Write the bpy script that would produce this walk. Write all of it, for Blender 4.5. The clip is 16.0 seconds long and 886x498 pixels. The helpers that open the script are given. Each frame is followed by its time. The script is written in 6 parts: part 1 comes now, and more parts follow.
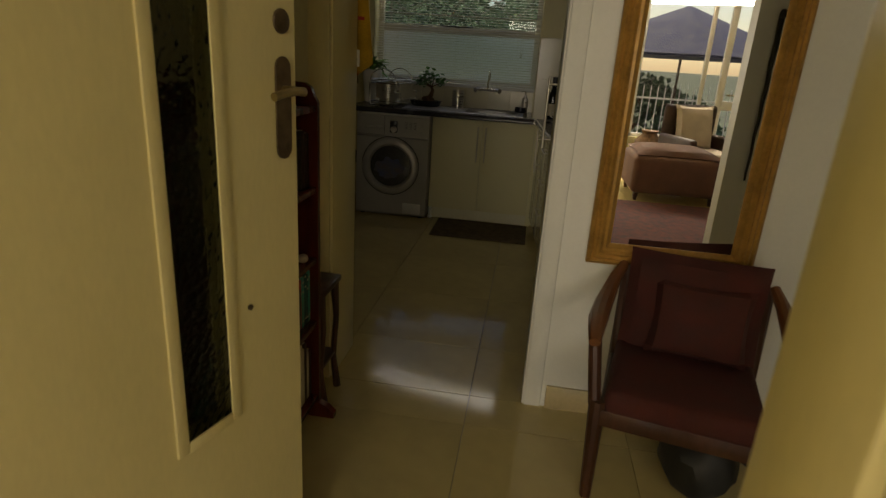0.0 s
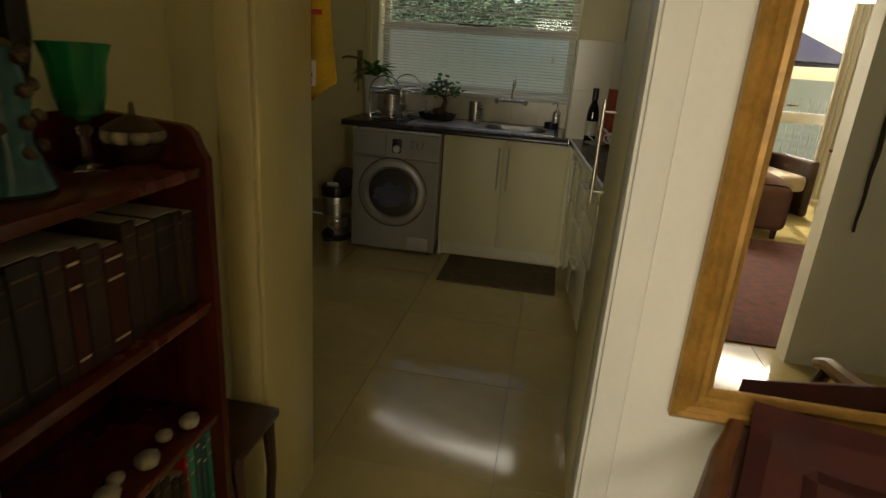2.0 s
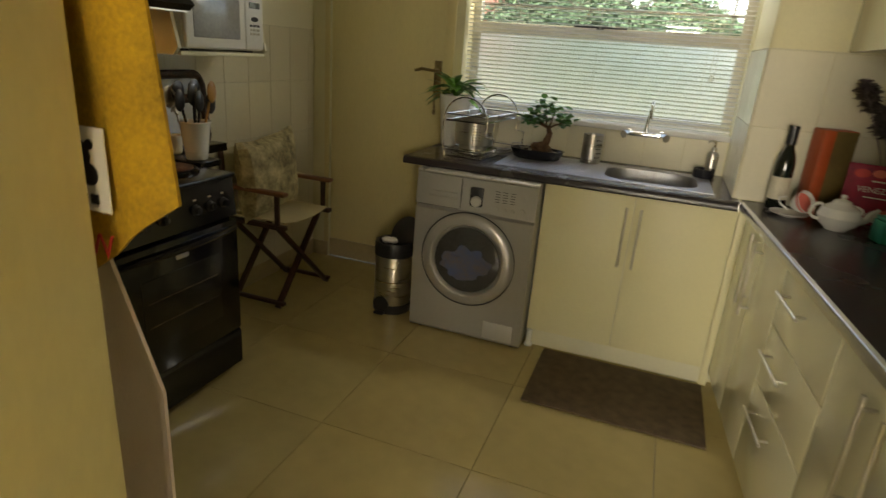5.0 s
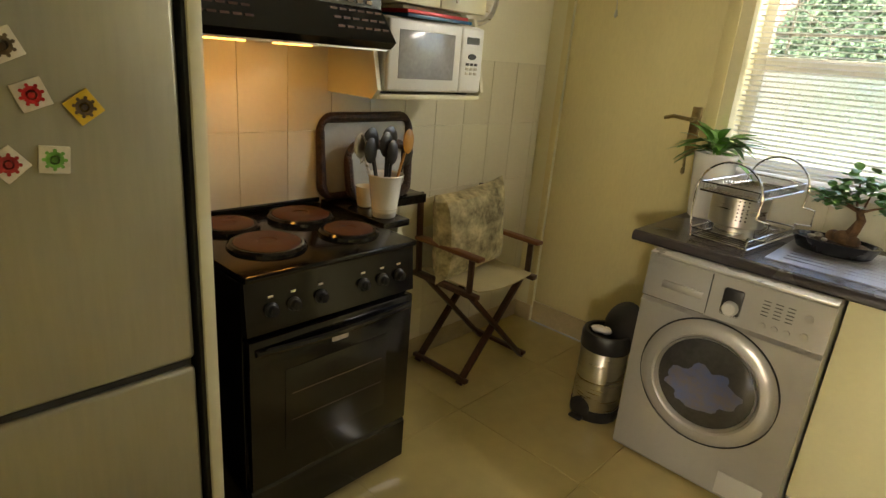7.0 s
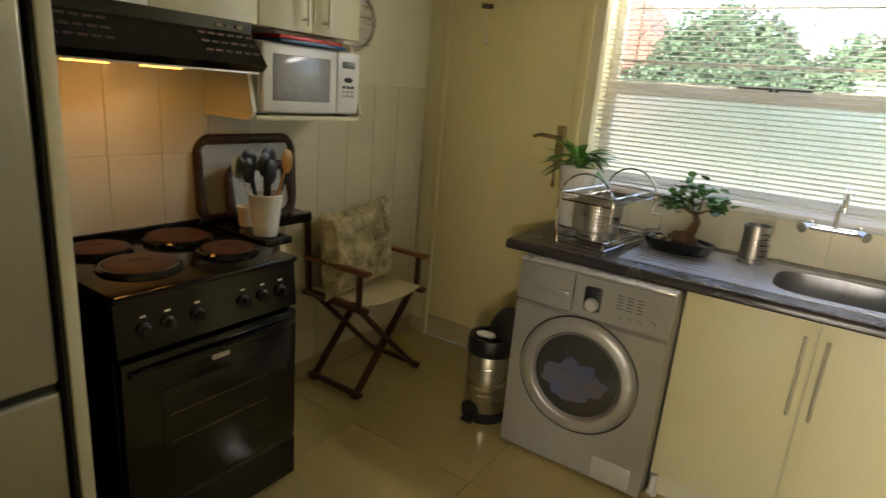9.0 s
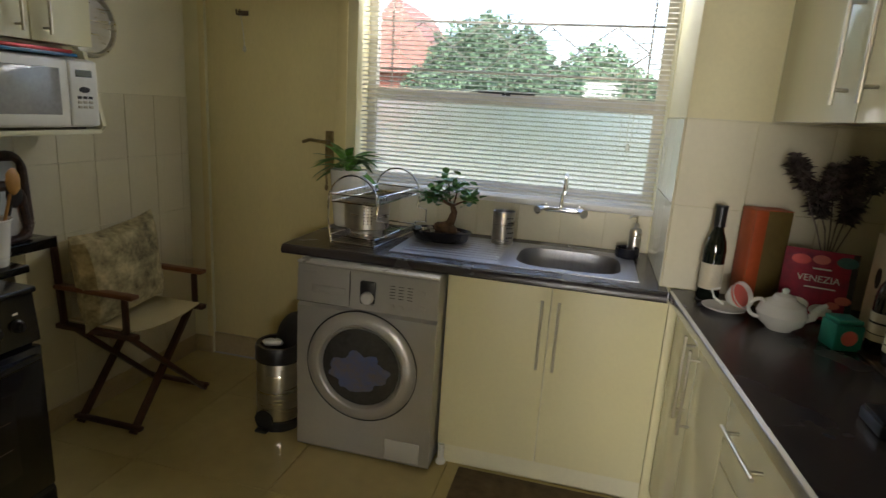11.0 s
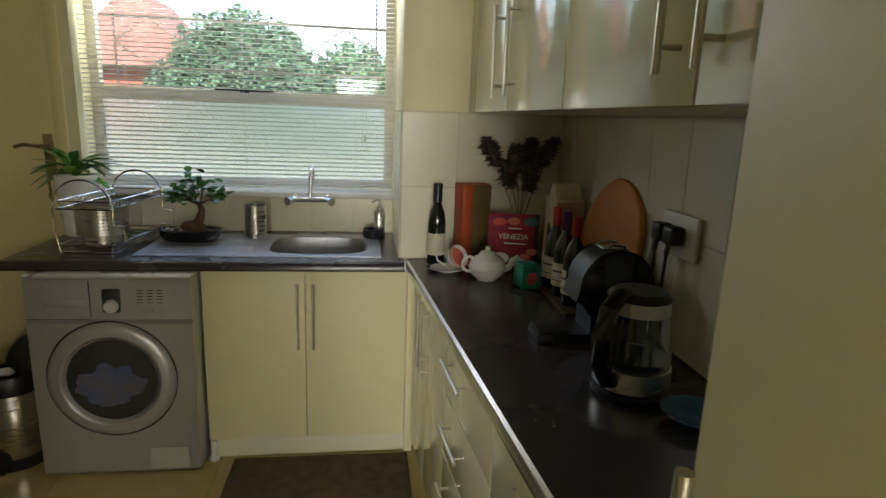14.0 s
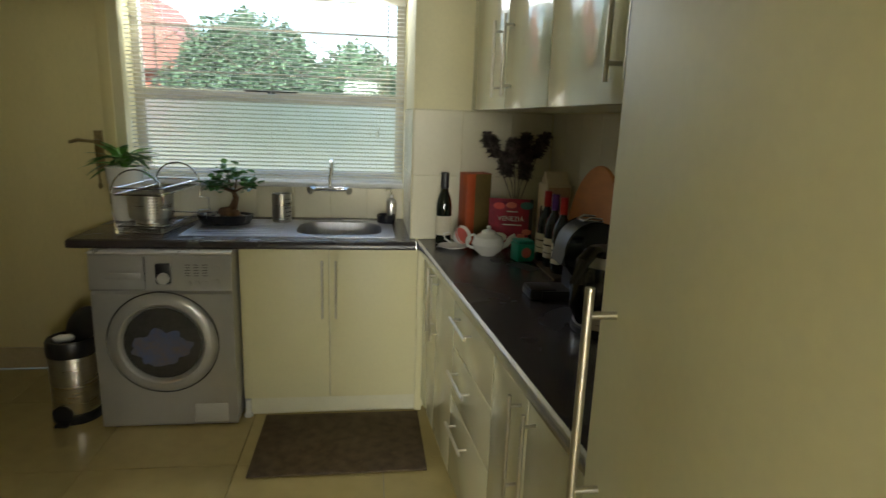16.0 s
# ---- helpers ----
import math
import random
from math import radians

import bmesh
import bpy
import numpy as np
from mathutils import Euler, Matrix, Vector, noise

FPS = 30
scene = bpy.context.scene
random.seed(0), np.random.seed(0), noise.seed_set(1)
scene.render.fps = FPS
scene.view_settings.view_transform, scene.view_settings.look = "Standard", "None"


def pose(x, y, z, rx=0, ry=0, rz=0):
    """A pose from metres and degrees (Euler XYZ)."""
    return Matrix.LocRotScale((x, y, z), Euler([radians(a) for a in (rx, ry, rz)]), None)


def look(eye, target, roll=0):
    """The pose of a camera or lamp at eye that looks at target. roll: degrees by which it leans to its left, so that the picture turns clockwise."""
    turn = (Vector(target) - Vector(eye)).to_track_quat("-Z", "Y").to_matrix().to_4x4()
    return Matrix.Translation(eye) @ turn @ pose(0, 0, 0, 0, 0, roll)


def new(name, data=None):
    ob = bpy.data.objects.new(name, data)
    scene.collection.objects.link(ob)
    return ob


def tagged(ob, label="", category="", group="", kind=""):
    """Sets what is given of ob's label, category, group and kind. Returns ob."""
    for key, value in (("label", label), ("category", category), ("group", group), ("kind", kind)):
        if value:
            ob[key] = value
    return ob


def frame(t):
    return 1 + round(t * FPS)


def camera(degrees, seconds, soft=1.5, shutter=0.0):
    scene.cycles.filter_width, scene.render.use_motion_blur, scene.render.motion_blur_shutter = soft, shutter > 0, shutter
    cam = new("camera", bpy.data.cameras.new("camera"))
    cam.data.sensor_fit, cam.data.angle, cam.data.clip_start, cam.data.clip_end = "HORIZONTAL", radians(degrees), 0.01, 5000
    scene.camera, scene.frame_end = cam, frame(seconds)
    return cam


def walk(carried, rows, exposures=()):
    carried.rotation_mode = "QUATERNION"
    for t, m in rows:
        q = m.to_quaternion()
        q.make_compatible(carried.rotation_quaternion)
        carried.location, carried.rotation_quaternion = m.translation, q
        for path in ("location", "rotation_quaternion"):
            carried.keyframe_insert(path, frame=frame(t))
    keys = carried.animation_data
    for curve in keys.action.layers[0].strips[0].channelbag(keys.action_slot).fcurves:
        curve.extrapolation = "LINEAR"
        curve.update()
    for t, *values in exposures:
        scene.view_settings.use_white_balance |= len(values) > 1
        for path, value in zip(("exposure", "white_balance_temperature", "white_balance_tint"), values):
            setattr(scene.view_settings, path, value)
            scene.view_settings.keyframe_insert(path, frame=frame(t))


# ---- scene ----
cam = camera(74.9, 16.0, soft=1.4, shutter=0.4)
PATH = [
    (0, (0.451, 0.077, 1.323), (0.2, 1.957, 0.687), 3.8),
    (0.5, (0.438, 0.294, 1.322), (0.166, 2.17, 0.684), 3.9),
    (1, (0.389, 0.534, 1.355), (0.099, 2.405, 0.711), 4.0),
    (1.5, (0.371, 0.689, 1.362), (0.071, 2.559, 0.718), 4.1),
    (2, (0.376, 0.953, 1.366), (0.054, 2.818, 0.72), 4.1),
    (2.5, (0.393, 1.151, 1.395), (0.043, 3.009, 0.744), 3.8),
    (3, (0.39, 1.394, 1.372), (0.001, 3.246, 0.726), 3.8),
    (5.5, (0.039, 2.334, 1.413), (-0.777, 4.038, 0.759), 4.6),
    (6, (-0.029, 2.535, 1.436), (-1.091, 4.099, 0.785), 4.7),
    (6.5, (-0.086, 2.644, 1.439), (-1.327, 4.075, 0.796), 4.7),
    (7, (-0.131, 2.697, 1.455), (-1.412, 4.096, 0.822), 4.9),
    (7.5, (-0.115, 2.721, 1.459), (-1.405, 4.121, 0.847), 4.9),
    (8, (-0.074, 2.721, 1.463), (-1.349, 4.146, 0.878), 4.8),
    (8.5, (-0.025, 2.696, 1.461), (-1.225, 4.195, 0.902), 4.9),
    (9, (0.016, 2.685, 1.452), (-1.047, 4.294, 0.923), 4.8),
    (9.5, (0.056, 2.667, 1.45), (-0.826, 4.391, 0.952), 4.4),
    (10, (0.115, 2.666, 1.455), (-0.616, 4.465, 0.973), 4.1),
    (12.5, (0.235, 2.594, 1.473), (0.097, 4.537, 1.018), 3.0),
    (13, (0.286, 2.558, 1.471), (0.258, 4.507, 1.021), 2.8),
    (13.5, (0.303, 2.514, 1.469), (0.43, 4.46, 1.029), 2.6),
    (14, (0.323, 2.471, 1.468), (0.586, 4.404, 1.027), 2.2),
    (14.5, (0.305, 2.425, 1.465), (0.684, 4.338, 1.022), 2.0),
    (15, (0.275, 2.377, 1.465), (0.709, 4.278, 1.022), 2.0),
    (15.5, (0.277, 2.255, 1.466), (0.684, 4.162, 1.021), 1.9),
    (16, (0.249, 2.124, 1.457), (0.512, 4.057, 1.015), 2.1),
]
EXPOSURES = [(0.0, -0.6, 7900, 11), (1.0, -0.5, 7900, 11), (2.0, 0.3, 7800, 10), (3.2, 1.0, 7700, 9), (5.4, 2.3, 7700, 10), (7.0, 3.05, 7700, 12), (8.5, 2.85, 7500, 13), (10.0, 2.05, 6600, 14), (12.5, 1.97, 6500, 12), (16.0, 1.92, 6500, 5)]
walk(cam, [(t, look(eye, target, roll)) for t, eye, target, roll in PATH], EXPOSURES)

# ---- world, sun and window light ----
world = bpy.data.worlds.new("sky")
scene.world = world
world.use_nodes = True
sky = world.node_tree.nodes.new("ShaderNodeTexSky")
sky.sky_type, sky.sun_disc = "NISHITA", False
sky.sun_elevation, sky.sun_rotation = radians(48), radians(172)
world.node_tree.nodes["Background"].inputs["Strength"].default_value = 0.15
world.node_tree.links.new(sky.outputs[0], world.node_tree.nodes["Background"].inputs["Color"])


def lamp(name, kind, m, power, colour, size=0.3, size_y=None):
    data = bpy.data.lights.new(name, kind)
    data.energy, data.color = power, colour
    if kind == "AREA":
        data.shape, data.size, data.size_y = "RECTANGLE", size, size_y or size
    elif kind == "SUN":
        data.angle = radians(0.6)
    else:
        data.shadow_soft_size = size
    ob = new(name, data)
    ob.matrix_world = m
    return ob


lamp("sun", "SUN", look((0.6, -6, 6.5), (0, 0, 0)), 3.6, (1.0, 0.94, 0.84))
lamp("kitchen_window_daylight", "AREA", look((-0.3, 5.50, 2.10), (-0.5, 4.6, 0.4)), 3.0, (0.96, 0.98, 1.0), 1.4, 0.16)
lamp("living_window_daylight", "AREA", look((2.3, -4.10, 2.27), (0.4, 1.4, 1.5)), 55, (1.0, 0.97, 0.90), 2.4, 0.3)
lamp("passage_window_daylight", "AREA", look((-0.2, -4.1, 1.45), (-0.1, 1.0, 1.9)), 60, (1.0, 0.98, 0.93), 1.4, 1.5)
lamp("hood_lamp", "AREA", look((-1.76, 3.52, 1.438), (-1.92, 3.56, 0.9)), 0.042, (1.0, 0.47, 0.10), 0.10, 0.06)
lamp("hood_lamp_two", "AREA", look((-1.76, 3.74, 1.438), (-1.92, 3.72, 0.9)), 0.030, (1.0, 0.47, 0.10), 0.10, 0.06)


# ---- materials ----
def mat(name, colour, rough=0.5, metal=0.0, var=0.08, scale=6.0, fine=60.0, bump=0.05, spread=0.0, stretch=(1, 1, 1), emit=None, glass=0.0, coat=0.0, second=None):
    """Principled surface with broad stains, fine grain and slight relief; spread: change from piece to piece."""
    m = bpy.data.materials.new(name)
    m.use_nodes = True
    t = m.node_tree
    n, link = t.nodes, t.links.new
    b = n["Principled BSDF"]
    b.inputs["Roughness"].default_value, b.inputs["Metallic"].default_value = rough, metal
    b.inputs["Transmission Weight"].default_value, b.inputs["Coat Weight"].default_value = glass, coat
    co = n.new("ShaderNodeTexCoord")
    mp = n.new("ShaderNodeMapping")
    mp.inputs["Scale"].default_value = stretch
    link(co.outputs["Object"], mp.inputs[0])
    big, small = n.new("ShaderNodeTexNoise"), n.new("ShaderNodeTexNoise")
    for node, s, d in ((big, scale, 4), (small, fine, 3)):
        node.inputs["Scale"].default_value, node.inputs["Detail"].default_value = s, d
        link(mp.outputs[0], node.inputs["Vector"])
    add = n.new("ShaderNodeMath")
    add.operation = "MULTIPLY_ADD"
    link(small.outputs[0], add.inputs[0])
    add.inputs[1].default_value = 0.45
    link(big.outputs[0], add.inputs[2])
    ramp = n.new("ShaderNodeMapRange")
    ramp.inputs[1].default_value, ramp.inputs[2].default_value = 0.45, 1.0
    link(add.outputs[0], ramp.inputs[0])
    mix = n.new("ShaderNodeMix")
    mix.data_type = "RGBA"
    lo = second or [c * (1 - 2 * var) for c in colour]
    mix.inputs[6].default_value, mix.inputs[7].default_value = (*lo, 1), (*[min(1, c * (1 + var)) for c in colour], 1)
    link(ramp.outputs[0], mix.inputs[0])
    out = mix.outputs[2]
    if spread:
        info, hsv = n.new("ShaderNodeObjectInfo"), n.new("ShaderNodeHueSaturation")
        r = n.new("ShaderNodeMapRange")
        r.inputs[3].default_value, r.inputs[4].default_value = 1 - spread, 1 + spread
        link(info.outputs["Random"], r.inputs[0])
        link(r.outputs[0], hsv.inputs["Value"])
        link(out, hsv.inputs["Color"])
        out = hsv.outputs[0]
    link(out, b.inputs["Base Color"])
    rr = n.new("ShaderNodeMapRange")
    rr.inputs[3].default_value, rr.inputs[4].default_value = max(0.02, rough * 0.8), min(1, rough * 1.25)
    link(big.outputs[0], rr.inputs[0])
    link(rr.outputs[0], b.inputs["Roughness"])
    if bump:
        bp = n.new("ShaderNodeBump")
        bp.inputs["Strength"].default_value, bp.inputs["Distance"].default_value = bump, 0.01
        link(add.outputs[0], bp.inputs["Height"])
        link(bp.outputs[0], b.inputs["Normal"])
    if emit:
        b.inputs["Emission Color"].default_value, b.inputs["Emission Strength"].default_value = (*emit[:3], 1), emit[3]
    return m


WALL = mat("wall_paint", (0.74, 0.68, 0.42), 0.55, var=0.04, scale=2.5, fine=90, bump=0.06)
WALL_W = mat("white_wall_paint", (0.78, 0.77, 0.70), 0.5, var=0.03, scale=2.5, fine=90, bump=0.05)
WALL_C = mat("cream_white_wall_paint", (0.80, 0.76, 0.58), 0.5, var=0.03, scale=2.5, fine=90, bump=0.05)
DOOR = mat("cream_gloss_paint", (0.72, 0.62, 0.31), 0.32, var=0.05, scale=3, fine=120, bump=0.04, stretch=(1, 1, 0.3))
CEIL = mat("ceiling_paint", (0.80, 0.79, 0.74), 0.7, var=0.02)
TILE = mat("wall_tile", (0.76, 0.71, 0.54), 0.18, var=0.03, scale=3, bump=0.015, spread=0.03)
GROUT = mat("grout", (0.45, 0.42, 0.34), 0.9, var=0.12)
FLOOR = mat("polished_floor_tile", (0.54, 0.44, 0.20), 0.09, var=0.07, scale=2.2, fine=14, bump=0.006, spread=0.03)
SKIRT = mat("skirting_tile", (0.50, 0.40, 0.22), 0.3, var=0.1, bump=0.02)
CAB = mat("cream_cabinet_gloss", (0.76, 0.72, 0.50), 0.12, var=0.02, scale=1.5, bump=0.004, coat=0.4)
SATIN = mat("cream_satin_board", (0.75, 0.69, 0.41), 0.48, var=0.03, scale=1.5, bump=0.004)
CARC = mat("cream_board", (0.74, 0.70, 0.50), 0.45, var=0.03)
TOP = mat("dark_worktop", (0.042, 0.035, 0.037), 0.26, var=0.06, scale=3, fine=500, bump=0.0)
ALU = mat("worktop_metal_edge", (0.72, 0.72, 0.75), 0.25, 1.0, var=0.05)
STEEL = mat("brushed_steel", (0.62, 0.60, 0.56), 0.28, 1.0, var=0.06, fine=200, stretch=(1, 1, 12), bump=0.02)
HANDLE = mat("satin_handle_steel", (0.60, 0.56, 0.46), 0.36, 1.0, var=0.03, bump=0)
SINK = mat("sink_steel", (0.40, 0.40, 0.42), 0.40, 1.0, var=0.08, fine=180, stretch=(8, 1, 1), bump=0.02)
CHROME = mat("chrome", (0.80, 0.80, 0.80), 0.07, 1.0, var=0.03, bump=0)
WASH = mat("silver_enamel", (0.46, 0.45, 0.43), 0.33, 0.55, var=0.03, bump=0.005)
WASH_L = mat("light_silver_plastic", (0.62, 0.61, 0.58), 0.28, 0.35, var=0.02, bump=0.005)
FRIDGE = mat("fridge_metallic", (0.42, 0.40, 0.30), 0.36, 0.6, var=0.04, fine=220, stretch=(10, 10, 1), bump=0.01)
BLACK = mat("black_enamel", (0.006, 0.005, 0.005), 0.13, var=0.3, bump=0.008)
BLACKP = mat("black_plastic", (0.018, 0.018, 0.020), 0.35, var=0.25, bump=0.02)
# dark rubber, also used as painted shade on the fridge panel and washer door seam
RUBBER_SHADE = mat("dark_rubber_and_shade", (0.03, 0.03, 0.03), 0.6, var=0.2)
HOTPL = mat("hotplate_rust", (0.085, 0.030, 0.016), 0.55, var=0.22, scale=14, fine=90, bump=0.06)
OVENG = mat("dark_oven_glass", (0.010, 0.008, 0.007), 0.22, var=0.2, bump=0)
WHITE = mat("white_plastic", (0.78, 0.77, 0.72), 0.3, var=0.03, bump=0.01)
CERAM = mat("white_ceramic", (0.82, 0.80, 0.74), 0.1, var=0.03, bump=0.004)
CREAMC = mat("cream_ceramic", (0.78, 0.70, 0.52), 0.2, var=0.05, bump=0.01)
MAHOG = mat("mahogany", (0.115, 0.020, 0.010), 0.25, var=0.25, scale=5, fine=40, stretch=(1, 1, 0.15), bump=0.04)
DKWOOD = mat("dark_chair_wood", (0.070, 0.026, 0.014), 0.35, var=0.3, scale=8, fine=50, stretch=(1, 1, 0.3), bump=0.05)
ARMWOOD = mat("brown_arm_wood", (0.20, 0.075, 0.028), 0.3, var=0.25, scale=6, fine=50, stretch=(0.3, 0.3, 1), bump=0.04)
GILT = mat("gilt_wood", (0.46, 0.25, 0.062), 0.38, 0.25, var=0.2, scale=14, fine=90, bump=0.12)
REDFAB = mat("maroon_velvet", (0.075, 0.014, 0.010), 0.85, var=0.2, scale=9, fine=250, bump=0.15)
CANVAS = mat("cream_canvas", (0.66, 0.58, 0.34), 0.85, var=0.08, fine=300, bump=0.15)
CUSHF = mat("printed_cushion_fabric", (0.66, 0.58, 0.34), 0.85, scale=16, fine=55, bump=0.15, second=(0.10, 0.085, 0.045))
WICK = mat("dark_wicker", (0.055, 0.028, 0.018), 0.5, var=0.5, scale=40, fine=160, bump=0.5)
TRAYG = mat("tray_white", (0.44, 0.44, 0.40), 0.25, var=0.06)
MATF = mat("door_mat_fibre", (0.15, 0.105, 0.06), 0.95, var=0.25, scale=20, fine=320, bump=0.5)
LEAF = mat("green_leaf", (0.16, 0.40, 0.07), 0.38, var=0.35, scale=14, bump=0.05, spread=0.25)
LEAFD = mat("dark_jade_leaf", (0.12, 0.34, 0.07), 0.35, var=0.35, scale=14, bump=0.05, spread=0.25)
BARK = mat("bonsai_bark", (0.20, 0.11, 0.055), 0.8, var=0.35, scale=18, bump=0.3)
SOIL = mat("potting_soil", (0.08, 0.05, 0.03), 0.95, var=0.4, scale=40, bump=0.6)
POTD = mat("dark_glazed_pot", (0.018, 0.018, 0.024), 0.22, var=0.25, bump=0.02)
BRASS = mat("worn_brass", (0.42, 0.33, 0.17), 0.34, 1.0, var=0.25, scale=14, bump=0.05)
BRONZE = mat("dark_bronze", (0.15, 0.105, 0.06), 0.45, 0.7, var=0.3, scale=20, bump=0.08)
WINFR = mat("window_frame_paint", (0.72, 0.68, 0.56), 0.4, var=0.05, bump=0.02)
SLAT = mat("blind_slat", (0.80, 0.79, 0.74), 0.4, var=0.02, bump=0)
BARS = mat("burglar_bar_paint", (0.30, 0.26, 0.20), 0.45, var=0.08)
BOTTLE = mat("dark_bottle_glass", (0.010, 0.014, 0.010), 0.05, var=0.2, bump=0, coat=0.5)
LABEL = mat("paper_label", (0.70, 0.63, 0.48), 0.7, var=0.08, fine=120)
REDC = mat("red_capsule", (0.50, 0.02, 0.02), 0.3, 0.2, var=0.1)
PURPC = mat("purple_capsule", (0.10, 0.03, 0.20), 0.3, 0.2, var=0.1)
ORBOX = mat("orange_red_card", (0.50, 0.085, 0.02), 0.45, var=0.1)
OLBOX = mat("olive_card", (0.17, 0.12, 0.035), 0.5, var=0.12)
CARTON = mat("cream_carton", (0.66, 0.58, 0.42), 0.5, var=0.06)
REDPAT = mat("red_pattern_card", (0.42, 0.12, 0.06), 0.5, var=0.1)
BOOKC = mat("magenta_book_cover", (0.40, 0.010, 0.04), 0.6, var=0.2, scale=14, fine=50, bump=0.0, second=(0.16, 0.004, 0.03))
BOARD = mat("round_wood_board", (0.56, 0.19, 0.02), 0.55, var=0.15, scale=6, fine=40, stretch=(1, 0.25, 1), bump=0.04)
FEATH = mat("dried_flower", (0.24, 0.19, 0.18), 0.9, var=0.4, scale=30, spread=0.3)
TEAL = mat("teal_tin_paint", (0.03, 0.36, 0.27), 0.3, 0.1, var=0.1)
PINK = mat("pink_print", (0.75, 0.16, 0.13), 0.4, var=0.05)
BLUEC = mat("blue_glaze", (0.01, 0.10, 0.22), 0.12, var=0.15, bump=0.01)
PAGE = mat("book_pages", (0.62, 0.56, 0.42), 0.8, var=0.1, fine=200)
GREENG = mat("green_goblet_glass", (0.02, 0.55, 0.25), 0.05, var=0.05, bump=0, glass=0.75)
TEALG = mat("teal_vase_glass", (0.05, 0.16, 0.17), 0.12, var=0.2, bump=0)
SHELLM = mat("pale_stone", (0.52, 0.46, 0.34), 0.5, var=0.3, scale=30, bump=0.1, spread=0.2)
YELLOW = mat("yellow_printed_cotton", (0.52, 0.31, 0.02), 0.85, var=0.3, scale=9, fine=250, bump=0.12)
YELLOWT = mat("yellow_glaze", (0.72, 0.47, 0.04), 0.3, var=0.06)
TOWEL = mat("pale_pink_towel", (0.78, 0.66, 0.58), 0.9, var=0.05, scale=8, fine=300, bump=0.25)
INK = mat("black_ink", (0.015, 0.013, 0.012), 0.6, var=0.2)
INKR = mat("red_ink", (0.45, 0.03, 0.02), 0.6, var=0.1)
LCD = mat("dark_display", (0.05, 0.055, 0.045), 0.12, var=0.1, bump=0)
PORTG = mat("porthole_glass", (0.045, 0.043, 0.040), 0.07, var=0.2, bump=0)
# grey base colour carries the pale reflections in the microwave window
MWDOOR = mat("microwave_window_reflection", (0.36, 0.36, 0.36), 0.12, var=0.15, bump=0)
LAUN = mat("laundry_cloth", (0.085, 0.07, 0.06), 0.9, var=0.3, scale=14, bump=0.2, second=(0.05, 0.08, 0.20))
PLASTER = mat("gold_plaster", (0.5, 0.46, 0.36), 0.6, var=0.1)
GRASS = mat("lawn", (0.13, 0.16, 0.085), 0.95, var=0.35, scale=1.4, fine=60, bump=0.4)
HEDGE = mat("hedge_leaf", (0.13, 0.22, 0.13), 0.85, var=0.4, scale=6, spread=0.3)
BRICK = mat("red_brick_wall", (0.36, 0.13, 0.085), 0.85, var=0.2, scale=8)
ROOF = mat("roof_red", (0.32, 0.15, 0.12), 0.8, var=0.2)
PAVE = mat("paving", (0.46, 0.44, 0.42), 0.9, var=0.2, scale=4, bump=0.2)
UMB = mat("blue_canvas", (0.025, 0.035, 0.14), 0.8, var=0.15, bump=0.05)
FENCE = mat("white_fence_paint", (0.80, 0.79, 0.76), 0.4, var=0.04)
RUG = mat("patterned_rug", (0.20, 0.055, 0.045), 0.95, scale=14, fine=60, bump=0.3, second=(0.05, 0.03, 0.035))
OTTO = mat("beige_upholstery", (0.50, 0.42, 0.33), 0.9, var=0.1, fine=250, bump=0.15)
BROWNU = mat("brown_upholstery", (0.17, 0.085, 0.06), 0.85, var=0.15, fine=250, bump=0.15)
LEATH = mat("dark_brown_upholstery", (0.05, 0.025, 0.018), 0.5, var=0.3, bump=0.1)
STICKM = mat("dark_carved_wood", (0.022, 0.015, 0.011), 0.45, var=0.3, bump=0.2)
CURT = mat("white_curtain", (0.75, 0.72, 0.64), 0.9, var=0.06, stretch=(8, 8, 0.3), bump=0.2)
COOKW = mat("spoon_wood", (0.55, 0.27, 0.06), 0.4, var=0.15)
LAMPM = mat("warm_lamp_lens", (1.0, 0.7, 0.3), 0.3, emit=(1.0, 0.42, 0.08, 0.9), bump=0)


def glass_mat(name, colour, rough, bump, scale, noise_type="noise"):
    m = bpy.data.materials.new(name)
    m.use_nodes = True
    n, link = m.node_tree.nodes, m.node_tree.links.new
    b = n["Principled BSDF"]
    b.inputs["Base Color"].default_value, b.inputs["Roughness"].default_value = (*colour, 1), rough
    b.inputs["Transmission Weight"].default_value, b.inputs["IOR"].default_value = 1.0, 1.12 if bump else 1.45
    if bump:
        tex, bp, co = n.new("ShaderNodeTexVoronoi"), n.new("ShaderNodeBump"), n.new("ShaderNodeTexCoord")
        tex.inputs["Scale"].default_value = scale
        link(co.outputs["Object"], tex.inputs["Vector"])
        bp.inputs["Strength"].default_value, bp.inputs["Distance"].default_value = bump, 0.02
        link(tex.outputs["Distance"], bp.inputs["Height"])
        link(bp.outputs[0], b.inputs["Normal"])
    return m


CLEAR = glass_mat("clear_glass", (0.97, 0.98, 0.97), 0.0, 0, 0)
FROST = glass_mat("patterned_glass", (0.94, 0.94, 1.0), 0.5, 0.6, 90)
DARKG = glass_mat("smoky_patterned_glass", (0.30, 0.32, 0.26), 0.25, 0.5, 60)
MIRROR = mat("mirror_silver", (0.90, 0.90, 0.88), 0.0, 1.0, var=0, bump=0)
MIRROR.node_tree.nodes["Principled BSDF"].inputs["Roughness"].default_value = 0.0
for lk in list(MIRROR.node_tree.links):
    if lk.to_socket.name == "Roughness":
        MIRROR.node_tree.links.remove(lk)


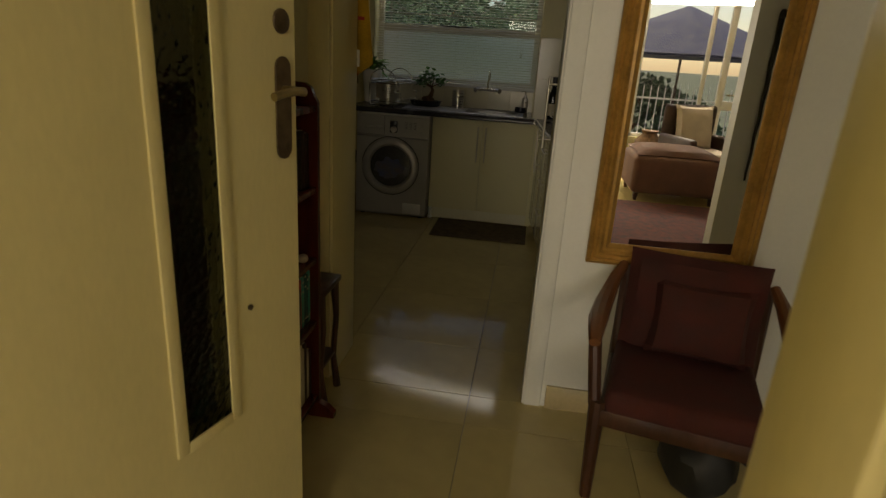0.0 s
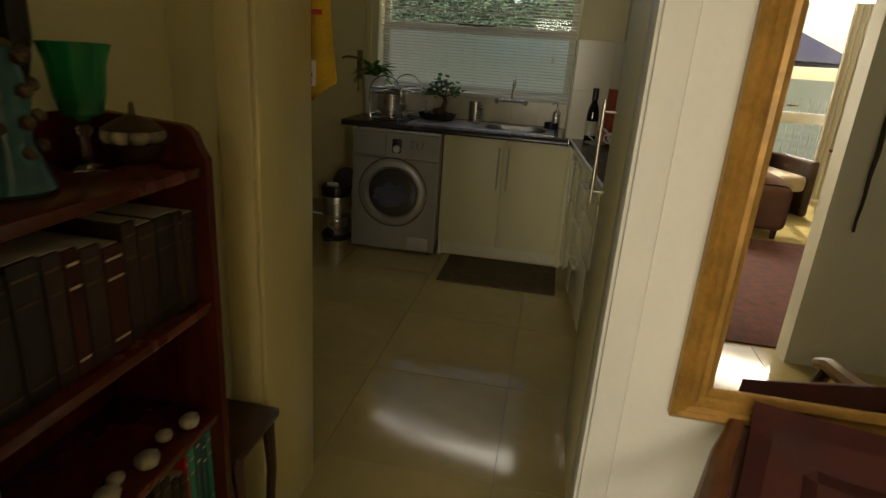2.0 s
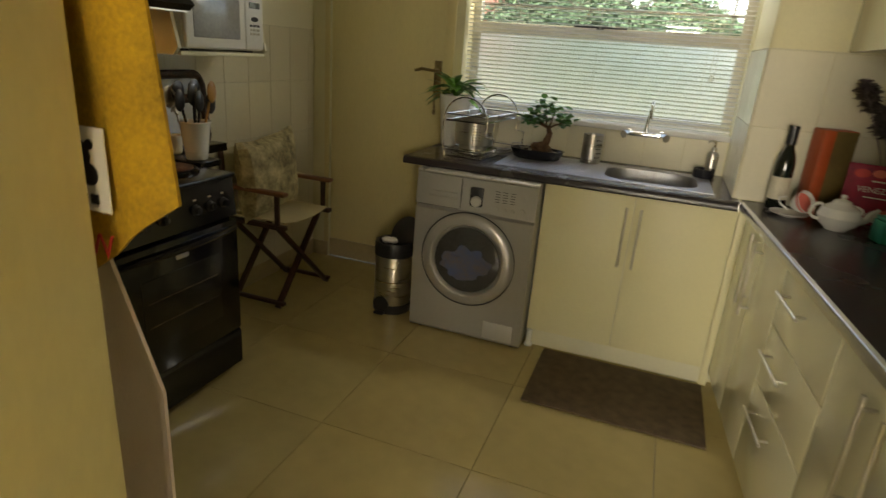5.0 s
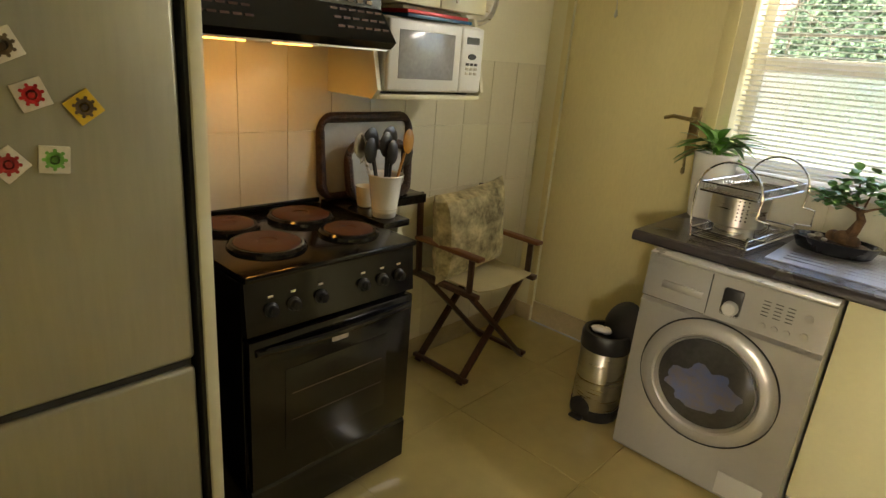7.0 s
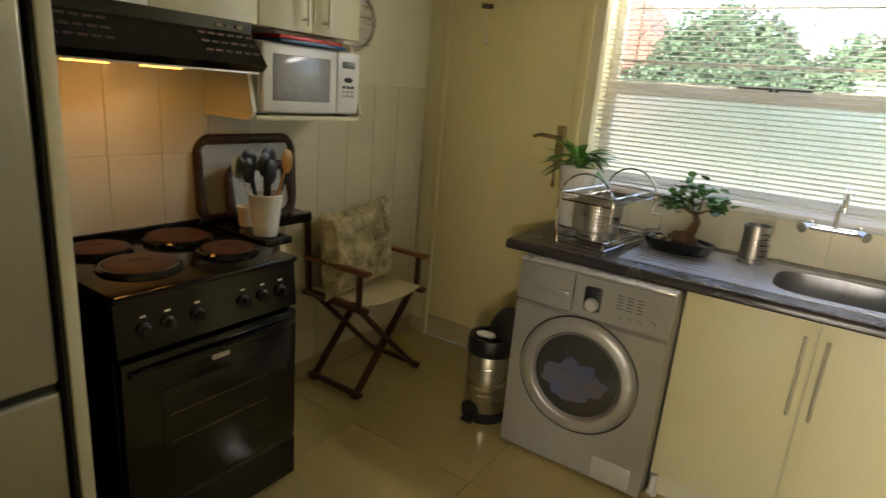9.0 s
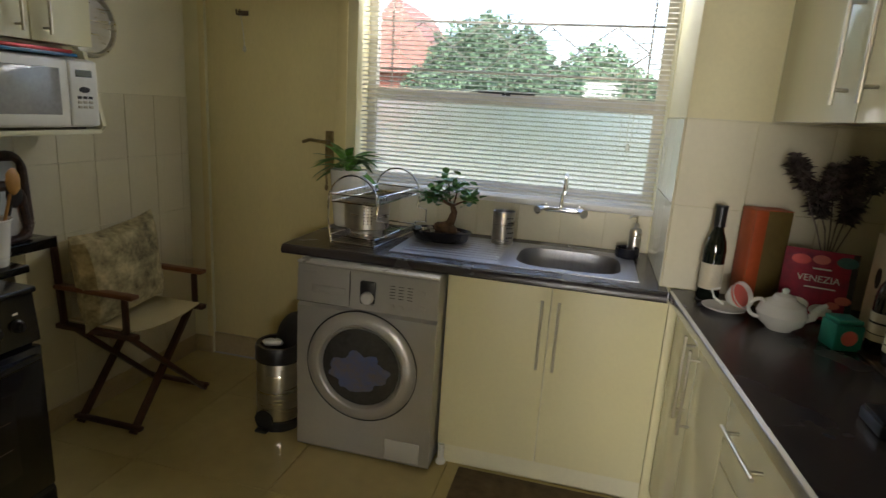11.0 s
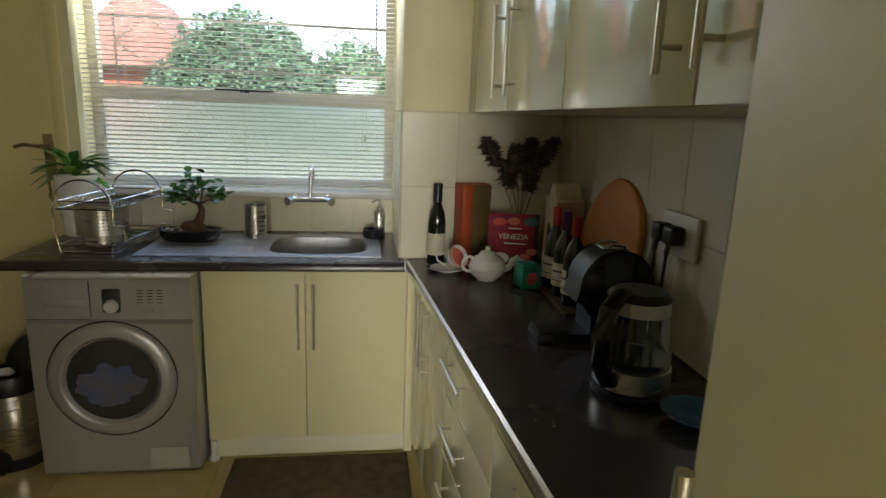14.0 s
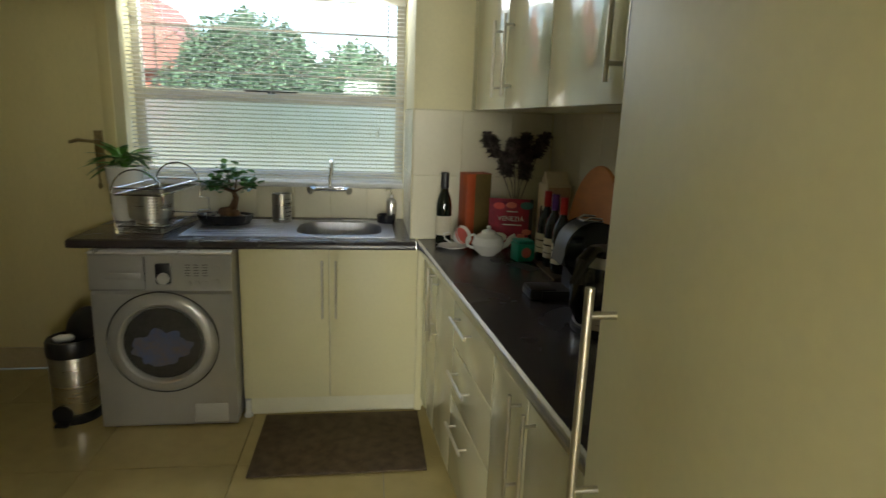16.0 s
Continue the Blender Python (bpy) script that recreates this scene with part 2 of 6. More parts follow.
# ---- mesh helpers ----
def box(bm, x0, x1, y0, y1, z0, z1, bevel=0.0, seg=2):
    g = bmesh.new()
    bmesh.ops.create_cube(g, size=1, matrix=Matrix.Translation(((x0 + x1) / 2, (y0 + y1) / 2, (z0 + z1) / 2)) @ Matrix.Diagonal((abs(x1 - x0), abs(y1 - y0), abs(z1 - z0), 1)))
    if bevel:
        bmesh.ops.bevel(g, geom=g.edges[:], offset=bevel, segments=seg, affect="EDGES", profile=0.5)
    merge(bm, g)
    return bm


def merge(bm, g, m=None):
    if m is not None:
        g.transform(m)
    me = bpy.data.meshes.new("tmp")
    g.to_mesh(me)
    g.free()
    bm.from_mesh(me)
    bpy.data.meshes.remove(me)
    return bm


def rod(bm, a, b, r, r2=None, seg=12):
    a, b = Vector(a), Vector(b)
    d = b - a
    g = bmesh.new()
    bmesh.ops.create_cone(g, cap_ends=True, segments=seg, radius1=r, radius2=r if r2 is None else r2, depth=d.length)
    return merge(bm, g, Matrix.Translation((a + b) / 2) @ d.to_track_quat("Z", "Y").to_matrix().to_4x4())


def tube(bm, pts, r, seg=8, closed=False):
    pts = [Vector(p) for p in pts]
    n = len(pts)
    rings = []
    up = Vector((0.13, 0.27, 0.95)).normalized()
    for i, p in enumerate(pts):
        a = pts[(i - 1) % n] if closed or i else p
        b = pts[(i + 1) % n] if closed or i < n - 1 else p
        d = (b - a).normalized()
        u = d.cross(up)
        u = u.normalized() if u.length > 1e-4 else Vector((1, 0, 0))
        v = d.cross(u)
        rr = r(i / max(1, n - 1)) if callable(r) else r
        rings.append([bm.verts.new(p + rr * (math.cos(t) * u + math.sin(t) * v)) for t in [2 * math.pi * k / seg for k in range(seg)]])
    m = n if closed else n - 1
    for i in range(m):
        A, B = rings[i], rings[(i + 1) % n]
        for k in range(seg):
            bm.faces.new((A[k], A[(k + 1) % seg], B[(k + 1) % seg], B[k]))
    if not closed:
        bm.faces.new(rings[0][::-1])
        bm.faces.new(rings[-1])
    bmesh.ops.recalc_face_normals(bm, faces=bm.faces[:])
    return bm


def lathe(bm, profile, c=(0, 0, 0), seg=28, m=None):
    """Turns (radius, height) pairs round the z axis."""
    g = bmesh.new()
    rings = [[g.verts.new((r * math.cos(2 * math.pi * k / seg), r * math.sin(2 * math.pi * k / seg), z)) for k in range(seg)] for r, z in profile]
    for A, B in zip(rings, rings[1:]):
        for k in range(seg):
            g.faces.new((A[k], A[(k + 1) % seg], B[(k + 1) % seg], B[k]))
    g.faces.new(rings[0][::-1])
    g.faces.new(rings[-1])
    bmesh.ops.remove_doubles(g, verts=g.verts[:], dist=1e-5)
    bmesh.ops.recalc_face_normals(g, faces=g.faces[:])
    return merge(bm, g, Matrix.Translation(c) @ (m or Matrix()))


def prism(bm, outline, axis, a, b):
    """Extrudes an outline of 2D points along 'x', 'y' or 'z' from a to b."""
    def at(u, v, w):
        return {"x": (w, u, v), "y": (u, w, v), "z": (u, v, w)}[axis]
    A = [bm.verts.new(at(u, v, a)) for u, v in outline]
    B = [bm.verts.new(at(u, v, b)) for u, v in outline]
    n = len(outline)
    bm.faces.new(A)
    bm.faces.new(B[::-1])
    for i in range(n):
        bm.faces.new((A[i], B[i], B[(i + 1) % n], A[(i + 1) % n]))
    bmesh.ops.recalc_face_normals(bm, faces=bm.faces[:])
    return bm


def pillow(bm, w, h, t, m=None, n=12, pinch=0.10):
    g = bmesh.new()
    for side in (1, -1):
        vs = []
        for i in range(n + 1):
            for j in range(n + 1):
                u, v = 2 * i / n - 1, 2 * j / n - 1
                k = max(0, (1 - u ** 4) * (1 - v ** 4)) ** 0.5
                e = 1 - pinch * (1 - max(abs(u), abs(v)) ** 6) * 0 - pinch * (1 - min(abs(u), abs(v)) ** 2) * max(abs(u), abs(v)) ** 4
                wob = 0.006 * noise.noise((u * 3, v * 3, side * 2))
                vs.append(g.verts.new((u * w / 2 * e, side * (t / 2 * k) + wob * k, v * h / 2 * e)))
        for i in range(n):
            for j in range(n):
                q = [vs[i * (n + 1) + j], vs[(i + 1) * (n + 1) + j], vs[(i + 1) * (n + 1) + j + 1], vs[i * (n + 1) + j + 1]]
                g.faces.new(q if side < 0 else q[::-1])
    bmesh.ops.remove_doubles(g, verts=g.verts[:], dist=1e-4)
    bmesh.ops.recalc_face_normals(g, faces=g.faces[:])
    return merge(bm, g, m)


def mesh_ob(name, bm, material, smooth=True):
    me = bpy.data.meshes.new(name)
    bm.to_mesh(me)
    bm.free()
    me.materials.append(material)
    if smooth:
        me.polygons.foreach_set("use_smooth", [True] * len(me.polygons))
        me.set_sharp_from_angle(angle=radians(35))
    return new(name, me)


def part(name, bm, material, parent, label=""):
    ob = mesh_ob(name, bm, material)
    ob.parent = parent
    return tagged(ob, label) if label else ob


def thing(name, label, category, at=(0, 0, 0), turn=0.0, group=""):
    ob = new(name)
    ob.empty_display_size = 0.1
    ob.matrix_basis = pose(*at, 0, 0, turn)
    return tagged(ob, label, category, group)


def setting(name, bm, material, label="", category=""):
    return tagged(mesh_ob(name, bm, material), label, category, kind="structure")


def B():
    return bmesh.new()


def words(text, size, material, m, parent, name="lettering"):
    cu = bpy.data.curves.new(name, "FONT")
    cu.body, cu.size, cu.extrude, cu.align_x = text, size, 0.0004, "CENTER"
    tmp = bpy.data.objects.new(name, cu)
    scene.collection.objects.link(tmp)
    bpy.context.view_layer.update()
    me = bpy.data.meshes.new_from_object(tmp.evaluated_get(bpy.context.evaluated_depsgraph_get()))
    bpy.data.objects.remove(tmp)
    me.materials.clear()
    me.materials.append(material)
    ob = new(name, me)
    ob.parent = parent
    ob.matrix_basis = m
    return ob


# ---- structure ----
XL, XR, YB, YD, YH = -1.98, 1.13, 5.40, 2.43, 2.15   # kitchen left, right, back; dividing wall kitchen and hall faces
CT = 0.885                                            # worktop height
bm = B()
box(bm, -2.3, 4.6, -4.3, 5.75, -0.12, -0.008)
floor = setting("floor", bm, GROUT, "cream polished porcelain tile floor with thin dark joints", "floor")
bm = B()
box(bm, -2.3, 4.6, -4.3, 5.75, 2.6, 2.75)
setting("ceiling", bm, CEIL, "plain white painted ceiling", "ceiling")
bm = B()
box(bm, XL - 0.15, XL, 2.2, 5.65, 0, 2.6)
wall_left = setting("wall_west", bm, WALL_C, "white painted kitchen wall above cream tiles", "wall")
bm = B()
box(bm, XR, XR + 0.15, 2.262, 5.65, 0, 2.6)
wall_right = setting("wall_east", bm, WALL, "kitchen wall behind the worktop, tiled below", "wall")
# back wall: door opening, window opening
WX0, WX1, WZ0, WZ1, DX0, DX1, DZ = -1.0, 0.456, 1.085, 2.16, -1.86, -1.10, 2.05
bm = B()
for a in ((XL, DX0, 0, 2.6), (DX0, DX1, DZ, 2.6), (DX1, WX0, 0, 2.6), (WX0, WX1, 0, WZ0 - 0.03), (WX0, WX1, WZ1, 2.6), (WX1, XR, 0, 2.6)):
    box(bm, a[0], a[1], YB, YB + 0.24, a[2], a[3])
wall_back = setting("wall_north", bm, WALL, "cream painted kitchen back wall with door and window", "wall")
bm = B()
box(bm, WX1 + 0.004, XR, 4.85, YB, 0, 2.6, 0.006)
pier = setting("wall_pier", bm, WALL, "cream painted pier beside the window, tiled below", "wall")
# dividing wall with doorway
JX0, JX1 = -0.275, 0.548
bm = B()
box(bm, -2.3, JX0, YH, YD, 0, 2.6)
setting("wall_middle_west", bm, WALL, "cream painted wall beside the kitchen doorway", "wall")
bm = B()
box(bm, JX1 + 0.0, 4.6, YH, 2.26, 0, 2.6)
box(bm, JX0, JX1, YH, 2.26, 2.05, 2.6)
setting("wall_middle_east", bm, WALL_W, "pale painted wall that carries the gilt mirror", "wall")
# hall: left wall, doorway wall, stub wall, wall with the carved stick, far room walls
bm = B()
box(bm, -0.62, -0.47, 0.45, YH, 0, 2.6)
setting("wall_hall_west", bm, WALL, "plain cream painted hall wall behind the bookcase", "wall")
bm = B()
box(bm, -1.4, -0.31, 0.33, 0.45, 0, 2.6)
box(bm, -0.31, 0.645, 0.33, 0.45, 2.06, 2.6)
box(bm, 0.645, 0.79, -0.35, 0.45, 0, 2.6)
setting("wall_hall_south", bm, WALL, "cream painted wall round the entrance doorway", "wall")
bm = B()
box(bm, 1.66, 4.6, 0.33, 0.45, 0, 2.6)
box(bm, 2.9, 3.05, 0.45, YH, 0, 2.6)
setting("wall_stick", bm, WALL_W, "pale wall that carries a carved stick", "wall")
bm = B()
box(bm, -1.4, -1.25, -4.3, 0.33, 0, 2.6)
box(bm, 4.45, 4.6, -4.3, 0.33, 0, 2.6)
for a in ((-1.25, -0.95, 0, 2.6), (0.55, 0.95, 0, 2.6), (-0.95, 0.55, 0, 0.65), (-0.95, 0.55, 2.25, 2.6), (3.75, 4.45, 0, 2.6), (0.95, 3.75, 2.35, 2.6), (0.95, 2.85, 0, 0.42)):
    box(bm, a[0], a[1], -4.3, -4.12, a[2], a[3])
setting("wall_living_room", bm, WALL, "cream living room wall with a wide window", "wall")
# doorway trims
# same paint as the east jamb; the yellower cream puts its shade into the colour
bm = B()
box(bm, JX0 - 0.075, JX0 + 0.004, YH - 0.018, YH - 0.001, 0, 2.05, 0.004)
box(bm, JX0 + 0.0005, JX0 + 0.012, YH, YD + 0.012, 0, 2.05, 0.003)
setting("trim_doorway_west", bm, DOOR, "doorway jamb and architrave, pale paint coloured cream for shade", "door frame")
bm = B()
box(bm, JX1 - 0.004, JX1 + 0.062, YH - 0.010, YH - 0.001, 0, 2.05, 0.004)
box(bm, JX0 - 0.075, JX1 + 0.062, YH - 0.010, YH - 0.001, 2.054, 2.12, 0.004)
box(bm, JX1 - 0.012, JX1 - 0.0005, YH, 2.255, 0, 2.05, 0.003)
setting("trim_doorway_east", bm, WALL_W, "pale painted doorway jamb and flat architrave", "door frame")
bm = B()
box(bm, 0.629, 0.644, 0.34, 0.452, 0, 2.05, 0.004)
box(bm, -0.309, -0.292, 0.32, 0.40, 0, 2.05, 0.004)
setting("trim_entrance", bm, DOOR, "cream painted entrance door frame", "door frame")
bm = B()
box(bm, JX1 + 0.08, 2.9, YH - 0.014, YH - 0.001, 0, 0.10, 0.003)
setting("baseboard_hall", bm, SKIRT, "beige tile skirting along the hall wall", "skirting")
bm = B()
box(bm, XL + 0.001, XL + 0.013, 4.0, YB, 0, 0.10, 0.003)
box(bm, XL + 0.013, DX0, YB - 0.013, YB - 0.001, 0, 0.10, 0.003)
box(bm, DX1, -0.97, YB - 0.013, YB - 0.001, 0, 0.10, 0.003)
setting("baseboard_kitchen", bm, SKIRT, "tan tile skirting at the kitchen wall", "skirting")

# back door
bm = B()
box(bm, DX0 + 0.008, DX1 - 0.008, YB + 0.012, YB + 0.052, 0.005, DZ - 0.006, 0.003)
door_back = setting("door_1", bm, DOOR, "closed cream painted back door beside the window", "door")
bm = B()
box(bm, DX0 + 0.012, DX1 - 0.012, YB - 0.004, YB + 0.011, 0.01, 0.13, 0.004)
part("kick_board", bm, SKIRT, door_back, "tan kick board at the foot")
bm = B()
box(bm, -1.165, -1.120, YB - 0.001, YB + 0.0115, 1.12, 1.33, 0.005)
plate = part("lock_plate", bm, BRASS, door_back, "worn brass lock plate")
bm = B()
rod(bm, (-1.142, YB + 0.002, 1.275), (-1.142, YB - 0.055, 1.275), 0.010)
tube(bm, [(-1.142, YB - 0.052, 1.275), (-1.18, YB - 0.056, 1.278), (-1.22, YB - 0.055, 1.282), (-1.262, YB - 0.05, 1.268)], 0.0085)
part("lever_handle", bm, BRASS, plate)
bm = B()
box(bm, -1.147, -1.137, YB - 0.020, YB - 0.002, 1.145, 1.165, 0.002)
tube(bm, [(-1.142, YB - 0.018, 1.15), (-1.146, YB - 0.022, 1.10), (-1.143, YB - 0.018, 1.06)], 0.006)
lathe(bm, [(0.001, 0), (0.010, 0.01), (0.008, 0.03), (0.001, 0.035)], (-1.144, YB - 0.02, 1.025), 10)
part("key", bm, BRASS, plate)
bm = B()
box(bm, DX0 - 0.03, DX0 + 0.006, YB - 0.008, YB - 0.001, 0.10, DZ + 0.03, 0.003)
box(bm, DX1 - 0.006, DX1 + 0.05, YB - 0.008, YB - 0.001, 0.10, DZ + 0.03, 0.003)
box(bm, DX0 - 0.03, DX1 + 0.05, YB - 0.008, YB - 0.001, DZ + 0.031, DZ + 0.07, 0.003)
setting("trim_back_door", bm, DOOR, "cream painted back door frame", "door frame")
hook = thing("coat_hook", "small metal hook with a hanging charm on the door", "hook", (-1.63, YB + 0.012, 1.88))
bm = B()
box(bm, -0.03, 0.03, -0.008, 0, -0.012, 0.012, 0.003)
tube(bm, [(0, -0.006, 0), (0, -0.03, -0.01), (0, -0.035, 0.015)], 0.004)
tube(bm, [(-0.02, -0.006, 0.0), (-0.02, -0.03, -0.01), (-0.02, -0.035, 0.015)], 0.004)
part("bracket", bm, BRONZE, hook)
bm = B()
tube(bm, [(0.0, -0.03, 0), (0.012, -0.028, -0.08), (0.015, -0.02, -0.15)], 0.002, 6)
lathe(bm, [(0.001, 0), (0.009, 0.01), (0.006, 0.03), (0.001, 0.04)], (0.015, -0.02, -0.19), 10)
part("charm", bm, STEEL, hook)

# kitchen window
# sill takes the whiter paint so its colour carries the daylight falling on it
bm = B()
box(bm, WX0 - 0.02, WX1, YB - 0.018, YB + 0.13, WZ0 - 0.028, WZ0, 0.004)
setting("window_sill", bm, FENCE, "painted window sill above the sink, whitened for daylight on it", "sill")
window = tagged(new("window_1"), "steel kitchen window with patterned lower pane and burglar bars", "window", kind="structure")
YW = YB + 0.15
bm = B()
for a in ((WX0, WX0 + 0.045, WZ0, WZ1), (WX1 - 0.045, WX1, WZ0, WZ1)):
    box(bm, a[0], a[1], YW, YW + 0.045, a[2], a[3], 0.004)
for a in ((WZ0, WZ0 + 0.04), (1.50, 1.565), (WZ1 - 0.04, WZ1)):
    box(bm, WX0 + 0.045, WX1 - 0.045, YW, YW + 0.045, a[0], a[1], 0.004)
fr = part("window_frame", bm, WINFR, window)
bm = B()
box(bm, -0.42, -0.14, YW - 0.022, YW - 0.002, 1.560, 1.572, 0.003)
box(bm, -0.30, -0.26, YW - 0.012, YW, 1.548, 1.575, 0.003)
part("stay", bm, BLACKP, fr, "black window stay bar")
for z0, z1, m_ in ((WZ0 + 0.04, 1.50, FROST), (1.565, WZ1 - 0.04, CLEAR)):
    bm = B()
    box(bm, WX0 + 0.045, WX1 - 0.045, YW + 0.018, YW + 0.023, z0, z1)
    g = part("pane", bm, m_, window, "rippled privacy glass" if m_ is FROST else "clear glass")
    g.visible_shadow = False
# burglar bars with diamonds
bars = tagged(new("burglar_bars"), "cream painted steel burglar bars with diamond pattern", "burglar bars", kind="structure")
yb = YW + 0.10
z0, z1, z2 = 1.60, 1.66, 1.90
bm = B()
for z in (z1, z2):
    box(bm, WX0 + 0.0, WX1, yb - 0.004, yb + 0.004, z - 0.005, z + 0.005)
for x in (WX0 + 0.09, WX1 - 0.09):
    box(bm, x - 0.005, x + 0.005, yb - 0.004, yb + 0.004, 1.57, 2.15)
part("rail", bm, BARS, bars)
bm = B()
span = (WX1 - WX0 - 0.18)
n = 4
for i in range(n + 1):
    x = WX0 + 0.09 + span * i / n
    if i < n:
        xm = x + span / n / 2
        zt, zb, zm = z2 - 0.005, z1 + 0.005, (z1 + z2) / 2
        for a, b_ in (((x, zm), (xm, zt)), ((xm, zt), (x + span / n, zm)), ((x, zm), (xm, zb)), ((xm, zb), (x + span / n, zm))):
            rod(bm, (a[0], yb, a[1]), (b_[0], yb, b_[1]), 0.0036, seg=6)
        rod(bm, (xm, yb, zb), (xm, yb, 1.57), 0.0036, seg=6) if i in (0, 3) else None
part("diamond", bm, BARS, bars)
# venetian blind
blind = thing("venetian_blind", "white aluminium venetian blind, lowered with slats open", "blind", (0, 0, 0))
ybl = YB + 0.055
bm = B()
box(bm, -1.045 + 0.05, WX1 - 0.004, ybl - 0.014, ybl + 0.014, 2.035, 2.065, 0.003)
part("head_rail", bm, SLAT, blind)
bm = B()
box(bm, -0.99, WX1 - 0.004, ybl - 0.012, ybl + 0.012, 1.094, 1.106, 0.003)
part("bottom_rail", bm, SLAT, blind)
sl = bpy.data.meshes.new("slat")
g = B()
pr = [(-0.0125, -0.0022), (-0.006, 0.0006), (0.0, 0.0016), (0.006, 0.0010), (0.0125, -0.0012)]
r0 = [[g.verts.new((x, u, v)) for u, v in pr] for x in (-0.99, WX1 - 0.006)]
for k in range(4):
    g.faces.new((r0[0][k], r0[1][k], r0[1][k + 1], r0[0][k + 1]))
g.to_mesh(sl)
g.free()
sl.materials.append(SLAT)
for i in range(43):
    s = new("slat", sl)
    s.parent = blind
    s.matrix_basis = pose(0, ybl, 1.122 + 0.0213 * i, 11 + 2 * noise.noise((i * 0.7, 0, 0)))
for x in (-0.80, -0.27, 0.27):
    bm = B()
    for dy in (-0.012, 0.012):
        rod(bm, (x, ybl + dy, 1.10), (x, ybl + dy, 2.04), 0.0008, seg=5)
    part("ladder_cord", bm, SLAT, blind)
bm = B()
rod(bm, (0.30, ybl - 0.024, 1.37), (0.30, ybl - 0.024, 2.04), 0.0016, seg=6)
rod(bm, (0.318, ybl - 0.024, 1.36), (0.318, ybl - 0.024, 2.04), 0.0016, seg=6)
lathe(bm, [(0.002, 0), (0.010, 0.006), (0.007, 0.03), (0.002, 0.036)], (0.308, ybl - 0.024, 1.335), 10)
part("pull_cord", bm, CERAM, blind)

# ---- kitchen units ----
YF, XF = 4.80, 0.578        # faces of the sink units and of the side units
sinkcab = thing("sink_cabinet", "cream gloss double-door cabinet under the sink", "cabinet", (0.08, 5.1, 0))
def loc(parent, bm):
    bm.transform(Matrix.Translation(-Vector(parent.matrix_basis.translation)))
    return bm
bm = B()
box(bm, -0.335, 0.50, YF + 0.02, YB - 0.02, 0.09, CT - 0.20)
box(bm, -0.335, -0.32, YF + 0.02, YB - 0.02, CT - 0.199, CT - 0.042)
box(bm, 0.484, 0.50, YF + 0.02, YB - 0.02, CT - 0.199, CT - 0.042)
box(bm, -0.319, 0.483, YF + 0.02, YF + 0.03, CT - 0.199, CT - 0.042)
box(bm, -0.31, 0.50, YF + 0.018, YF + 0.034, 0.0, 0.089)
part("body", loc(sinkcab, bm), CARC, sinkcab)
for x0, x1, hx in ((-0.333, 0.074, 0.045), (0.079, 0.492, 0.108)):
    bm = B()
    box(bm, x0, x1, YF, YF + 0.018, 0.092, CT - 0.046, 0.0025)
    d = part("door", loc(sinkcab, bm), SATIN, sinkcab)
    bm = B()
    rod(bm, (hx, YF - 0.03, 0.51), (hx, YF - 0.03, 0.79), 0.0055)
    for z in (0.54, 0.76):
        rod(bm, (hx, YF, z), (hx, YF - 0.03, z), 0.0045)
    part("handle", loc(sinkcab, bm), HANDLE, d, "brushed steel bar handle")
bm = B()
box(bm, 0.495, 0.530, YF + 0.001, YF + 0.018, 0.003, CT - 0.046, 0.002)
part("filler", loc(sinkcab, bm), SATIN, sinkcab)
for x in (-0.315, 0.45):
    bm = B()
    lathe(bm, [(0.02, 0), (0.022, 0.01), (0.014, 0.02), (0.014, 0.09)], (x, YF + (0.0 if x < 0 else 0.06), 0), 12)
    part("foot", loc(sinkcab, bm), WHITE, sinkcab)

# side base units along the east wall
side = thing("drawer_cabinet", "cream gloss base units with doors and drawers under the worktop", "cabinet", (0.85, 3.8, 0))
bm = B()
box(bm, XF + 0.02, XR + 0.06, 2.832, YF - 0.035, 0.09, CT - 0.042)
box(bm, XF + 0.05, XF + 0.066, 2.832, YF - 0.035, 0, 0.088)
part("body", loc(side, bm), CARC, side)
def side_front(name, y0, y1, z0, z1, hy=None, hz=None, horiz=False):
    bm = B()
    box(bm, XF, XF + 0.018, y0, y1, z0, z1, 0.0025)
    f = part(name, loc(side, bm), CAB, side)
    bm = B()
    if horiz:
        a, b_ = (XF - 0.032, hy - 0.11, hz), (XF - 0.032, hy + 0.11, hz)
        pts = [(hy - 0.08, hz), (hy + 0.08, hz)]
    else:
        a, b_ = (XF - 0.032, hy, hz - 0.14), (XF - 0.032, hy, hz + 0.14)
        pts = [(hy, hz - 0.11), (hy, hz + 0.11)]
    rod(bm, a, b_, 0.0055)
    for y, z in pts:
        rod(bm, (XF, y, z), (XF - 0.032, y, z), 0.0045)
    part("handle", loc(side, bm), HANDLE, f, "brushed steel bar handle")
side_front("door", 4.455, YF - 0.035, 0.092, CT - 0.046, 4.49, 0.69)
side_front("door", 4.135, 4.45, 0.092, CT - 0.046, 4.42, 0.67)
zz = (0.092, 0.425, 0.632, CT - 0.046)
for a, b_ in zip(zz, zz[1:]):
    side_front("drawer", 3.63, 4.13, a, b_ - 0.004, 3.955, b_ - 0.078, True)
side_front("door", 3.345, 3.625, 0.092, CT - 0.046, 3.39, 0.66)
side_front("door", 2.832, 3.34, 0.092, CT - 0.046, 3.29, 0.66)

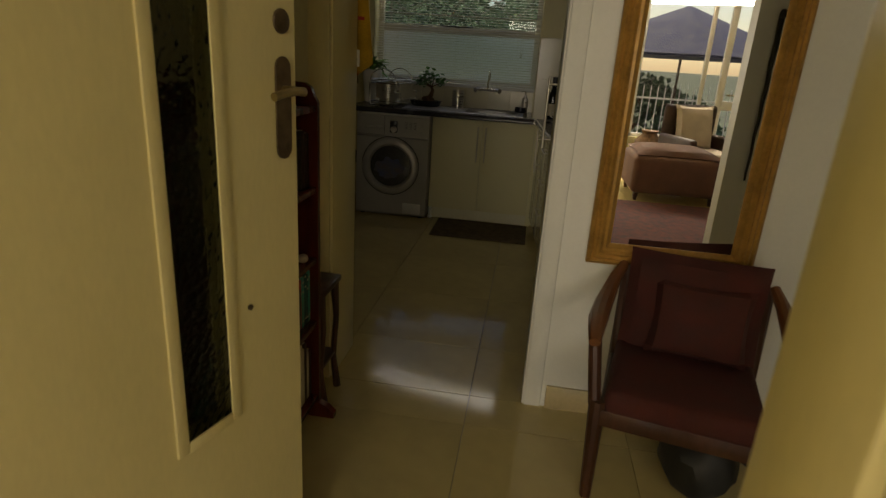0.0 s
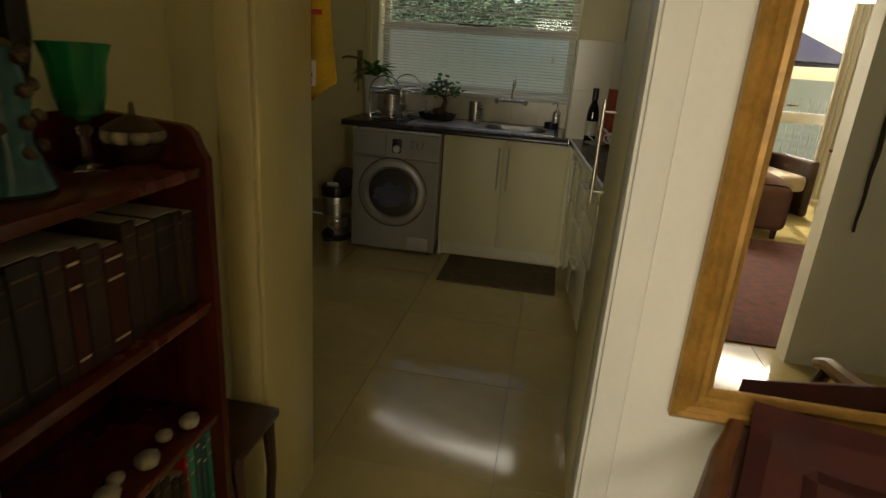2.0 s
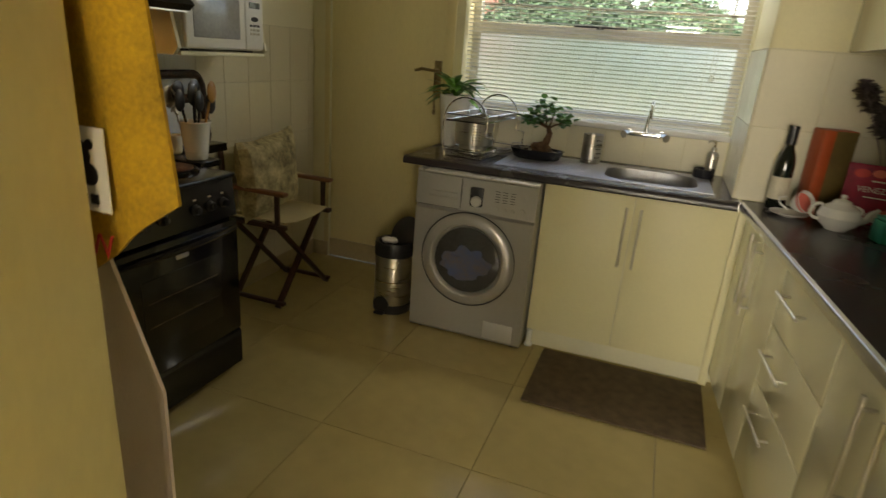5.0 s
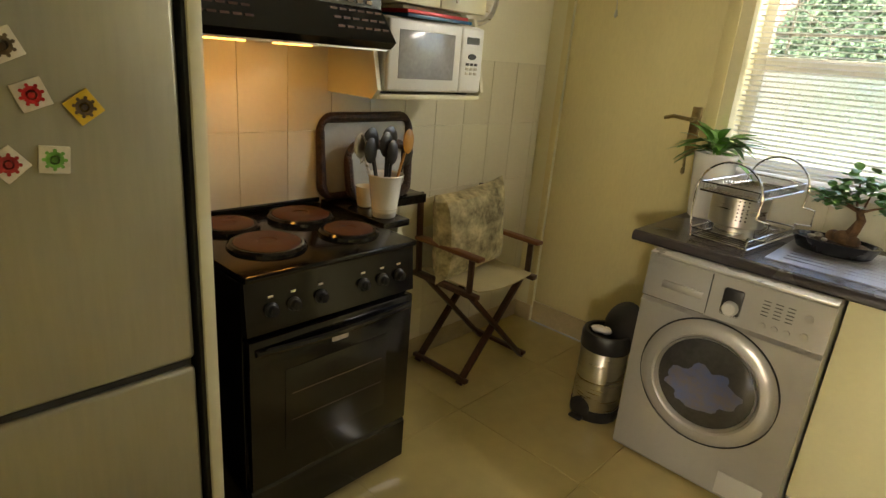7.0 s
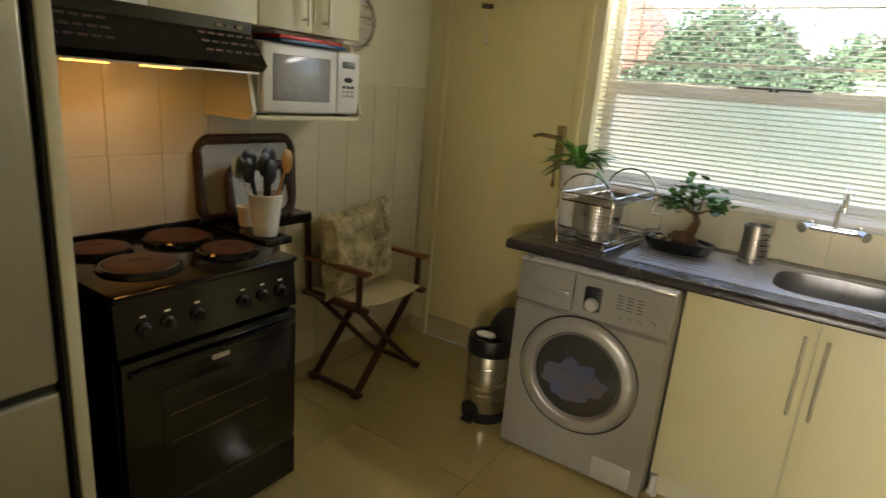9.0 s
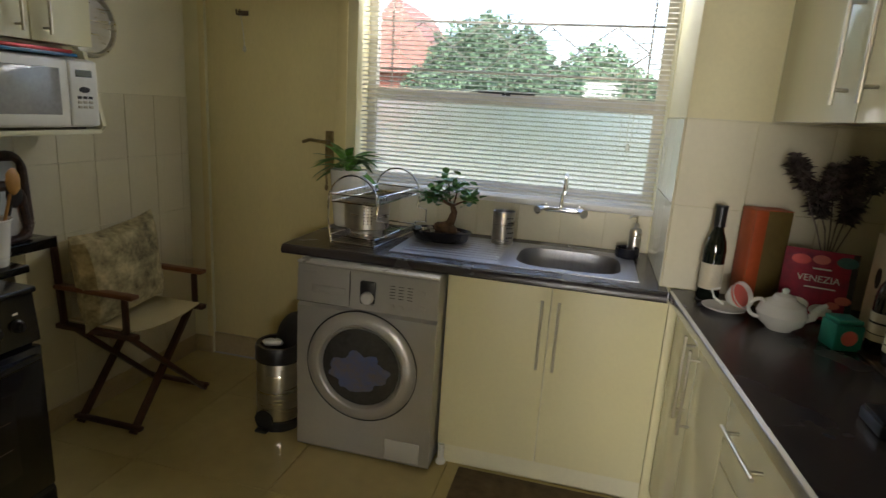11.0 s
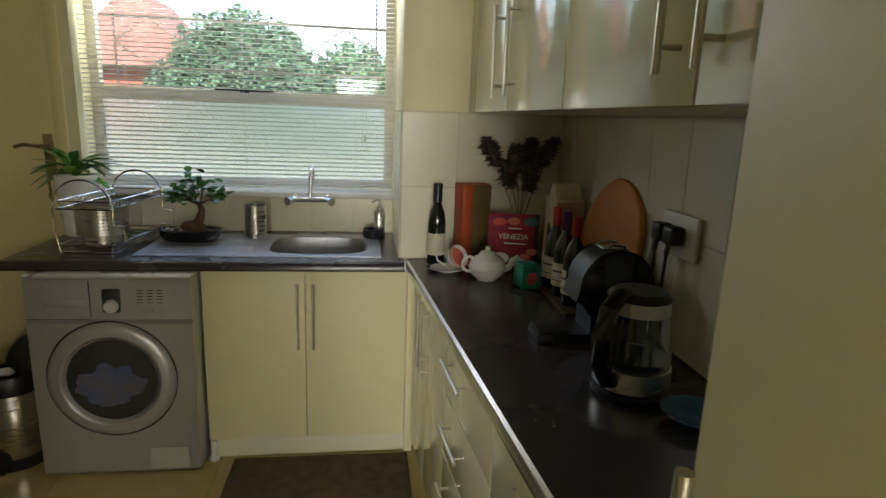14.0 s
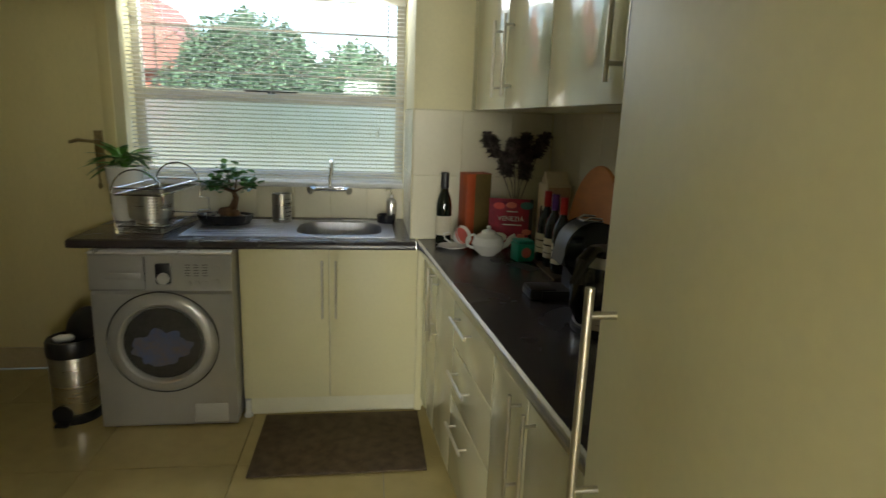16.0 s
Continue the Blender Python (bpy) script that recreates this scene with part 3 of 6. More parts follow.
# worktops
wt = thing("sink_worktop", "dark postformed worktop that carries the sink", "worktop", (-0.3, 5.1, CT))
SX0, SX1, SY0, SY1 = -0.095, 0.325, 4.895, 5.235       # bowl opening
bm = B()
zt, zb = CT, CT - 0.038
for x0, x1, y0, y1 in ((-1.045, SX0, 4.775, YB - 0.001), (SX1, WX1 + 0.003, 4.775, YB - 0.001), (SX0, SX1, 4.775, SY0), (SX0, SX1, SY1, YB - 0.001)):
    box(bm, x0, x1, y0, y1, zb, zt)
part("top", loc(wt, bm), TOP, wt)
bm = B()
prism(bm, [(4.775, zb), (4.775, zt), (4.762, zt - 0.004), (4.755, zt - 0.014), (4.755, zb + 0.008), (4.762, zb)], "x", -1.045, 0.478)
part("front_edge", loc(wt, bm), TOP, wt, "rounded dark front edge")
bm = B()
box(bm, WX1 + 0.003, 0.478, 4.775, 4.849, zb, zt)
part("end_piece", loc(wt, bm), TOP, wt)
bm = B()
box(bm, 0.4785, 0.4815, 4.757, 4.848, zb, zt + 0.0015)
part("joint_strip", loc(wt, bm), ALU, wt, "bright metal joint strip")
wt2 = thing("side_worktop", "dark worktop with bright rolled metal front edge", "worktop", (0.85, 3.8, CT))
bm = B()
box(bm, 0.556, XR + 0.09, 2.832, 4.835, zb, zt)
part("top", loc(wt2, bm), TOP, wt2)
bm = B()
prism(bm, [(0.5565, zt + 0.0006), (0.547, zt - 0.002), (0.543, zt - 0.008), (0.543, zb + 0.006), (0.549, zb), (0.5555, zb)], "y", 2.832, 4.80)
part("front_edge", loc(wt2, bm), ALU, wt2, "bright metal front edge")

# upper units on the east wall
XU = 0.73
upper = thing("wall_cabinet", "cream gloss wall cabinets with bar handles over the worktop", "cabinet", (0.9, 3.8, 1.5))
bm = B()
box(bm, XU + 0.02, XR - 0.002, 2.825, 4.848, 1.497, 2.25)
part("body", loc(upper, bm), CARC, upper)
for y0, y1, hy in ((4.195, 4.846, 4.27), (3.69, 4.19, 4.11), (3.18, 3.685, 3.225), (2.825, 3.175, 3.13)):
    bm = B()
    box(bm, XU, XU + 0.018, y0, y1, 1.495, 2.25, 0.0025)
    d = part("door", loc(upper, bm), CAB, upper)
    bm = B()
    rod(bm, (XU - 0.032, hy, 1.535), (XU - 0.032, hy, 1.80), 0.0055)
    for z in (1.57, 1.765):
        rod(bm, (XU, hy, z), (XU - 0.032, hy, z), 0.0045)
    part("handle", loc(upper, bm), HANDLE, d, "brushed steel bar handle")

# tall larder
XT = 0.551
tall = thing("larder_cabinet", "tall cream gloss larder cabinet beside the worktop", "cabinet", (0.85, 2.6, 0))
bm = B()
box(bm, XT + 0.02, XR - 0.002, 2.264, 2.805, 0.0, 2.25)
part("body", loc(tall, bm), CARC, tall)
bm = B()
box(bm, XT, XT + 0.018, 2.264, 2.806, 0.10, 2.25, 0.0025)
d = part("door", loc(tall, bm), SATIN, tall)
bm = B()
rod(bm, (XT - 0.036, 2.76, 0.95), (XT - 0.036, 2.76, 1.265), 0.006)
for z in (0.99, 1.23):
    rod(bm, (XT, 2.76, z), (XT - 0.036, 2.76, z), 0.005)
part("handle", loc(tall, bm), HANDLE, d, "brushed steel bar handle")

for ob_ in (side, wt2):
    ob_.matrix_basis = Matrix.Translation((0.486, 4.80, 0)) @ pose(0, 0, 0, 0, 0, 4.6) @ Matrix.Translation((-0.545, -4.80, 0)) @ ob_.matrix_basis

# ---- washing machine ----
wm = thing("washing_machine", "silver front-loading washing machine with laundry inside, under the worktop", "washing machine", (-0.64, 4.70, 0))
W = 0.297
bm = B()
box(bm, -W, W, 0.012, 0.60, 0.015, 0.835, 0.008)
part("body", bm, WASH, wm)
bm = B()
prism(bm, [(0.012, 0.015), (0.0, 0.03), (-0.004, 0.40), (0.0, 0.655), (0.012, 0.668)], "x", -W, W)
part("front_panel", bm, WASH, wm)
bm = B()
prism(bm, [(0.012, 0.672), (-0.006, 0.676), (0.006, 0.828), (0.014, 0.836)], "x", -W, W)
part("control_panel", bm, WASH, wm)
bm = B()
box(bm, -W, W, -0.004, 0.6, 0.8365, 0.846, 0.003)
part("lid", bm, WASH_L, wm)
RY = pose(0, 0, 0, 90, 0, 0)
bm = B()
lathe(bm, [(0.176, 0), (0.178, 0.014), (0.186, 0.020), (0.205, 0.019), (0.226, 0.012), (0.235, 0)], (-0.010, -0.003, 0.428), 64, RY)
ring = part("door_ring", bm, WASH, wm, "wide silver door ring")
# thin dark ring drawn in place of the shadow round the door
bm = B()
lathe(bm, [(0.236, 0), (0.239, 0.003), (0.241, 0)], (-0.010, -0.003, 0.428), 64, RY)
part("door_seam_shade", bm, RUBBER_SHADE, wm)
bm = B()
lathe(bm, [(0.166, 0.002), (0.168, 0.010), (0.174, 0.016), (0.1755, 0.003)], (-0.010, -0.003, 0.428), 64, RY)
part("inner_ring", bm, WASH, ring)
bm = B()
lathe(bm, [(0.0, 0.026), (0.06, 0.024), (0.11, 0.019), (0.166, 0.006), (0.166, 0.002), (0.0, 0.002)], (-0.010, -0.003, 0.428), 48, RY)
part("porthole", bm, PORTG, ring, "dark convex glass porthole")
bm = B()
g = B()
bmesh.ops.create_icosphere(g, subdivisions=4, radius=0.085)
for v in g.verts:
    v.co *= 1 + 0.5 * noise.noise(v.co * 26)
    v.co.y *= 0.04
merge(bm, g, Matrix.Translation((-0.010, -0.027, 0.412)) @ Matrix.Diagonal((1.3, 1, 0.9, 1)))
part("laundry", bm, LAUN, ring, "pale and blue laundry behind the glass")
bm = B()
box(bm, -0.235, -0.085, -0.0045, 0.004, 0.722, 0.752, 0.006)
part("drawer_grip", bm, WASH, wm)
bm = B()
box(bm, -0.068, -0.0655, -0.0056, 0.0, 0.678, 0.826)
box(bm, -0.2965, -0.07, -0.0062, 0.0, 0.676, 0.678)
part("drawer_seam", bm, RUBBER_SHADE, wm)
bm = B()
box(bm, -0.022, 0.042, -0.006, 0.002, 0.700, 0.795, 0.008)
disp = part("dial_panel", bm, BLACKP, wm)
bm = B()
lathe(bm, [(0.026, 0), (0.025, 0.012), (0.020, 0.018), (0.0, 0.018)], (0.010, -0.006, 0.728), 28, RY)
part("dial", bm, WASH_L, disp, "silver dial knob")
for i in range(3):
    bm = B()
    lathe(bm, [(0.010, 0), (0.009, 0.004), (0, 0.004)], (0.115 + 0.036 * i, -0.0045, 0.706), 14, RY)
    part("button", bm, WASH, wm)
for x, z in ((0.235, 0.712), (0.235, 0.772)):
    bm = B()
    lathe(bm, [(0.013, 0), (0.012, 0.004), (0, 0.004)], (x, -0.004 + (z - 0.71) * 0.06, z), 16, RY)
    part("button", bm, WASH, wm)
for i in range(3):
    for k in range(5):
        bm = B()
        z = 0.738 + 0.012 * k
        box(bm, 0.100 + 0.036 * i, 0.122 + 0.036 * i, -0.0032 + (z - 0.71) * 0.075, 0.004, z, z + 0.003)
        part("panel_mark", bm, INK, wm)
bm = B()
box(bm, -0.28, -0.215, 0.001, 0.008, 0.797, 0.808)
part("badge", bm, WASH, wm, "plain grey badge")
bm = B()
box(bm, 0.105, 0.255, -0.0045, 0.0, 0.035, 0.125, 0.004)
part("filter_flap", bm, WASH_L, wm)
for x in (-0.25, 0.25):
    bm = B()
    lathe(bm, [(0.018, 0), (0.018, 0.02)], (x, 0.05, 0), 12)
    part("foot", bm, RUBBER_SHADE, wm)
side_panel = thing("worktop_end_panel", "narrow cream board that holds the worktop end", "panel", (-0.955, 5.05, 0))
bm = B()
box(bm, -0.008, 0.008, -0.27, 0.33, 0, CT - 0.039, 0.002)
part("board", bm, CARC, side_panel)

# ---- cooker ----
cook = thing("electric_cooker", "black freestanding electric cooker with four solid hotplates", "cooker", (-1.70, 3.665, 0))
FX = 0.285                                     # front, local
bm = B()
box(bm, -0.265, FX - 0.03, -0.30, 0.30, 0.03, 0.855, 0.004)
part("body", bm, BLACK, cook)
bm = B()
box(bm, -0.275, FX + 0.005, -0.303, 0.303, 0.857, 0.878, 0.008)
hobp = part("hob", bm, BLACK, cook)
bm = B()
box(bm, -0.275, -0.262, -0.303, 0.303, 0.879, 0.898, 0.004)
part("rear_rim", bm, BLACK, cook)
for x, y, r in ((0.10, -0.13, 0.095), (0.115, 0.155, 0.078), (-0.125, -0.14, 0.078), (-0.11, 0.12, 0.095)):
    bm = B()
    lathe(bm, [(r + 0.022, 0), (r + 0.020, 0.010), (r + 0.012, 0.017), (r + 0.004, 0.017), (r + 0.003, 0)], (x, y, 0.878), 36)
    rim = part("plate_ring", bm, BLACK, cook, "shiny black raised ring")
    bm = B()
    lathe(bm, [(r, 0.0), (r + 0.002, 0.018), (r - 0.008, 0.023), (r * 0.32, 0.021), (r * 0.28, 0.018), (0, 0.018)], (x, y, 0.878), 40)
    part("hotplate", bm, HOTPL, rim, "rust-brown solid hotplate")
bm = B()
prism(bm, [(FX - 0.03, 0.70), (FX + 0.002, 0.705), (FX - 0.012, 0.855), (FX - 0.03, 0.855)], "y", -0.30, 0.30)
panel = part("control_panel", bm, BLACK, cook)
RX = pose(0, 0, 0, 0, 90, 0)
for y in (-0.225, -0.155, -0.065, 0.09, 0.165, 0.235):
    bm = B()
    lathe(bm, [(0.021, 0), (0.020, 0.008), (0.015, 0.012), (0.013, 0.024), (0, 0.024)], (FX - 0.006, y, 0.768), 20, RX)
    box(bm, FX + 0.016, FX + 0.021, y - 0.003, y + 0.003, 0.755, 0.781)
    k = part("knob", bm, BLACKP, panel)
    bm = B()
    box(bm, FX - 0.014, FX - 0.006, y - 0.008, y + 0.008, 0.802, 0.808)
    part("knob_mark", bm, LABEL, panel)
bm = B()
box(bm, FX - 0.03, FX + 0.006, -0.298, 0.298, 0.205, 0.690, 0.006)
od = part("oven_door", bm, BLACK, cook)
bm = B()
box(bm, FX + 0.004, FX + 0.0085, -0.19, 0.19, 0.30, 0.575, 0.002)
part("oven_window", bm, OVENG, od, "dark oven glass")
bm = B()
for z in (0.40, 0.49):
    rod(bm, (FX + 0.0088, -0.17, z), (FX + 0.0088, 0.17, z), 0.0012, seg=6)
part("oven_rack", bm, BRONZE, od)
bm = B()
tube(bm, [(FX + 0.01 + 0.022 * math.sin(math.pi * i / 12), -0.28 + 0.56 * i / 12, 0.655) for i in range(13)], 0.011)
part("door_handle", bm, BLACK, od)
bm = B()
box(bm, FX + 0.005, FX + 0.0085, -0.03, 0.03, 0.612, 0.628, 0.003)
part("badge", bm, STEEL, od, "plain steel badge")
bm = B()
prism(bm, [(FX - 0.03, 0.035), (FX + 0.004, 0.04), (FX + 0.004, 0.185), (FX - 0.004, 0.198), (FX - 0.03, 0.198)], "y", -0.298, 0.298)
part("warming_drawer", bm, BLACK, cook)
for x in (-0.24, 0.22):
    for y in (-0.27, 0.27):
        bm = B()
        lathe(bm, [(0.02, 0), (0.02, 0.031)], (x, y, 0), 10)
        part("foot", bm, RUBBER_SHADE, cook)

# ---- fridge and its panel ----
fridge = thing("fridge_freezer", "tall metallic grey fridge freezer with tile magnets", "fridge", (-1.70, 2.938, 0))
bm = B()
box(bm, -0.27, 0.22, -0.29, 0.29, 0.02, 1.85, 0.006)
part("body", bm, FRIDGE, fridge)
for z0, z1 in ((0.06, 0.672), (0.692, 1.85)):
    bm = B()
    box(bm, 0.225, 0.282, -0.293, 0.293, z0, z1, 0.014, 3)
    part("door", bm, FRIDGE, fridge, "satin metallic door")
bm = B()
box(bm, 0.222, 0.270, -0.285, 0.285, 0.674, 0.690)
part("grip_gap", bm, RUBBER_SHADE, fridge)
bm = B()
box(bm, -0.25, 0.25, -0.28, 0.28, 0, 0.055)
part("plinth", bm, BLACKP, fridge)
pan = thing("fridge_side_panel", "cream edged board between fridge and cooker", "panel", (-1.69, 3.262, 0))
# near-black board colour stands in for the shade next to the fridge
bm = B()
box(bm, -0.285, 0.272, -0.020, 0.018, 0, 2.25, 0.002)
part("board", bm, RUBBER_SHADE, pan, "board face coloured near black for shade")
bm = B()
box(bm, 0.273, 0.285, -0.012, 0.019, 0, 2.25, 0.002)
part("edging", bm, CARC, pan, "cream front edging")

# ---- hood, units above, microwave shelf ----
hood = thing("cooker_hood", "black slimline cooker hood with two lit lamps", "cooker hood", (-1.98, 3.635, 1.458))
bm = B()
prism(bm, [(0.002, 0.0), (0.405, 0.0), (0.430, 0.02), (0.35, 0.115), (0.35, 0.15), (0.002, 0.15)], "y", -0.33, 0.32)
part("body", bm, BLACK, hood)
for y0 in (-0.33, 0.12):
    for j in range(3):
        for i in range(6):
            u = 0.03 + 0.024 * j
            bm = B()
            y = y0 + 0.033 * i
            x = 0.432 - 0.080 * (u / 0.095)
            box(bm, x - 0.012, x - 0.0055 + 0.003, y, y + 0.024, u + 0.018, u + 0.027)
            part("vent_slot", bm, HOTPL, hood)
bm = B()
box(bm, 0.18, 0.40, -0.31, 0.31, -0.006, -0.001)
part("filter", bm, STEEL, hood)
for y in (-0.135, 0.085):
    bm = B()
    box(bm, 0.19, 0.255, y - 0.05, y + 0.05, -0.0115, -0.0065, 0.002)
    part("lamp_lens", bm, LAMPM, hood, "glowing warm lamp lens")
for i in range(3):
    bm = B()
    box(bm, 0.350, 0.354, 0.19 + 0.035 * i, 0.21 + 0.035 * i, 0.125, 0.135)
    part("switch", bm, BRONZE, hood)
uw = thing("wall_cabinet_over_hood", "cream wall cabinets above the cooker hood and microwave", "cabinet", (-1.98, 3.9, 1.6))
bm = B()
box(bm, 0.002, 0.31, -0.61, 0.58, 0.01, 0.65)
part("body", bm, CARC, uw)
for y0, y1, hy in ((-0.61, -0.272, -0.33), (-0.268, 0.095, -0.21), (0.10, 0.337, 0.29), (0.342, 0.58, 0.39)):
    bm = B()
    box(bm, 0.312, 0.33, y0, y1, 0.008, 0.65, 0.0025)
    d = part("door", bm, CAB, uw)
    bm = B()
    rod(bm, (0.36, hy, 0.03), (0.36, hy, 0.26), 0.0055)
    for z in (0.05, 0.24):
        rod(bm, (0.33, hy, z), (0.36, hy, z), 0.0045)
    part("handle", bm, HANDLE, d, "brushed steel bar handle")
ms = thing("microwave_shelf", "cream open shelf unit that holds the microwave", "shelf", (-1.98, 4.31, 1.295))
side_o = [(0.002, 0.0), (0.26, 0.0), (0.29, 0.03), (0.26, 0.16), (0.22, 0.305), (0.002, 0.305)]
for y0, y1 in ((-0.305, -0.288), (0.233, 0.25)):
    bm = B()
    prism(bm, side_o, "y", y0, y1)
    part("side_panel", bm, CARC, ms)
bm = B()
box(bm, 0.002, 0.285, -0.287, 0.232, 0.0, 0.017, 0.002)
part("shelf", bm, CARC, ms)
mw = thing("microwave_oven", "white microwave oven with a grey window, on a shelf", "microwave", (-1.83, 4.283, 1.3125))
bm = B()
box(bm, -0.13, 0.13, -0.245, 0.245, 0.008, 0.255, 0.012, 3)
part("body", bm, WHITE, mw)
bm = B()
box(bm, 0.128, 0.150, -0.245, 0.115, 0.012, 0.25, 0.010, 3)
md = part("door", bm, WHITE, mw)
bm = B()
box(bm, 0.149, 0.1525, -0.20, 0.075, 0.055, 0.215, 0.002)
part("window", bm, MWDOOR, md, "window coloured grey for its reflections")
bm = B()
box(bm, 0.128, 0.147, 0.118, 0.245, 0.012, 0.25, 0.010, 3)
mc = part("control_panel", bm, WHITE, mw)
bm = B()
box(bm, 0.146, 0.149, 0.145, 0.215, 0.19, 0.215)
part("display", bm, LCD, mc)
bm = B()
lathe(bm, [(0.018, 0), (0.017, 0.004), (0, 0.004)], (0.1465, 0.18, 0.145), 18, RX @ Matrix.Diagonal((0.6, 1.3, 1, 1)))
part("logo_mark", bm, INK, mc)
for i in range(3):
    for j in range(3):
        bm = B()
        box(bm, 0.1462, 0.149, 0.148 + 0.024 * i, 0.166 + 0.024 * i, 0.112 - 0.017 * j, 0.122 - 0.017 * j, 0.001)
        part("button", bm, PLASTER if j else INK, mc)
for y in (-0.2, 0.2):
    bm = B()
    box(bm, -0.1, 0.1, y - 0.02, y + 0.02, 0, 0.009)
    part("foot", bm, RUBBER_SHADE, mw)

# ---- hall furniture ----
DA = math.degrees(math.atan2(1.22 - 0.44, -0.075 + 0.285))
leaf = thing("glazed_door", "open cream painted door with a narrow glazed panel", "door", (-0.285, 0.44, 0), DA)
LW = 0.865
bm = B()
GX0, GX1, GZ0 = 0.495, 0.655, 0.565
for a in ((0, GX0, 0.01, 2.03), (GX1, LW, 0.01, 2.03), (GX0, GX1, 0.01, GZ0), (GX0, GX1, 1.86, 2.03)):
    box(bm, a[0], a[1], -0.019, 0.019, a[2], a[3])
part("door_leaf", bm, DOOR, leaf)
bm = B()
for s in (-0.024, 0.0185):
    for a in ((GX0 - 0.005, GX0 + 0.022, GZ0, 1.86), (GX1 - 0.022, GX1 + 0.005, GZ0, 1.86), (GX0 + 0.022, GX1 - 0.022, GZ0 - 0.004, GZ0 + 0.02), (GX0 + 0.022, GX1 - 0.022, 1.84, 1.864)):
        box(bm, a[0], a[1], s, s + 0.0055, a[2], a[3], 0.002)
part("glazing_bead", bm, DOOR, leaf)
bm = B()
box(bm, GX0 + 0.001, GX1 - 0.001, -0.003, 0.003, GZ0 + 0.001, 1.859)
part("pane", bm, DARKG, leaf, "rippled smoky glass")
HX = 0.822
def arch(w, z0, z1, n=8):
    pts = [(w * math.cos(math.pi * i / n), z1 - w + w * math.sin(math.pi * i / n)) for i in range(n + 1)]
    return pts + [(-w * math.cos(math.pi * i / n), z0 + w - w * math.sin(math.pi * i / n)) for i in range(n + 1)]
for s in (-1, 1):
    bm = B()
    prism(bm, [(HX + u, v) for u, v in arch(0.023, 1.095, 1.300)], "y", s * 0.0195, s * 0.0235)
    pl = part("lock_plate", bm, BRONZE, leaf, "dark bronze lock plate")
    bm = B()
    rod(bm, (HX, s * 0.022, 1.235), (HX, s * 0.075, 1.235), 0.009)
    tube(bm, [(HX, s * 0.072, 1.235), (HX - 0.03, s * 0.078, 1.238), (HX - 0.055, s * 0.076, 1.235), (HX - 0.090, s * 0.072, 1.228)], 0.0085)
    part("lever_handle", bm, BRASS, pl, "worn brass lever")
    bm = B()
    lathe(bm, [(0.024, 0), (0.023, 0.004), (0.016, 0.007), (0.0, 0.007)], (HX, s * 0.0192, 1.365), 20, pose(0, 0, 0, 90 if s < 0 else -90))
    part("lock_rose", bm, BRONZE, leaf, "dark round lock cover")
bm = B()
rod(bm, (GX1 + 0.045, -0.019, 0.80), (GX1 + 0.045, -0.024, 0.80), 0.006)
part("screw", bm, BRONZE, leaf)

case = thing("bookcase", "mahogany open bookcase with curved side tops, against the hall wall", "bookcase", (-0.22, 1.48, 0))
L2 = 0.415
def case_side(y0, y1):
    bm = B()
    prism(bm, [(0, 0.03), (0, 1.155), (-0.012, 1.175), (-0.022, 1.20), (-0.04, 1.212), (-0.22, 1.225), (-0.245, 1.225), (-0.245, 0.03)], "y", y0, y1)
    part("side_panel", bm, MAHOG, case)
case_side(L2 - 0.02, L2)
case_side(-L2, -L2 + 0.02)
for z in (0.07, 0.375, 0.615, 0.862, 1.125):
    bm = B()
    box(bm, -0.235, -0.004, -L2 + 0.0205, L2 - 0.0205, z, z + 0.02, 0.003)
    part("shelf", bm, MAHOG, case)
bm = B()
box(bm, -0.245, -0.236, -L2 + 0.0205, L2 - 0.0205, 0.05, 1.225)
part("back_panel", bm, MAHOG, case)
bm = B()
prism(bm, [(-0.24, 0), (-0.24, 0.05), (-0.0, 0.06), (0.035, 0.045), (0.06, 0.02), (0.06, 0.0)], "y", L2 - 0.03, L2 + 0.0)
part("foot", bm, MAHOG, case)
bm = B()
prism(bm, [(-0.24, 0), (-0.24, 0.05), (-0.0, 0.06), (0.035, 0.045), (0.06, 0.02), (0.06, 0.0)], "y", -L2, -L2 + 0.03)
part("foot", bm, MAHOG, case)
stand = thing("wooden_stand", "small dark wooden stand beside the bookcase", "stand", (-0.32, 2.01, 0))
bm = B()
box(bm, -0.13, 0.105, -0.10, 0.11, 0.46, 0.485, 0.006)
part("top", bm, DKWOOD, stand)
for x, y in ((-0.10, -0.07), (0.085, -0.07), (-0.10, 0.08), (0.085, 0.08)):
    bm = B()
    tube(bm, [(x, y, 0.46), (x + 0.008, y, 0.32), (x - 0.004, y, 0.14), (x + 0.012, y, 0.0)], lambda u: 0.017 - 0.006 * math.sin(3 * u))
    part("leg", bm, DKWOOD, stand)
bm = B()
box(bm, -0.11, 0.09, -0.085, 0.095, 0.15, 0.165, 0.003)
part("lower_shelf", bm, DKWOOD, stand)

mir = thing("wall_mirror", "tall mirror in a ribbed gilt wooden frame, on the hall wall", "mirror", (0.99, YH - 0.001, 0.64))
MW, MH, FWD = 0.285, 1.32, 0.078
bm = B()
prof = [(0, 0.0), (0, 0.022), (0.010, 0.030), (0.018, 0.024), (0.026, 0.032), (0.034, 0.026), (0.042, 0.032), (0.052, 0.022), (0.062, 0.026), (0.070, 0.014), (FWD, 0.010), (FWD, 0.0)]
cs = [(-MW, 0, 1, 1), (MW, 0, -1, 1), (MW, MH, -1, -1), (-MW, MH, 1, -1)]
rings = [[bm.verts.new((x + sx * u, -v, z + sz * u)) for u, v in prof] for x, z, sx, sz in cs]
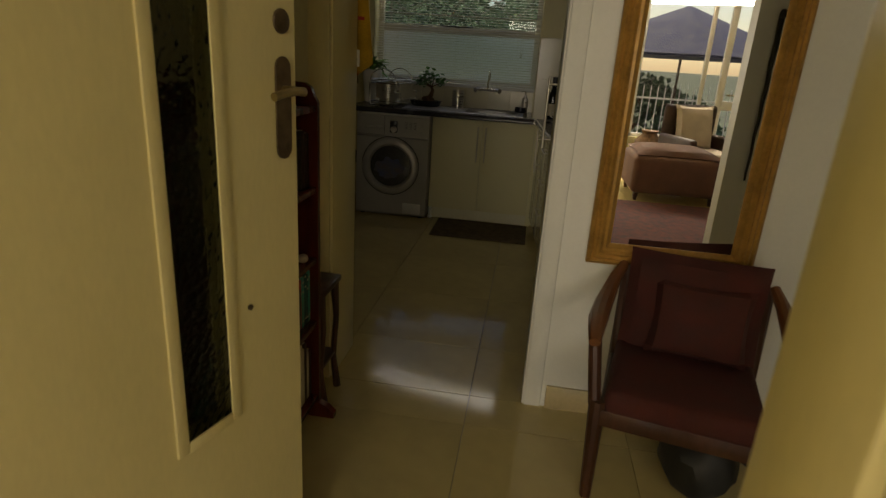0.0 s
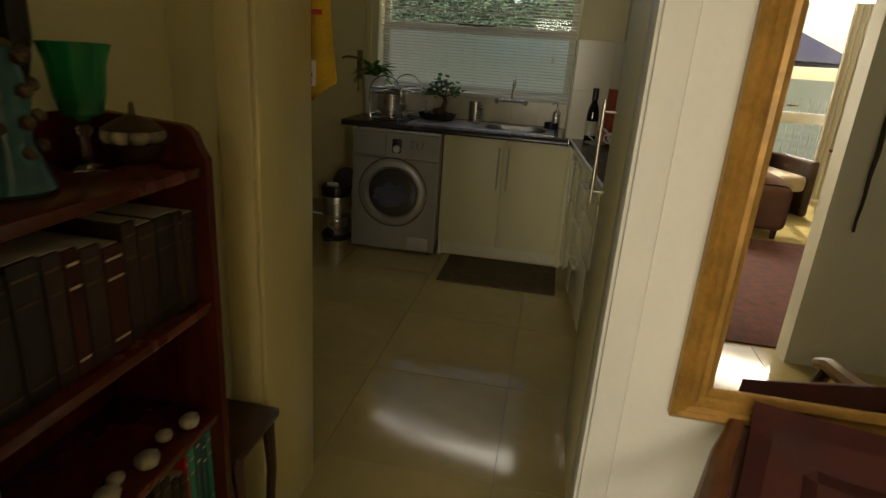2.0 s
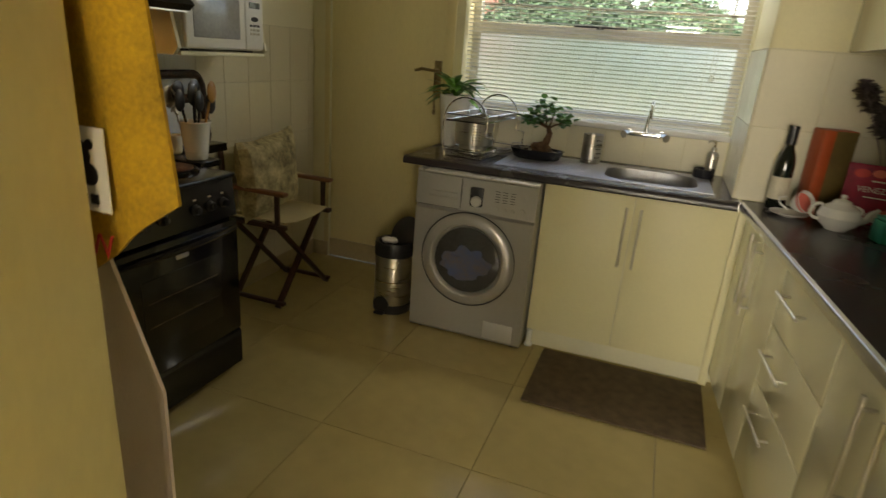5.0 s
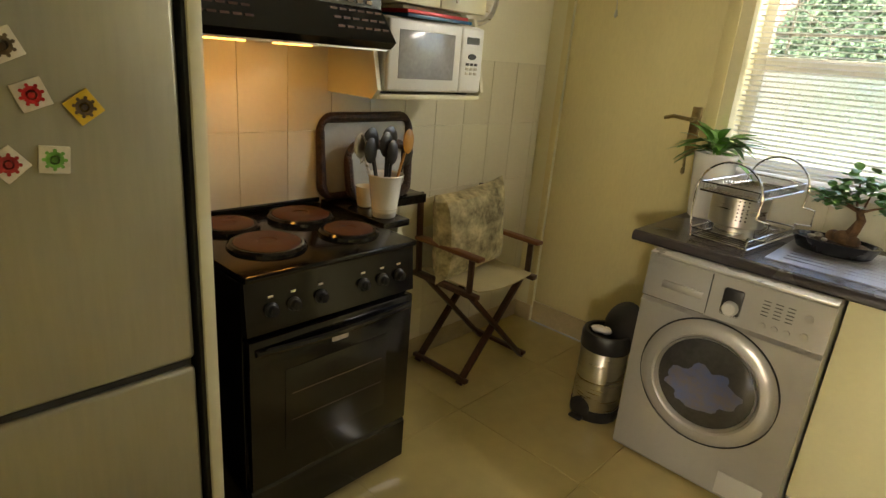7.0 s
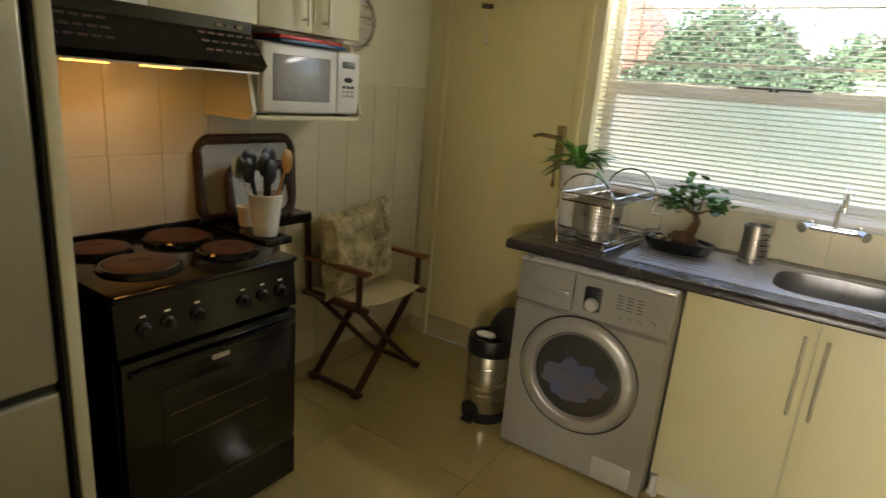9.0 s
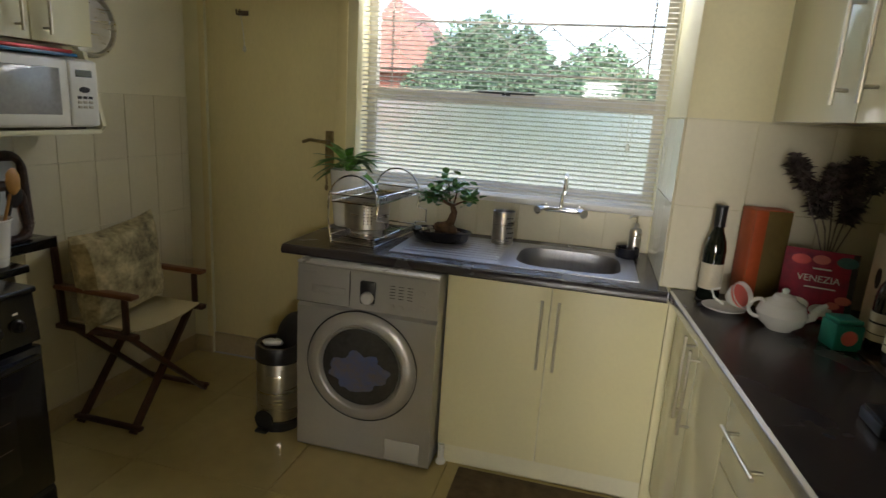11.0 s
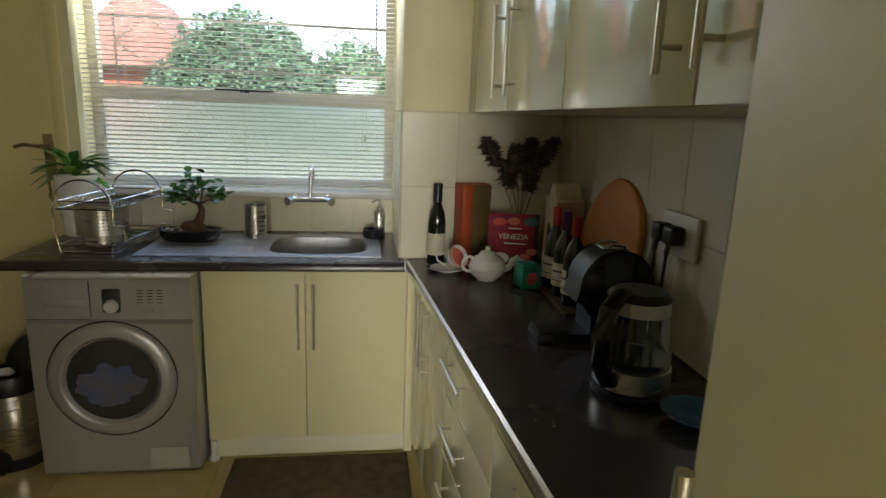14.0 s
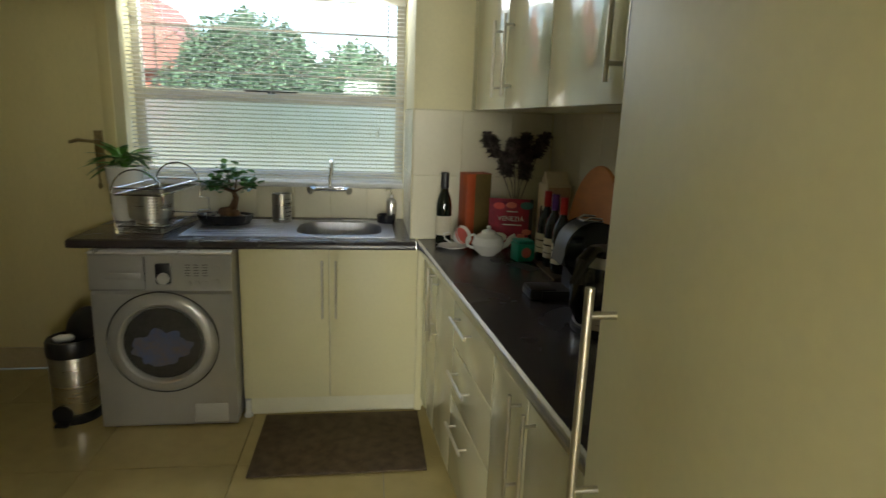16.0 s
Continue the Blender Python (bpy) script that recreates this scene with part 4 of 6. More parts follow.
for i in range(4):
    A_, B_ = rings[i], rings[(i + 1) % 4]
    for k in range(len(prof) - 1):
        bm.faces.new((A_[k], B_[k], B_[k + 1], A_[k + 1]))
bmesh.ops.recalc_face_normals(bm, faces=bm.faces[:])
part("frame", bm, GILT, mir, "ribbed gilt wooden frame")
bm = B()
box(bm, -MW + FWD - 0.004, MW - FWD + 0.004, -0.008, -0.002, FWD - 0.004, MH - FWD + 0.004)
part("glass", bm, MIRROR, mir, "clear silvered mirror glass")

chair = thing("armchair", "maroon upholstered armchair with carved brown wooden arms", "chair", (1.03, 1.84, 0), -12)
chair.scale = (0.90, 0.90, 0.88)
bm = B()
box(bm, -0.25, 0.25, -0.27, 0.20, 0.36, 0.455, 0.03, 3)
part("seat", bm, REDFAB, chair, "maroon velvet seat")
bm = B()
pillow(bm, 0.50, 0.44, 0.13, pose(0, 0.20, 0.61, -10, 0, 0), pinch=0.03)
part("backrest", bm, REDFAB, chair, "maroon velvet back")
bm = B()
pillow(bm, 0.36, 0.30, 0.13, pose(0.03, 0.135, 0.60, -14, 0, 0))
part("back_cushion", bm, REDFAB, chair)
for s in (-1, 1):
    bm = B()
    tube(bm, [(s * 0.27, 0.26, 0.74), (s * 0.295, 0.18, 0.70), (s * 0.315, 0.05, 0.645), (s * 0.32, -0.08, 0.63), (s * 0.315, -0.20, 0.635), (s * 0.31, -0.25, 0.615)], lambda u: 0.028 - 0.008 * math.cos(6 * u), 10)
    part("arm", bm, ARMWOOD, chair, "curved brown wooden arm")
    bm = B()
    tube(bm, [(s * 0.315, -0.20, 0.63), (s * 0.30, -0.22, 0.52), (s * 0.28, -0.24, 0.38)], 0.022, 10)
    part("arm_post", bm, DKWOOD, chair)
    bm = B()
    tube(bm, [(s * 0.27, -0.24, 0.40), (s * 0.265, -0.245, 0.2), (s * 0.26, -0.25, 0.0)], lambda u: 0.030 - 0.010 * u, 10)
    part("leg", bm, DKWOOD, chair)
    bm = B()
    tube(bm, [(s * 0.25, 0.27, 0.74), (s * 0.25, 0.24, 0.60), (s * 0.25, 0.20, 0.40), (s * 0.25, 0.23, 0.0)], lambda u: 0.026 - 0.006 * u, 10)
    part("leg", bm, DKWOOD, chair)
bm = B()
box(bm, -0.26, 0.26, -0.265, -0.235, 0.31, 0.375, 0.006)
box(bm, -0.262, -0.235, -0.24, 0.21, 0.31, 0.375, 0.006)
box(bm, 0.235, 0.262, -0.24, 0.21, 0.31, 0.375, 0.006)
part("seat_rail", bm, DKWOOD, chair)
bag = thing("black_bag", "black soft bag on the floor under the armchair", "bag", (1.12, 1.80, 0))
bm = B()
g = B()
bmesh.ops.create_icosphere(g, subdivisions=3, radius=1)
for v in g.verts:
    v.co *= 1 + 0.14 * noise.noise(v.co * 2.2)
    v.co.z = max(v.co.z, -0.85)
merge(bm, g, Matrix.Translation((0, 0, 0.119)) @ Matrix.Diagonal((0.12, 0.14, 0.14, 1)))
part("sack", bm, RUBBER_SHADE, bag)
bm = B()
tube(bm, [(0.05, -0.1, 0.22), (0.10, -0.13, 0.20), (0.15, -0.1, 0.10), (0.17, -0.04, 0.03)], 0.010)
part("strap", bm, RUBBER_SHADE, bag)

# ---- sink, tap and things on the sink worktop ----
sink = thing("steel_sink", "stainless steel sink with ribbed drainer set in the worktop", "sink", (-0.11, 5.06, CT))
bm = B()
cx, cy, hw, hd = (SX0 + SX1) / 2, (SY0 + SY1) / 2, (SX1 - SX0) / 2, (SY1 - SY0) / 2


def oval(k, n=48, e=0.5):
    """Point k of a rounded rectangle of half size one, and the same direction on the square round it."""
    c_, s_ = math.cos(2 * math.pi * k / n), math.sin(2 * math.pi * k / n)
    ux, uy = math.copysign(abs(c_) ** e, c_), math.copysign(abs(s_) ** e, s_)
    big = max(abs(c_), abs(s_))
    return ux, uy, c_ / big, s_ / big


X0, X1, Y0, Y1 = -0.605, 0.385, 4.85, 5.30
loops = []
for kind, z in (("edge", CT + 0.0005), ("edge", CT + 0.0045), ("lip", CT + 0.007), ("hole", CT + 0.0045)):
    row = []
    for k in range(48):
        ux, uy, qx, qy = oval(k)
        if kind == "edge":
            p = (X1 if qx > 0.999 else X0 if qx < -0.999 else cx + qx * hw * 1.0, Y1 if qy > 0.999 else Y0 if qy < -0.999 else cy + qy * hd)
        else:
            f = 1.07 if kind == "lip" else 1.0
            p = (cx + hw * ux * f, cy + hd * uy * f)
        row.append(bm.verts.new((p[0], p[1], z)))
    loops.append(row)
for A_, B_ in zip(loops, loops[1:]):
    for k in range(48):
        bm.faces.new((A_[k], A_[(k + 1) % 48], B_[(k + 1) % 48], B_[k]))
bmesh.ops.recalc_face_normals(bm, faces=bm.faces[:])
part("rim", loc(sink, bm), SINK, sink)
bm = B()
rg = []
for s_, z in ((0.999, CT + 0.004), (0.985, CT - 0.01), (0.93, CT - 0.13), (0.80, CT - 0.15), (0.12, CT - 0.155)):
    rg.append([bm.verts.new((cx + hw * s_ * oval(k)[0], cy + hd * s_ * oval(k)[1], z)) for k in range(48)])
for A_, B_ in zip(rg, rg[1:]):
    for k in range(48):
        bm.faces.new((A_[k], A_[(k + 1) % 48], B_[(k + 1) % 48], B_[k]))
bm.faces.new(rg[-1])
bmesh.ops.recalc_face_normals(bm, faces=bm.faces[:])
part("bowl", loc(sink, bm), SINK, sink, "rounded rectangular steel bowl")
for i in range(9):
    bm = B()
    y = 4.90 + 0.042 * i
    box(bm, -0.56, -0.16, y, y + 0.014, CT + 0.0046, CT + 0.008, 0.0025)
    part("drainer_rib", loc(sink, bm), SINK, sink)
tap = thing("wall_tap", "chrome wall-mounted sink mixer tap with swan neck", "tap", (0.05, YB - 0.012, 1.055))
bm = B()
rod(bm, (-0.085, -0.05, 0), (0.085, -0.05, 0), 0.013)
part("mixer_body", bm, CHROME, tap)
for s in (-1, 1):
    bm = B()
    rod(bm, (s * 0.08, 0, 0), (s * 0.08, -0.05, 0), 0.012)
    lathe(bm, [(0.022, 0), (0.018, 0.01), (0.012, 0.014)], (s * 0.08, 0.0, 0), 18, RY)
    part("wall_union", bm, CHROME, tap)
    bm = B()
    rod(bm, (s * 0.08, -0.05, 0), (s * 0.105, -0.085, -0.005), 0.013, 0.020, 14)
    part("tap_head", bm, CHROME, tap)
bm = B()
tube(bm, [(0, -0.05, 0.0), (0.0, -0.052, 0.07)] + [(0.012, -0.105 + 0.055 * math.cos(math.pi * i / 10), 0.11 + 0.055 * math.sin(math.pi * i / 10)) for i in range(11)] + [(0.014, -0.162, 0.085)], 0.0095, 12)
part("spout", bm, CHROME, tap)
soap = thing("soap_dispenser", "steel pump soap dispenser beside the sink", "soap dispenser", (0.385, 5.30, CT + 0.0005))
bm = B()
lathe(bm, [(0.026, 0), (0.027, 0.005), (0.027, 0.11), (0.022, 0.125), (0.010, 0.13), (0.010, 0.15)], seg=20)
part("body", bm, STEEL, soap)
bm = B()
rod(bm, (0, 0, 0.15), (0, 0, 0.18), 0.004)
tube(bm, [(0.0, 0, 0.178), (-0.02, -0.015, 0.182), (-0.035, -0.025, 0.172)], 0.005)
part("pump", bm, CHROME, soap)
dish = thing("sponge_holder", "dark round sponge holder beside the sink", "sponge holder", (0.355, 5.245, CT + 0.0045))
bm = B()
lathe(bm, [(0.045, 0), (0.05, 0.01), (0.05, 0.045), (0.044, 0.045), (0.042, 0.012), (0, 0.012)], seg=20)
part("bowl", bm, POTD, dish)
cyl = thing("cutlery_holder", "perforated brushed steel cutlery cylinder on the drainer", "cutlery holder", (-0.195, 5.24, CT + 0.0045))
bm = B()
lathe(bm, [(0.047, 0), (0.05, 0.004), (0.05, 0.15), (0.046, 0.15), (0.045, 0.01), (0, 0.01)], seg=32)
cb = part("body", bm, STEEL, cyl)
for r_ in range(5):
    for k in range(3):
        a = radians(-60 + 14 * k + (7 if r_ % 2 else 0))
        bm = B()
        p = Vector((0.0503 * math.cos(a), 0.0503 * math.sin(a), 0.035 + 0.022 * r_))
        rod(bm, p - 0.002 * p.normalized() * 0, p + Vector((math.cos(a), math.sin(a), 0)) * 0.0006, 0.004, seg=8)
        part("hole", bm, INK, cb)


def leaf_mesh(name, w, l, curl, material, n=5):
    g = B()
    rows = []
    for i in range(n + 1):
        u = i / n
        ww = w * math.sin(math.pi * min(0.98, 0.06 + 0.92 * u)) ** 0.8 / 2
        z = -curl * u * u * l
        rows.append([g.verts.new((-ww, u * l, z + 0.10 * ww)), g.verts.new((0, u * l, z - 0.05 * ww)), g.verts.new((ww, u * l, z + 0.10 * ww))])
    for a, b_ in zip(rows, rows[1:]):
        for k in range(2):
            g.faces.new((a[k], a[k + 1], b_[k + 1], b_[k]))
    me = bpy.data.meshes.new(name)
    g.to_mesh(me)
    g.free()
    me.materials.append(material)
    me.polygons.foreach_set("use_smooth", [True] * len(me.polygons))
    return me


# bonsai in a dark oval dish
bon = thing("bonsai_tree", "small jade-green bonsai with thick root in a dark oval dish", "bonsai", (-0.46, 5.14, CT + 0.0085))
OV = Matrix.Diagonal((1.30, 0.80, 1, 1))
bm = B()
lathe(bm, [(0.085, 0), (0.092, 0.006), (0.105, 0.05), (0.108, 0.058), (0.100, 0.058), (0.092, 0.045), (0, 0.045)], seg=32, m=OV)
part("dish", bm, POTD, bon, "dark glazed oval dish")
bm = B()
lathe(bm, [(0.096, 0.040), (0.07, 0.052), (0, 0.056)], seg=24, m=OV)
part("soil", bm, SOIL, bon)
rnd = random.Random(4)
bm = B()
for x, y, r in ((0.02, 0.0, 0.038), (-0.012, 0.01, 0.030), (0.048, -0.01, 0.026)):
    g = B()
    bmesh.ops.create_icosphere(g, subdivisions=2, radius=r)
    for v in g.verts:
        v.co *= 1 + 0.25 * noise.noise(v.co * 30)
    merge(bm, g, Matrix.Translation((x, y, 0.068)))
tube(bm, [(0.03, 0, 0.07), (0.045, 0.0, 0.12), (0.055, 0.0, 0.16), (0.04, 0.005, 0.20)], lambda u: 0.024 - 0.014 * u)
part("trunk", bm, BARK, bon)
tips = []
for bx, by, bz in ((-0.03, 0.0, 0.27), (0.06, 0.02, 0.285), (0.12, -0.01, 0.235), (0.0, -0.03, 0.225), (0.015, 0.02, 0.315), (-0.075, 0.01, 0.225)):
    bm = B()
    tube(bm, [(0.042, 0.003, 0.19), ((0.042 + bx) / 2, by / 2, 0.215), (bx, by, bz)], lambda u: 0.007 - 0.005 * u, 6)
    part("branch", bm, BARK, bon)
    tips.append((bx, by, bz))
lm = leaf_mesh("leaf", 0.032, 0.044, 0.25, LEAFD, 4)
for bx, by, bz in tips:
    for k in range(26):
        o = new("leaf", lm)
        o.parent = bon
        o.matrix_basis = pose(bx + rnd.gauss(0, 0.024), by + rnd.gauss(0, 0.02), bz + rnd.gauss(0, 0.018), rnd.uniform(-20, 60), rnd.uniform(-30, 30), rnd.uniform(0, 360)) @ Matrix.Scale(rnd.uniform(0.7, 1.15), 4)
for x, y, r in ((-0.06, 0.02, 0.016), (-0.075, -0.02, 0.013), (-0.03, -0.04, 0.011)):
    bm = B()
    g = B()
    bmesh.ops.create_icosphere(g, subdivisions=2, radius=r)
    merge(bm, g, Matrix.Translation((x, y, 0.058)) @ Matrix.Diagonal((1, 1, 0.7, 1)))
    part("pebble", bm, SHELLM, bon)
bon.scale = (1.0, 1.0, 0.84)
# peace lily in a tall white pot
lily = thing("potted_plant", "leafy green plant in a tall white pot on the worktop", "plant", (-0.975, 5.27, CT + 0.0005))
bm = B()
lathe(bm, [(0.062, 0), (0.066, 0.004), (0.088, 0.27), (0.084, 0.275), (0.080, 0.25), (0, 0.25)], seg=32)
part("pot", bm, CERAM, lily, "tall tapered white pot")
lm2 = leaf_mesh("leaf", 0.042, 0.145, 0.65, LEAF, 7)
for k in range(38):
    a = rnd.uniform(0, 360)
    o = new("leaf", lm2)
    o.parent = lily
    r_ = rnd.uniform(0, 0.035)
    o.matrix_basis = pose(-r_ * math.sin(radians(a)), r_ * math.cos(radians(a)), 0.262 + rnd.uniform(0, 0.075), rnd.uniform(0, 62), rnd.uniform(-20, 20), a) @ Matrix.Scale(rnd.uniform(0.7, 1.1), 4)
for k in range(8):
    a = rnd.uniform(0, 6.28)
    bm = B()
    tube(bm, [(0.01 * math.cos(a), 0.01 * math.sin(a), 0.25), (0.03 * math.cos(a), 0.03 * math.sin(a), 0.33)], 0.0025, 5)
    part("stem", bm, LEAF, lily)
# two-tier dish rack
rack = thing("dish_rack", "two-tier chrome wire dish rack with curved ends", "dish rack", (-0.745, 5.06, CT + 0.001), -6)
hx, hy = 0.105, 0.215
for z, sx in ((0.012, 1.0), (0.185, 0.95)):
    bm = B()
    tube(bm, [(-hx * sx, -hy, z), (hx * sx, -hy, z), (hx * sx, hy, z), (-hx * sx, hy, z)], 0.004, 8, True)
    tube(bm, [(-hx * sx, -hy, z + 0.03), (hx * sx, -hy, z + 0.03), (hx * sx, hy, z + 0.03), (-hx * sx, hy, z + 0.03)], 0.003, 8, True)
    tray_ = part("tier", bm, CHROME, rack)
    for i in range(17):
        bm = B()
        y = -hy + 2 * hy * (i + 0.5) / 17
        tube(bm, [(-hx * sx, y, z + 0.03), (-hx * sx + 0.004, y, z), (hx * sx - 0.004, y, z), (hx * sx, y, z + 0.03)], 0.002, 5)
        part("wire", bm, CHROME, tray_)
for y in (-hy, hy):
    bm = B()
    tube(bm, [(0.115 * math.cos(math.pi * i / 16), y, 0.185 + 0.115 * math.sin(math.pi * i / 16)) for i in range(17)] + [(-0.115, y, 0.10), (-0.10, y, 0.008)], 0.0042, 8)
    tube(bm, [(0.115, y, 0.185), (0.112, y, 0.125), (0.155, y, 0.12), (0.155, y, 0.06), (0.10, y, 0.055), (0.10, y, 0.0)], 0.0042, 8)
    part("end_frame", bm, CHROME, rack, "curved chrome end frame")
potn = thing("steel_colander_pot", "perforated stainless pot sitting in the dish rack", "pot", (-0.765, 5.00, CT + 0.0185))
bm = B()
lathe(bm, [(0.078, 0.04), (0.082, 0.045), (0.085, 0.155), (0.088, 0.157), (0.082, 0.157), (0.078, 0.05), (0, 0.05)], seg=32)
lathe(bm, [(0.06, 0), (0.06, 0.04)], seg=24)
pb = part("body", bm, STEEL, potn)
for i in range(3):
    for k in range(6):
        a = radians(-75 + 9 * i)
        bm = B()
        p = Vector((0.0845 * math.cos(a), 0.0845 * math.sin(a), 0.07 + 0.013 * k))
        rod(bm, p, p * 1.0 + Vector((math.cos(a), math.sin(a), 0)) * 0.0012, 0.003, seg=6)
        part("hole", bm, INK, pb)

potn.scale = (1.18, 1.18, 1.06)

# ---- things on the side worktop ----
def bottle(name, label, at, h, r, cap, capname, band, neck=0.012):
    b = thing(name, label, "bottle", at)
    k = h / 0.31
    bm = B()
    lathe(bm, [(r * 0.9, 0), (r, 0.006), (r, 0.17 * k), (r * 0.85, 0.20 * k), (neck * 1.15, 0.235 * k), (neck, 0.25 * k), (neck, 0.30 * k), (neck * 1.1, 0.302 * k), (neck * 1.1, 0.31 * k), (0, 0.31 * k)], seg=24)
    part("glass", bm, BOTTLE, b, "dark green glass")
    bm = B()
    lathe(bm, [(r + 0.0006, 0.04 * k), (r + 0.0006, 0.125 * k)], seg=24)
    lb = part("label", bm, LABEL, b, "cream paper label")
    if band:
        bm = B()
        lathe(bm, [(r + 0.0012, 0.092 * k), (r + 0.0012, 0.098 * k)], seg=24)
        lathe(bm, [(r + 0.0012, 0.060 * k), (r + 0.0012, 0.063 * k)], seg=24)
        part("print_bar", bm, INK, lb)
    bm = B()
    lathe(bm, [(neck * 1.25, 0.245 * k), (neck * 1.2, 0.305 * k), (neck * 1.28, 0.306 * k), (neck * 1.28, 0.313 * k), (0, 0.315 * k)], seg=20)
    part("capsule", bm, cap, b, capname)
    return b
bottle("sparkling_wine_bottle", "dark sparkling wine bottle with a black foil neck", (0.605, 4.755, CT + 0.0005), 0.325, 0.036, BLACKP, "black foil", False, 0.015)
wtray = thing("bottle_tray", "low metal tray under the wine bottles", "tray", (0.985, 4.30, CT + 0.0005))
bm = B()
box(bm, -0.05, 0.07, -0.19, 0.17, 0, 0.008, 0.003)
part("tray", bm, BRONZE, wtray)
for y, c, n_ in ((4.40, REDC, "red foil"), (4.30, PURPC, "purple foil"), (4.20, REDC, "red foil")):
    tagged(bottle("wine_bottle", "dark wine bottle with cream label and %s capsule" % n_.split()[0], (0.985, y, CT + 0.009), 0.285, 0.036, c, n_, True), group="wine bottles on the tray")
bx = thing("gift_box", "tall orange and olive card gift box", "box", (0.755, 4.79, CT + 0.0005), 12)
bm = B()
box(bm, -0.06, 0.06, -0.045, 0.045, 0, 0.325, 0.002)
part("carton", bm, OLBOX, bx)
bm = B()
box(bm, -0.0635, -0.0605, -0.045, 0.045, 0.0, 0.325, 0.001)
box(bm, -0.06, 0.06, -0.045, 0.045, 0.3255, 0.3275)
box(bm, -0.0605, -0.02, -0.048, -0.0455, 0, 0.325, 0.001)
part("orange_face", bm, ORBOX, bx)
vase = thing("dried_flowers", "dark dried feathery flowers in a vase, in the corner", "flowers", (0.945, 4.76, CT + 0.0005))
bm = B()
lathe(bm, [(0.035, 0), (0.04, 0.01), (0.045, 0.10), (0.03, 0.18), (0.034, 0.20), (0.028, 0.2), (0, 0.19)], seg=24)
part("vase", bm, POTD, vase)
for hx_, hy_, hz_, lean in ((-0.135, -0.02, 0.455, -0.5), (-0.03, -0.01, 0.43, -0.1), (0.03, 0.02, 0.455, 0.15), (0.10, -0.01, 0.46, 0.5), (-0.06, 0.0, 0.37, -0.3), (0.03, -0.02, 0.36, 0.1)):
    bm = B()
    tube(bm, [(0, 0, 0.15), (hx_ * 0.4, hy_, 0.28), (hx_, hy_, hz_)], 0.0022, 5)
    stem = part("stem", bm, FEATH, vase)
    bm = B()
    for k in range(420):
        u, a = rnd.uniform(-1, 1), rnd.uniform(0, 6.283)
        core = Vector((hx_ + lean * 0.05 * u, hy_, hz_ + 0.055 * u))
        d = Vector((math.cos(a), math.sin(a), rnd.uniform(-0.2, 1.2))).normalized()
        l = 0.052 * (1 - 0.75 * u * u) ** 0.5 * rnd.uniform(0.5, 1.1)
        w = d.cross(Vector((0, 0, 1))).normalized() * 0.0013
        tip = core + d * l + Vector((0, 0, -0.012 * rnd.random()))
        mid = core + d * l * 0.5 + Vector((0, 0, 0.005))
        q = [bm.verts.new(p) for p in (core - w, core + w, mid + w, tip, mid - w)]
        bm.faces.new(q)
    part("flower_head", bm, FEATH, stem, "feathery dried flower head")
book = thing("cookbook", "magenta hardback cookbook standing against the vase", "book", (0.90, 4.66, CT + 0.003), -14)
book.matrix_basis = pose(0.90, 4.66, CT + 0.006, -12, 0, -14)
bm = B()
box(bm, -0.098, 0.098, 0.003, 0.021, 0.003, 0.217)
part("page_block", bm, PAGE, book)
bm = B()
box(bm, -0.10, 0.10, 0.0, 0.0028, 0, 0.22)
box(bm, -0.10, 0.10, 0.0212, 0.024, 0, 0.22)
box(bm, -0.103, -0.1005, 0, 0.024, 0, 0.22)
cov = part("cover", bm, BOOKC, book)
words("VENEZIA", 0.030, CERAM, pose(0.0, -0.0012, 0.118, 90), book)
bm = B()
box(bm, 0.082, 0.0995, -0.0012, -0.0004, 0.001, 0.219)
part("dark_band", bm, INK, cov)
bm = B()
box(bm, -0.035, 0.05, -0.0016, -0.0004, 0.098, 0.102)
box(bm, -0.02, 0.03, -0.0016, -0.0004, 0.158, 0.163)
part("print_bar", bm, CERAM, cov)
for x, z, r, m_ in ((-0.05, 0.04, 0.030, CERAM), (0.02, 0.03, 0.026, CERAM), (-0.055, 0.185, 0.022, REDC), (0.0, 0.19, 0.02, PINK), (0.07, 0.19, 0.024, TEALG), (0.075, 0.07, 0.018, PINK), (0.05, 0.05, 0.016, PINK)):
    bm = B()
    g = B()
    bmesh.ops.create_circle(g, cap_ends=True, segments=14, radius=r)
    merge(bm, g, Matrix.Translation((x, -0.0014 - 0.0001 * x, z)) @ pose(0, 0, 0, 90) @ Matrix.Diagonal((1.25, 0.75, 1, 1)))
    part("cover_print", bm, m_, cov)
tp = thing("teapot", "white porcelain teapot on the worktop", "teapot", (0.77, 4.52, CT + 0.0005), 8)
bm = B()
lathe(bm, [(0.035, 0), (0.038, 0.005), (0.062, 0.025), (0.070, 0.05), (0.060, 0.08), (0.034, 0.094), (0.032, 0.096)], seg=32)
part("pot", bm, CERAM, tp)
bm = B()
lathe(bm, [(0.033, 0.096), (0.028, 0.106), (0.008, 0.113), (0.011, 0.122), (0.006, 0.128), (0, 0.128)], seg=24)
part("lid", bm, CERAM, tp)
bm = B()
tube(bm, [(0.055, 0, 0.035), (0.088, 0, 0.045), (0.102, 0, 0.072), (0.122, 0, 0.086)], lambda u: 0.016 - 0.009 * u, 10)
part("spout", bm, CERAM, tp)
bm = B()
tube(bm, [(-0.052, 0, 0.078)] + [(-0.066 - 0.032 * math.sin(math.pi * i / 8), 0, 0.062 + 0.028 * math.cos(math.pi * i / 8)) for i in range(9)] + [(-0.06, 0, 0.035)], 0.006, 8)
part("handle", bm, CERAM, tp)
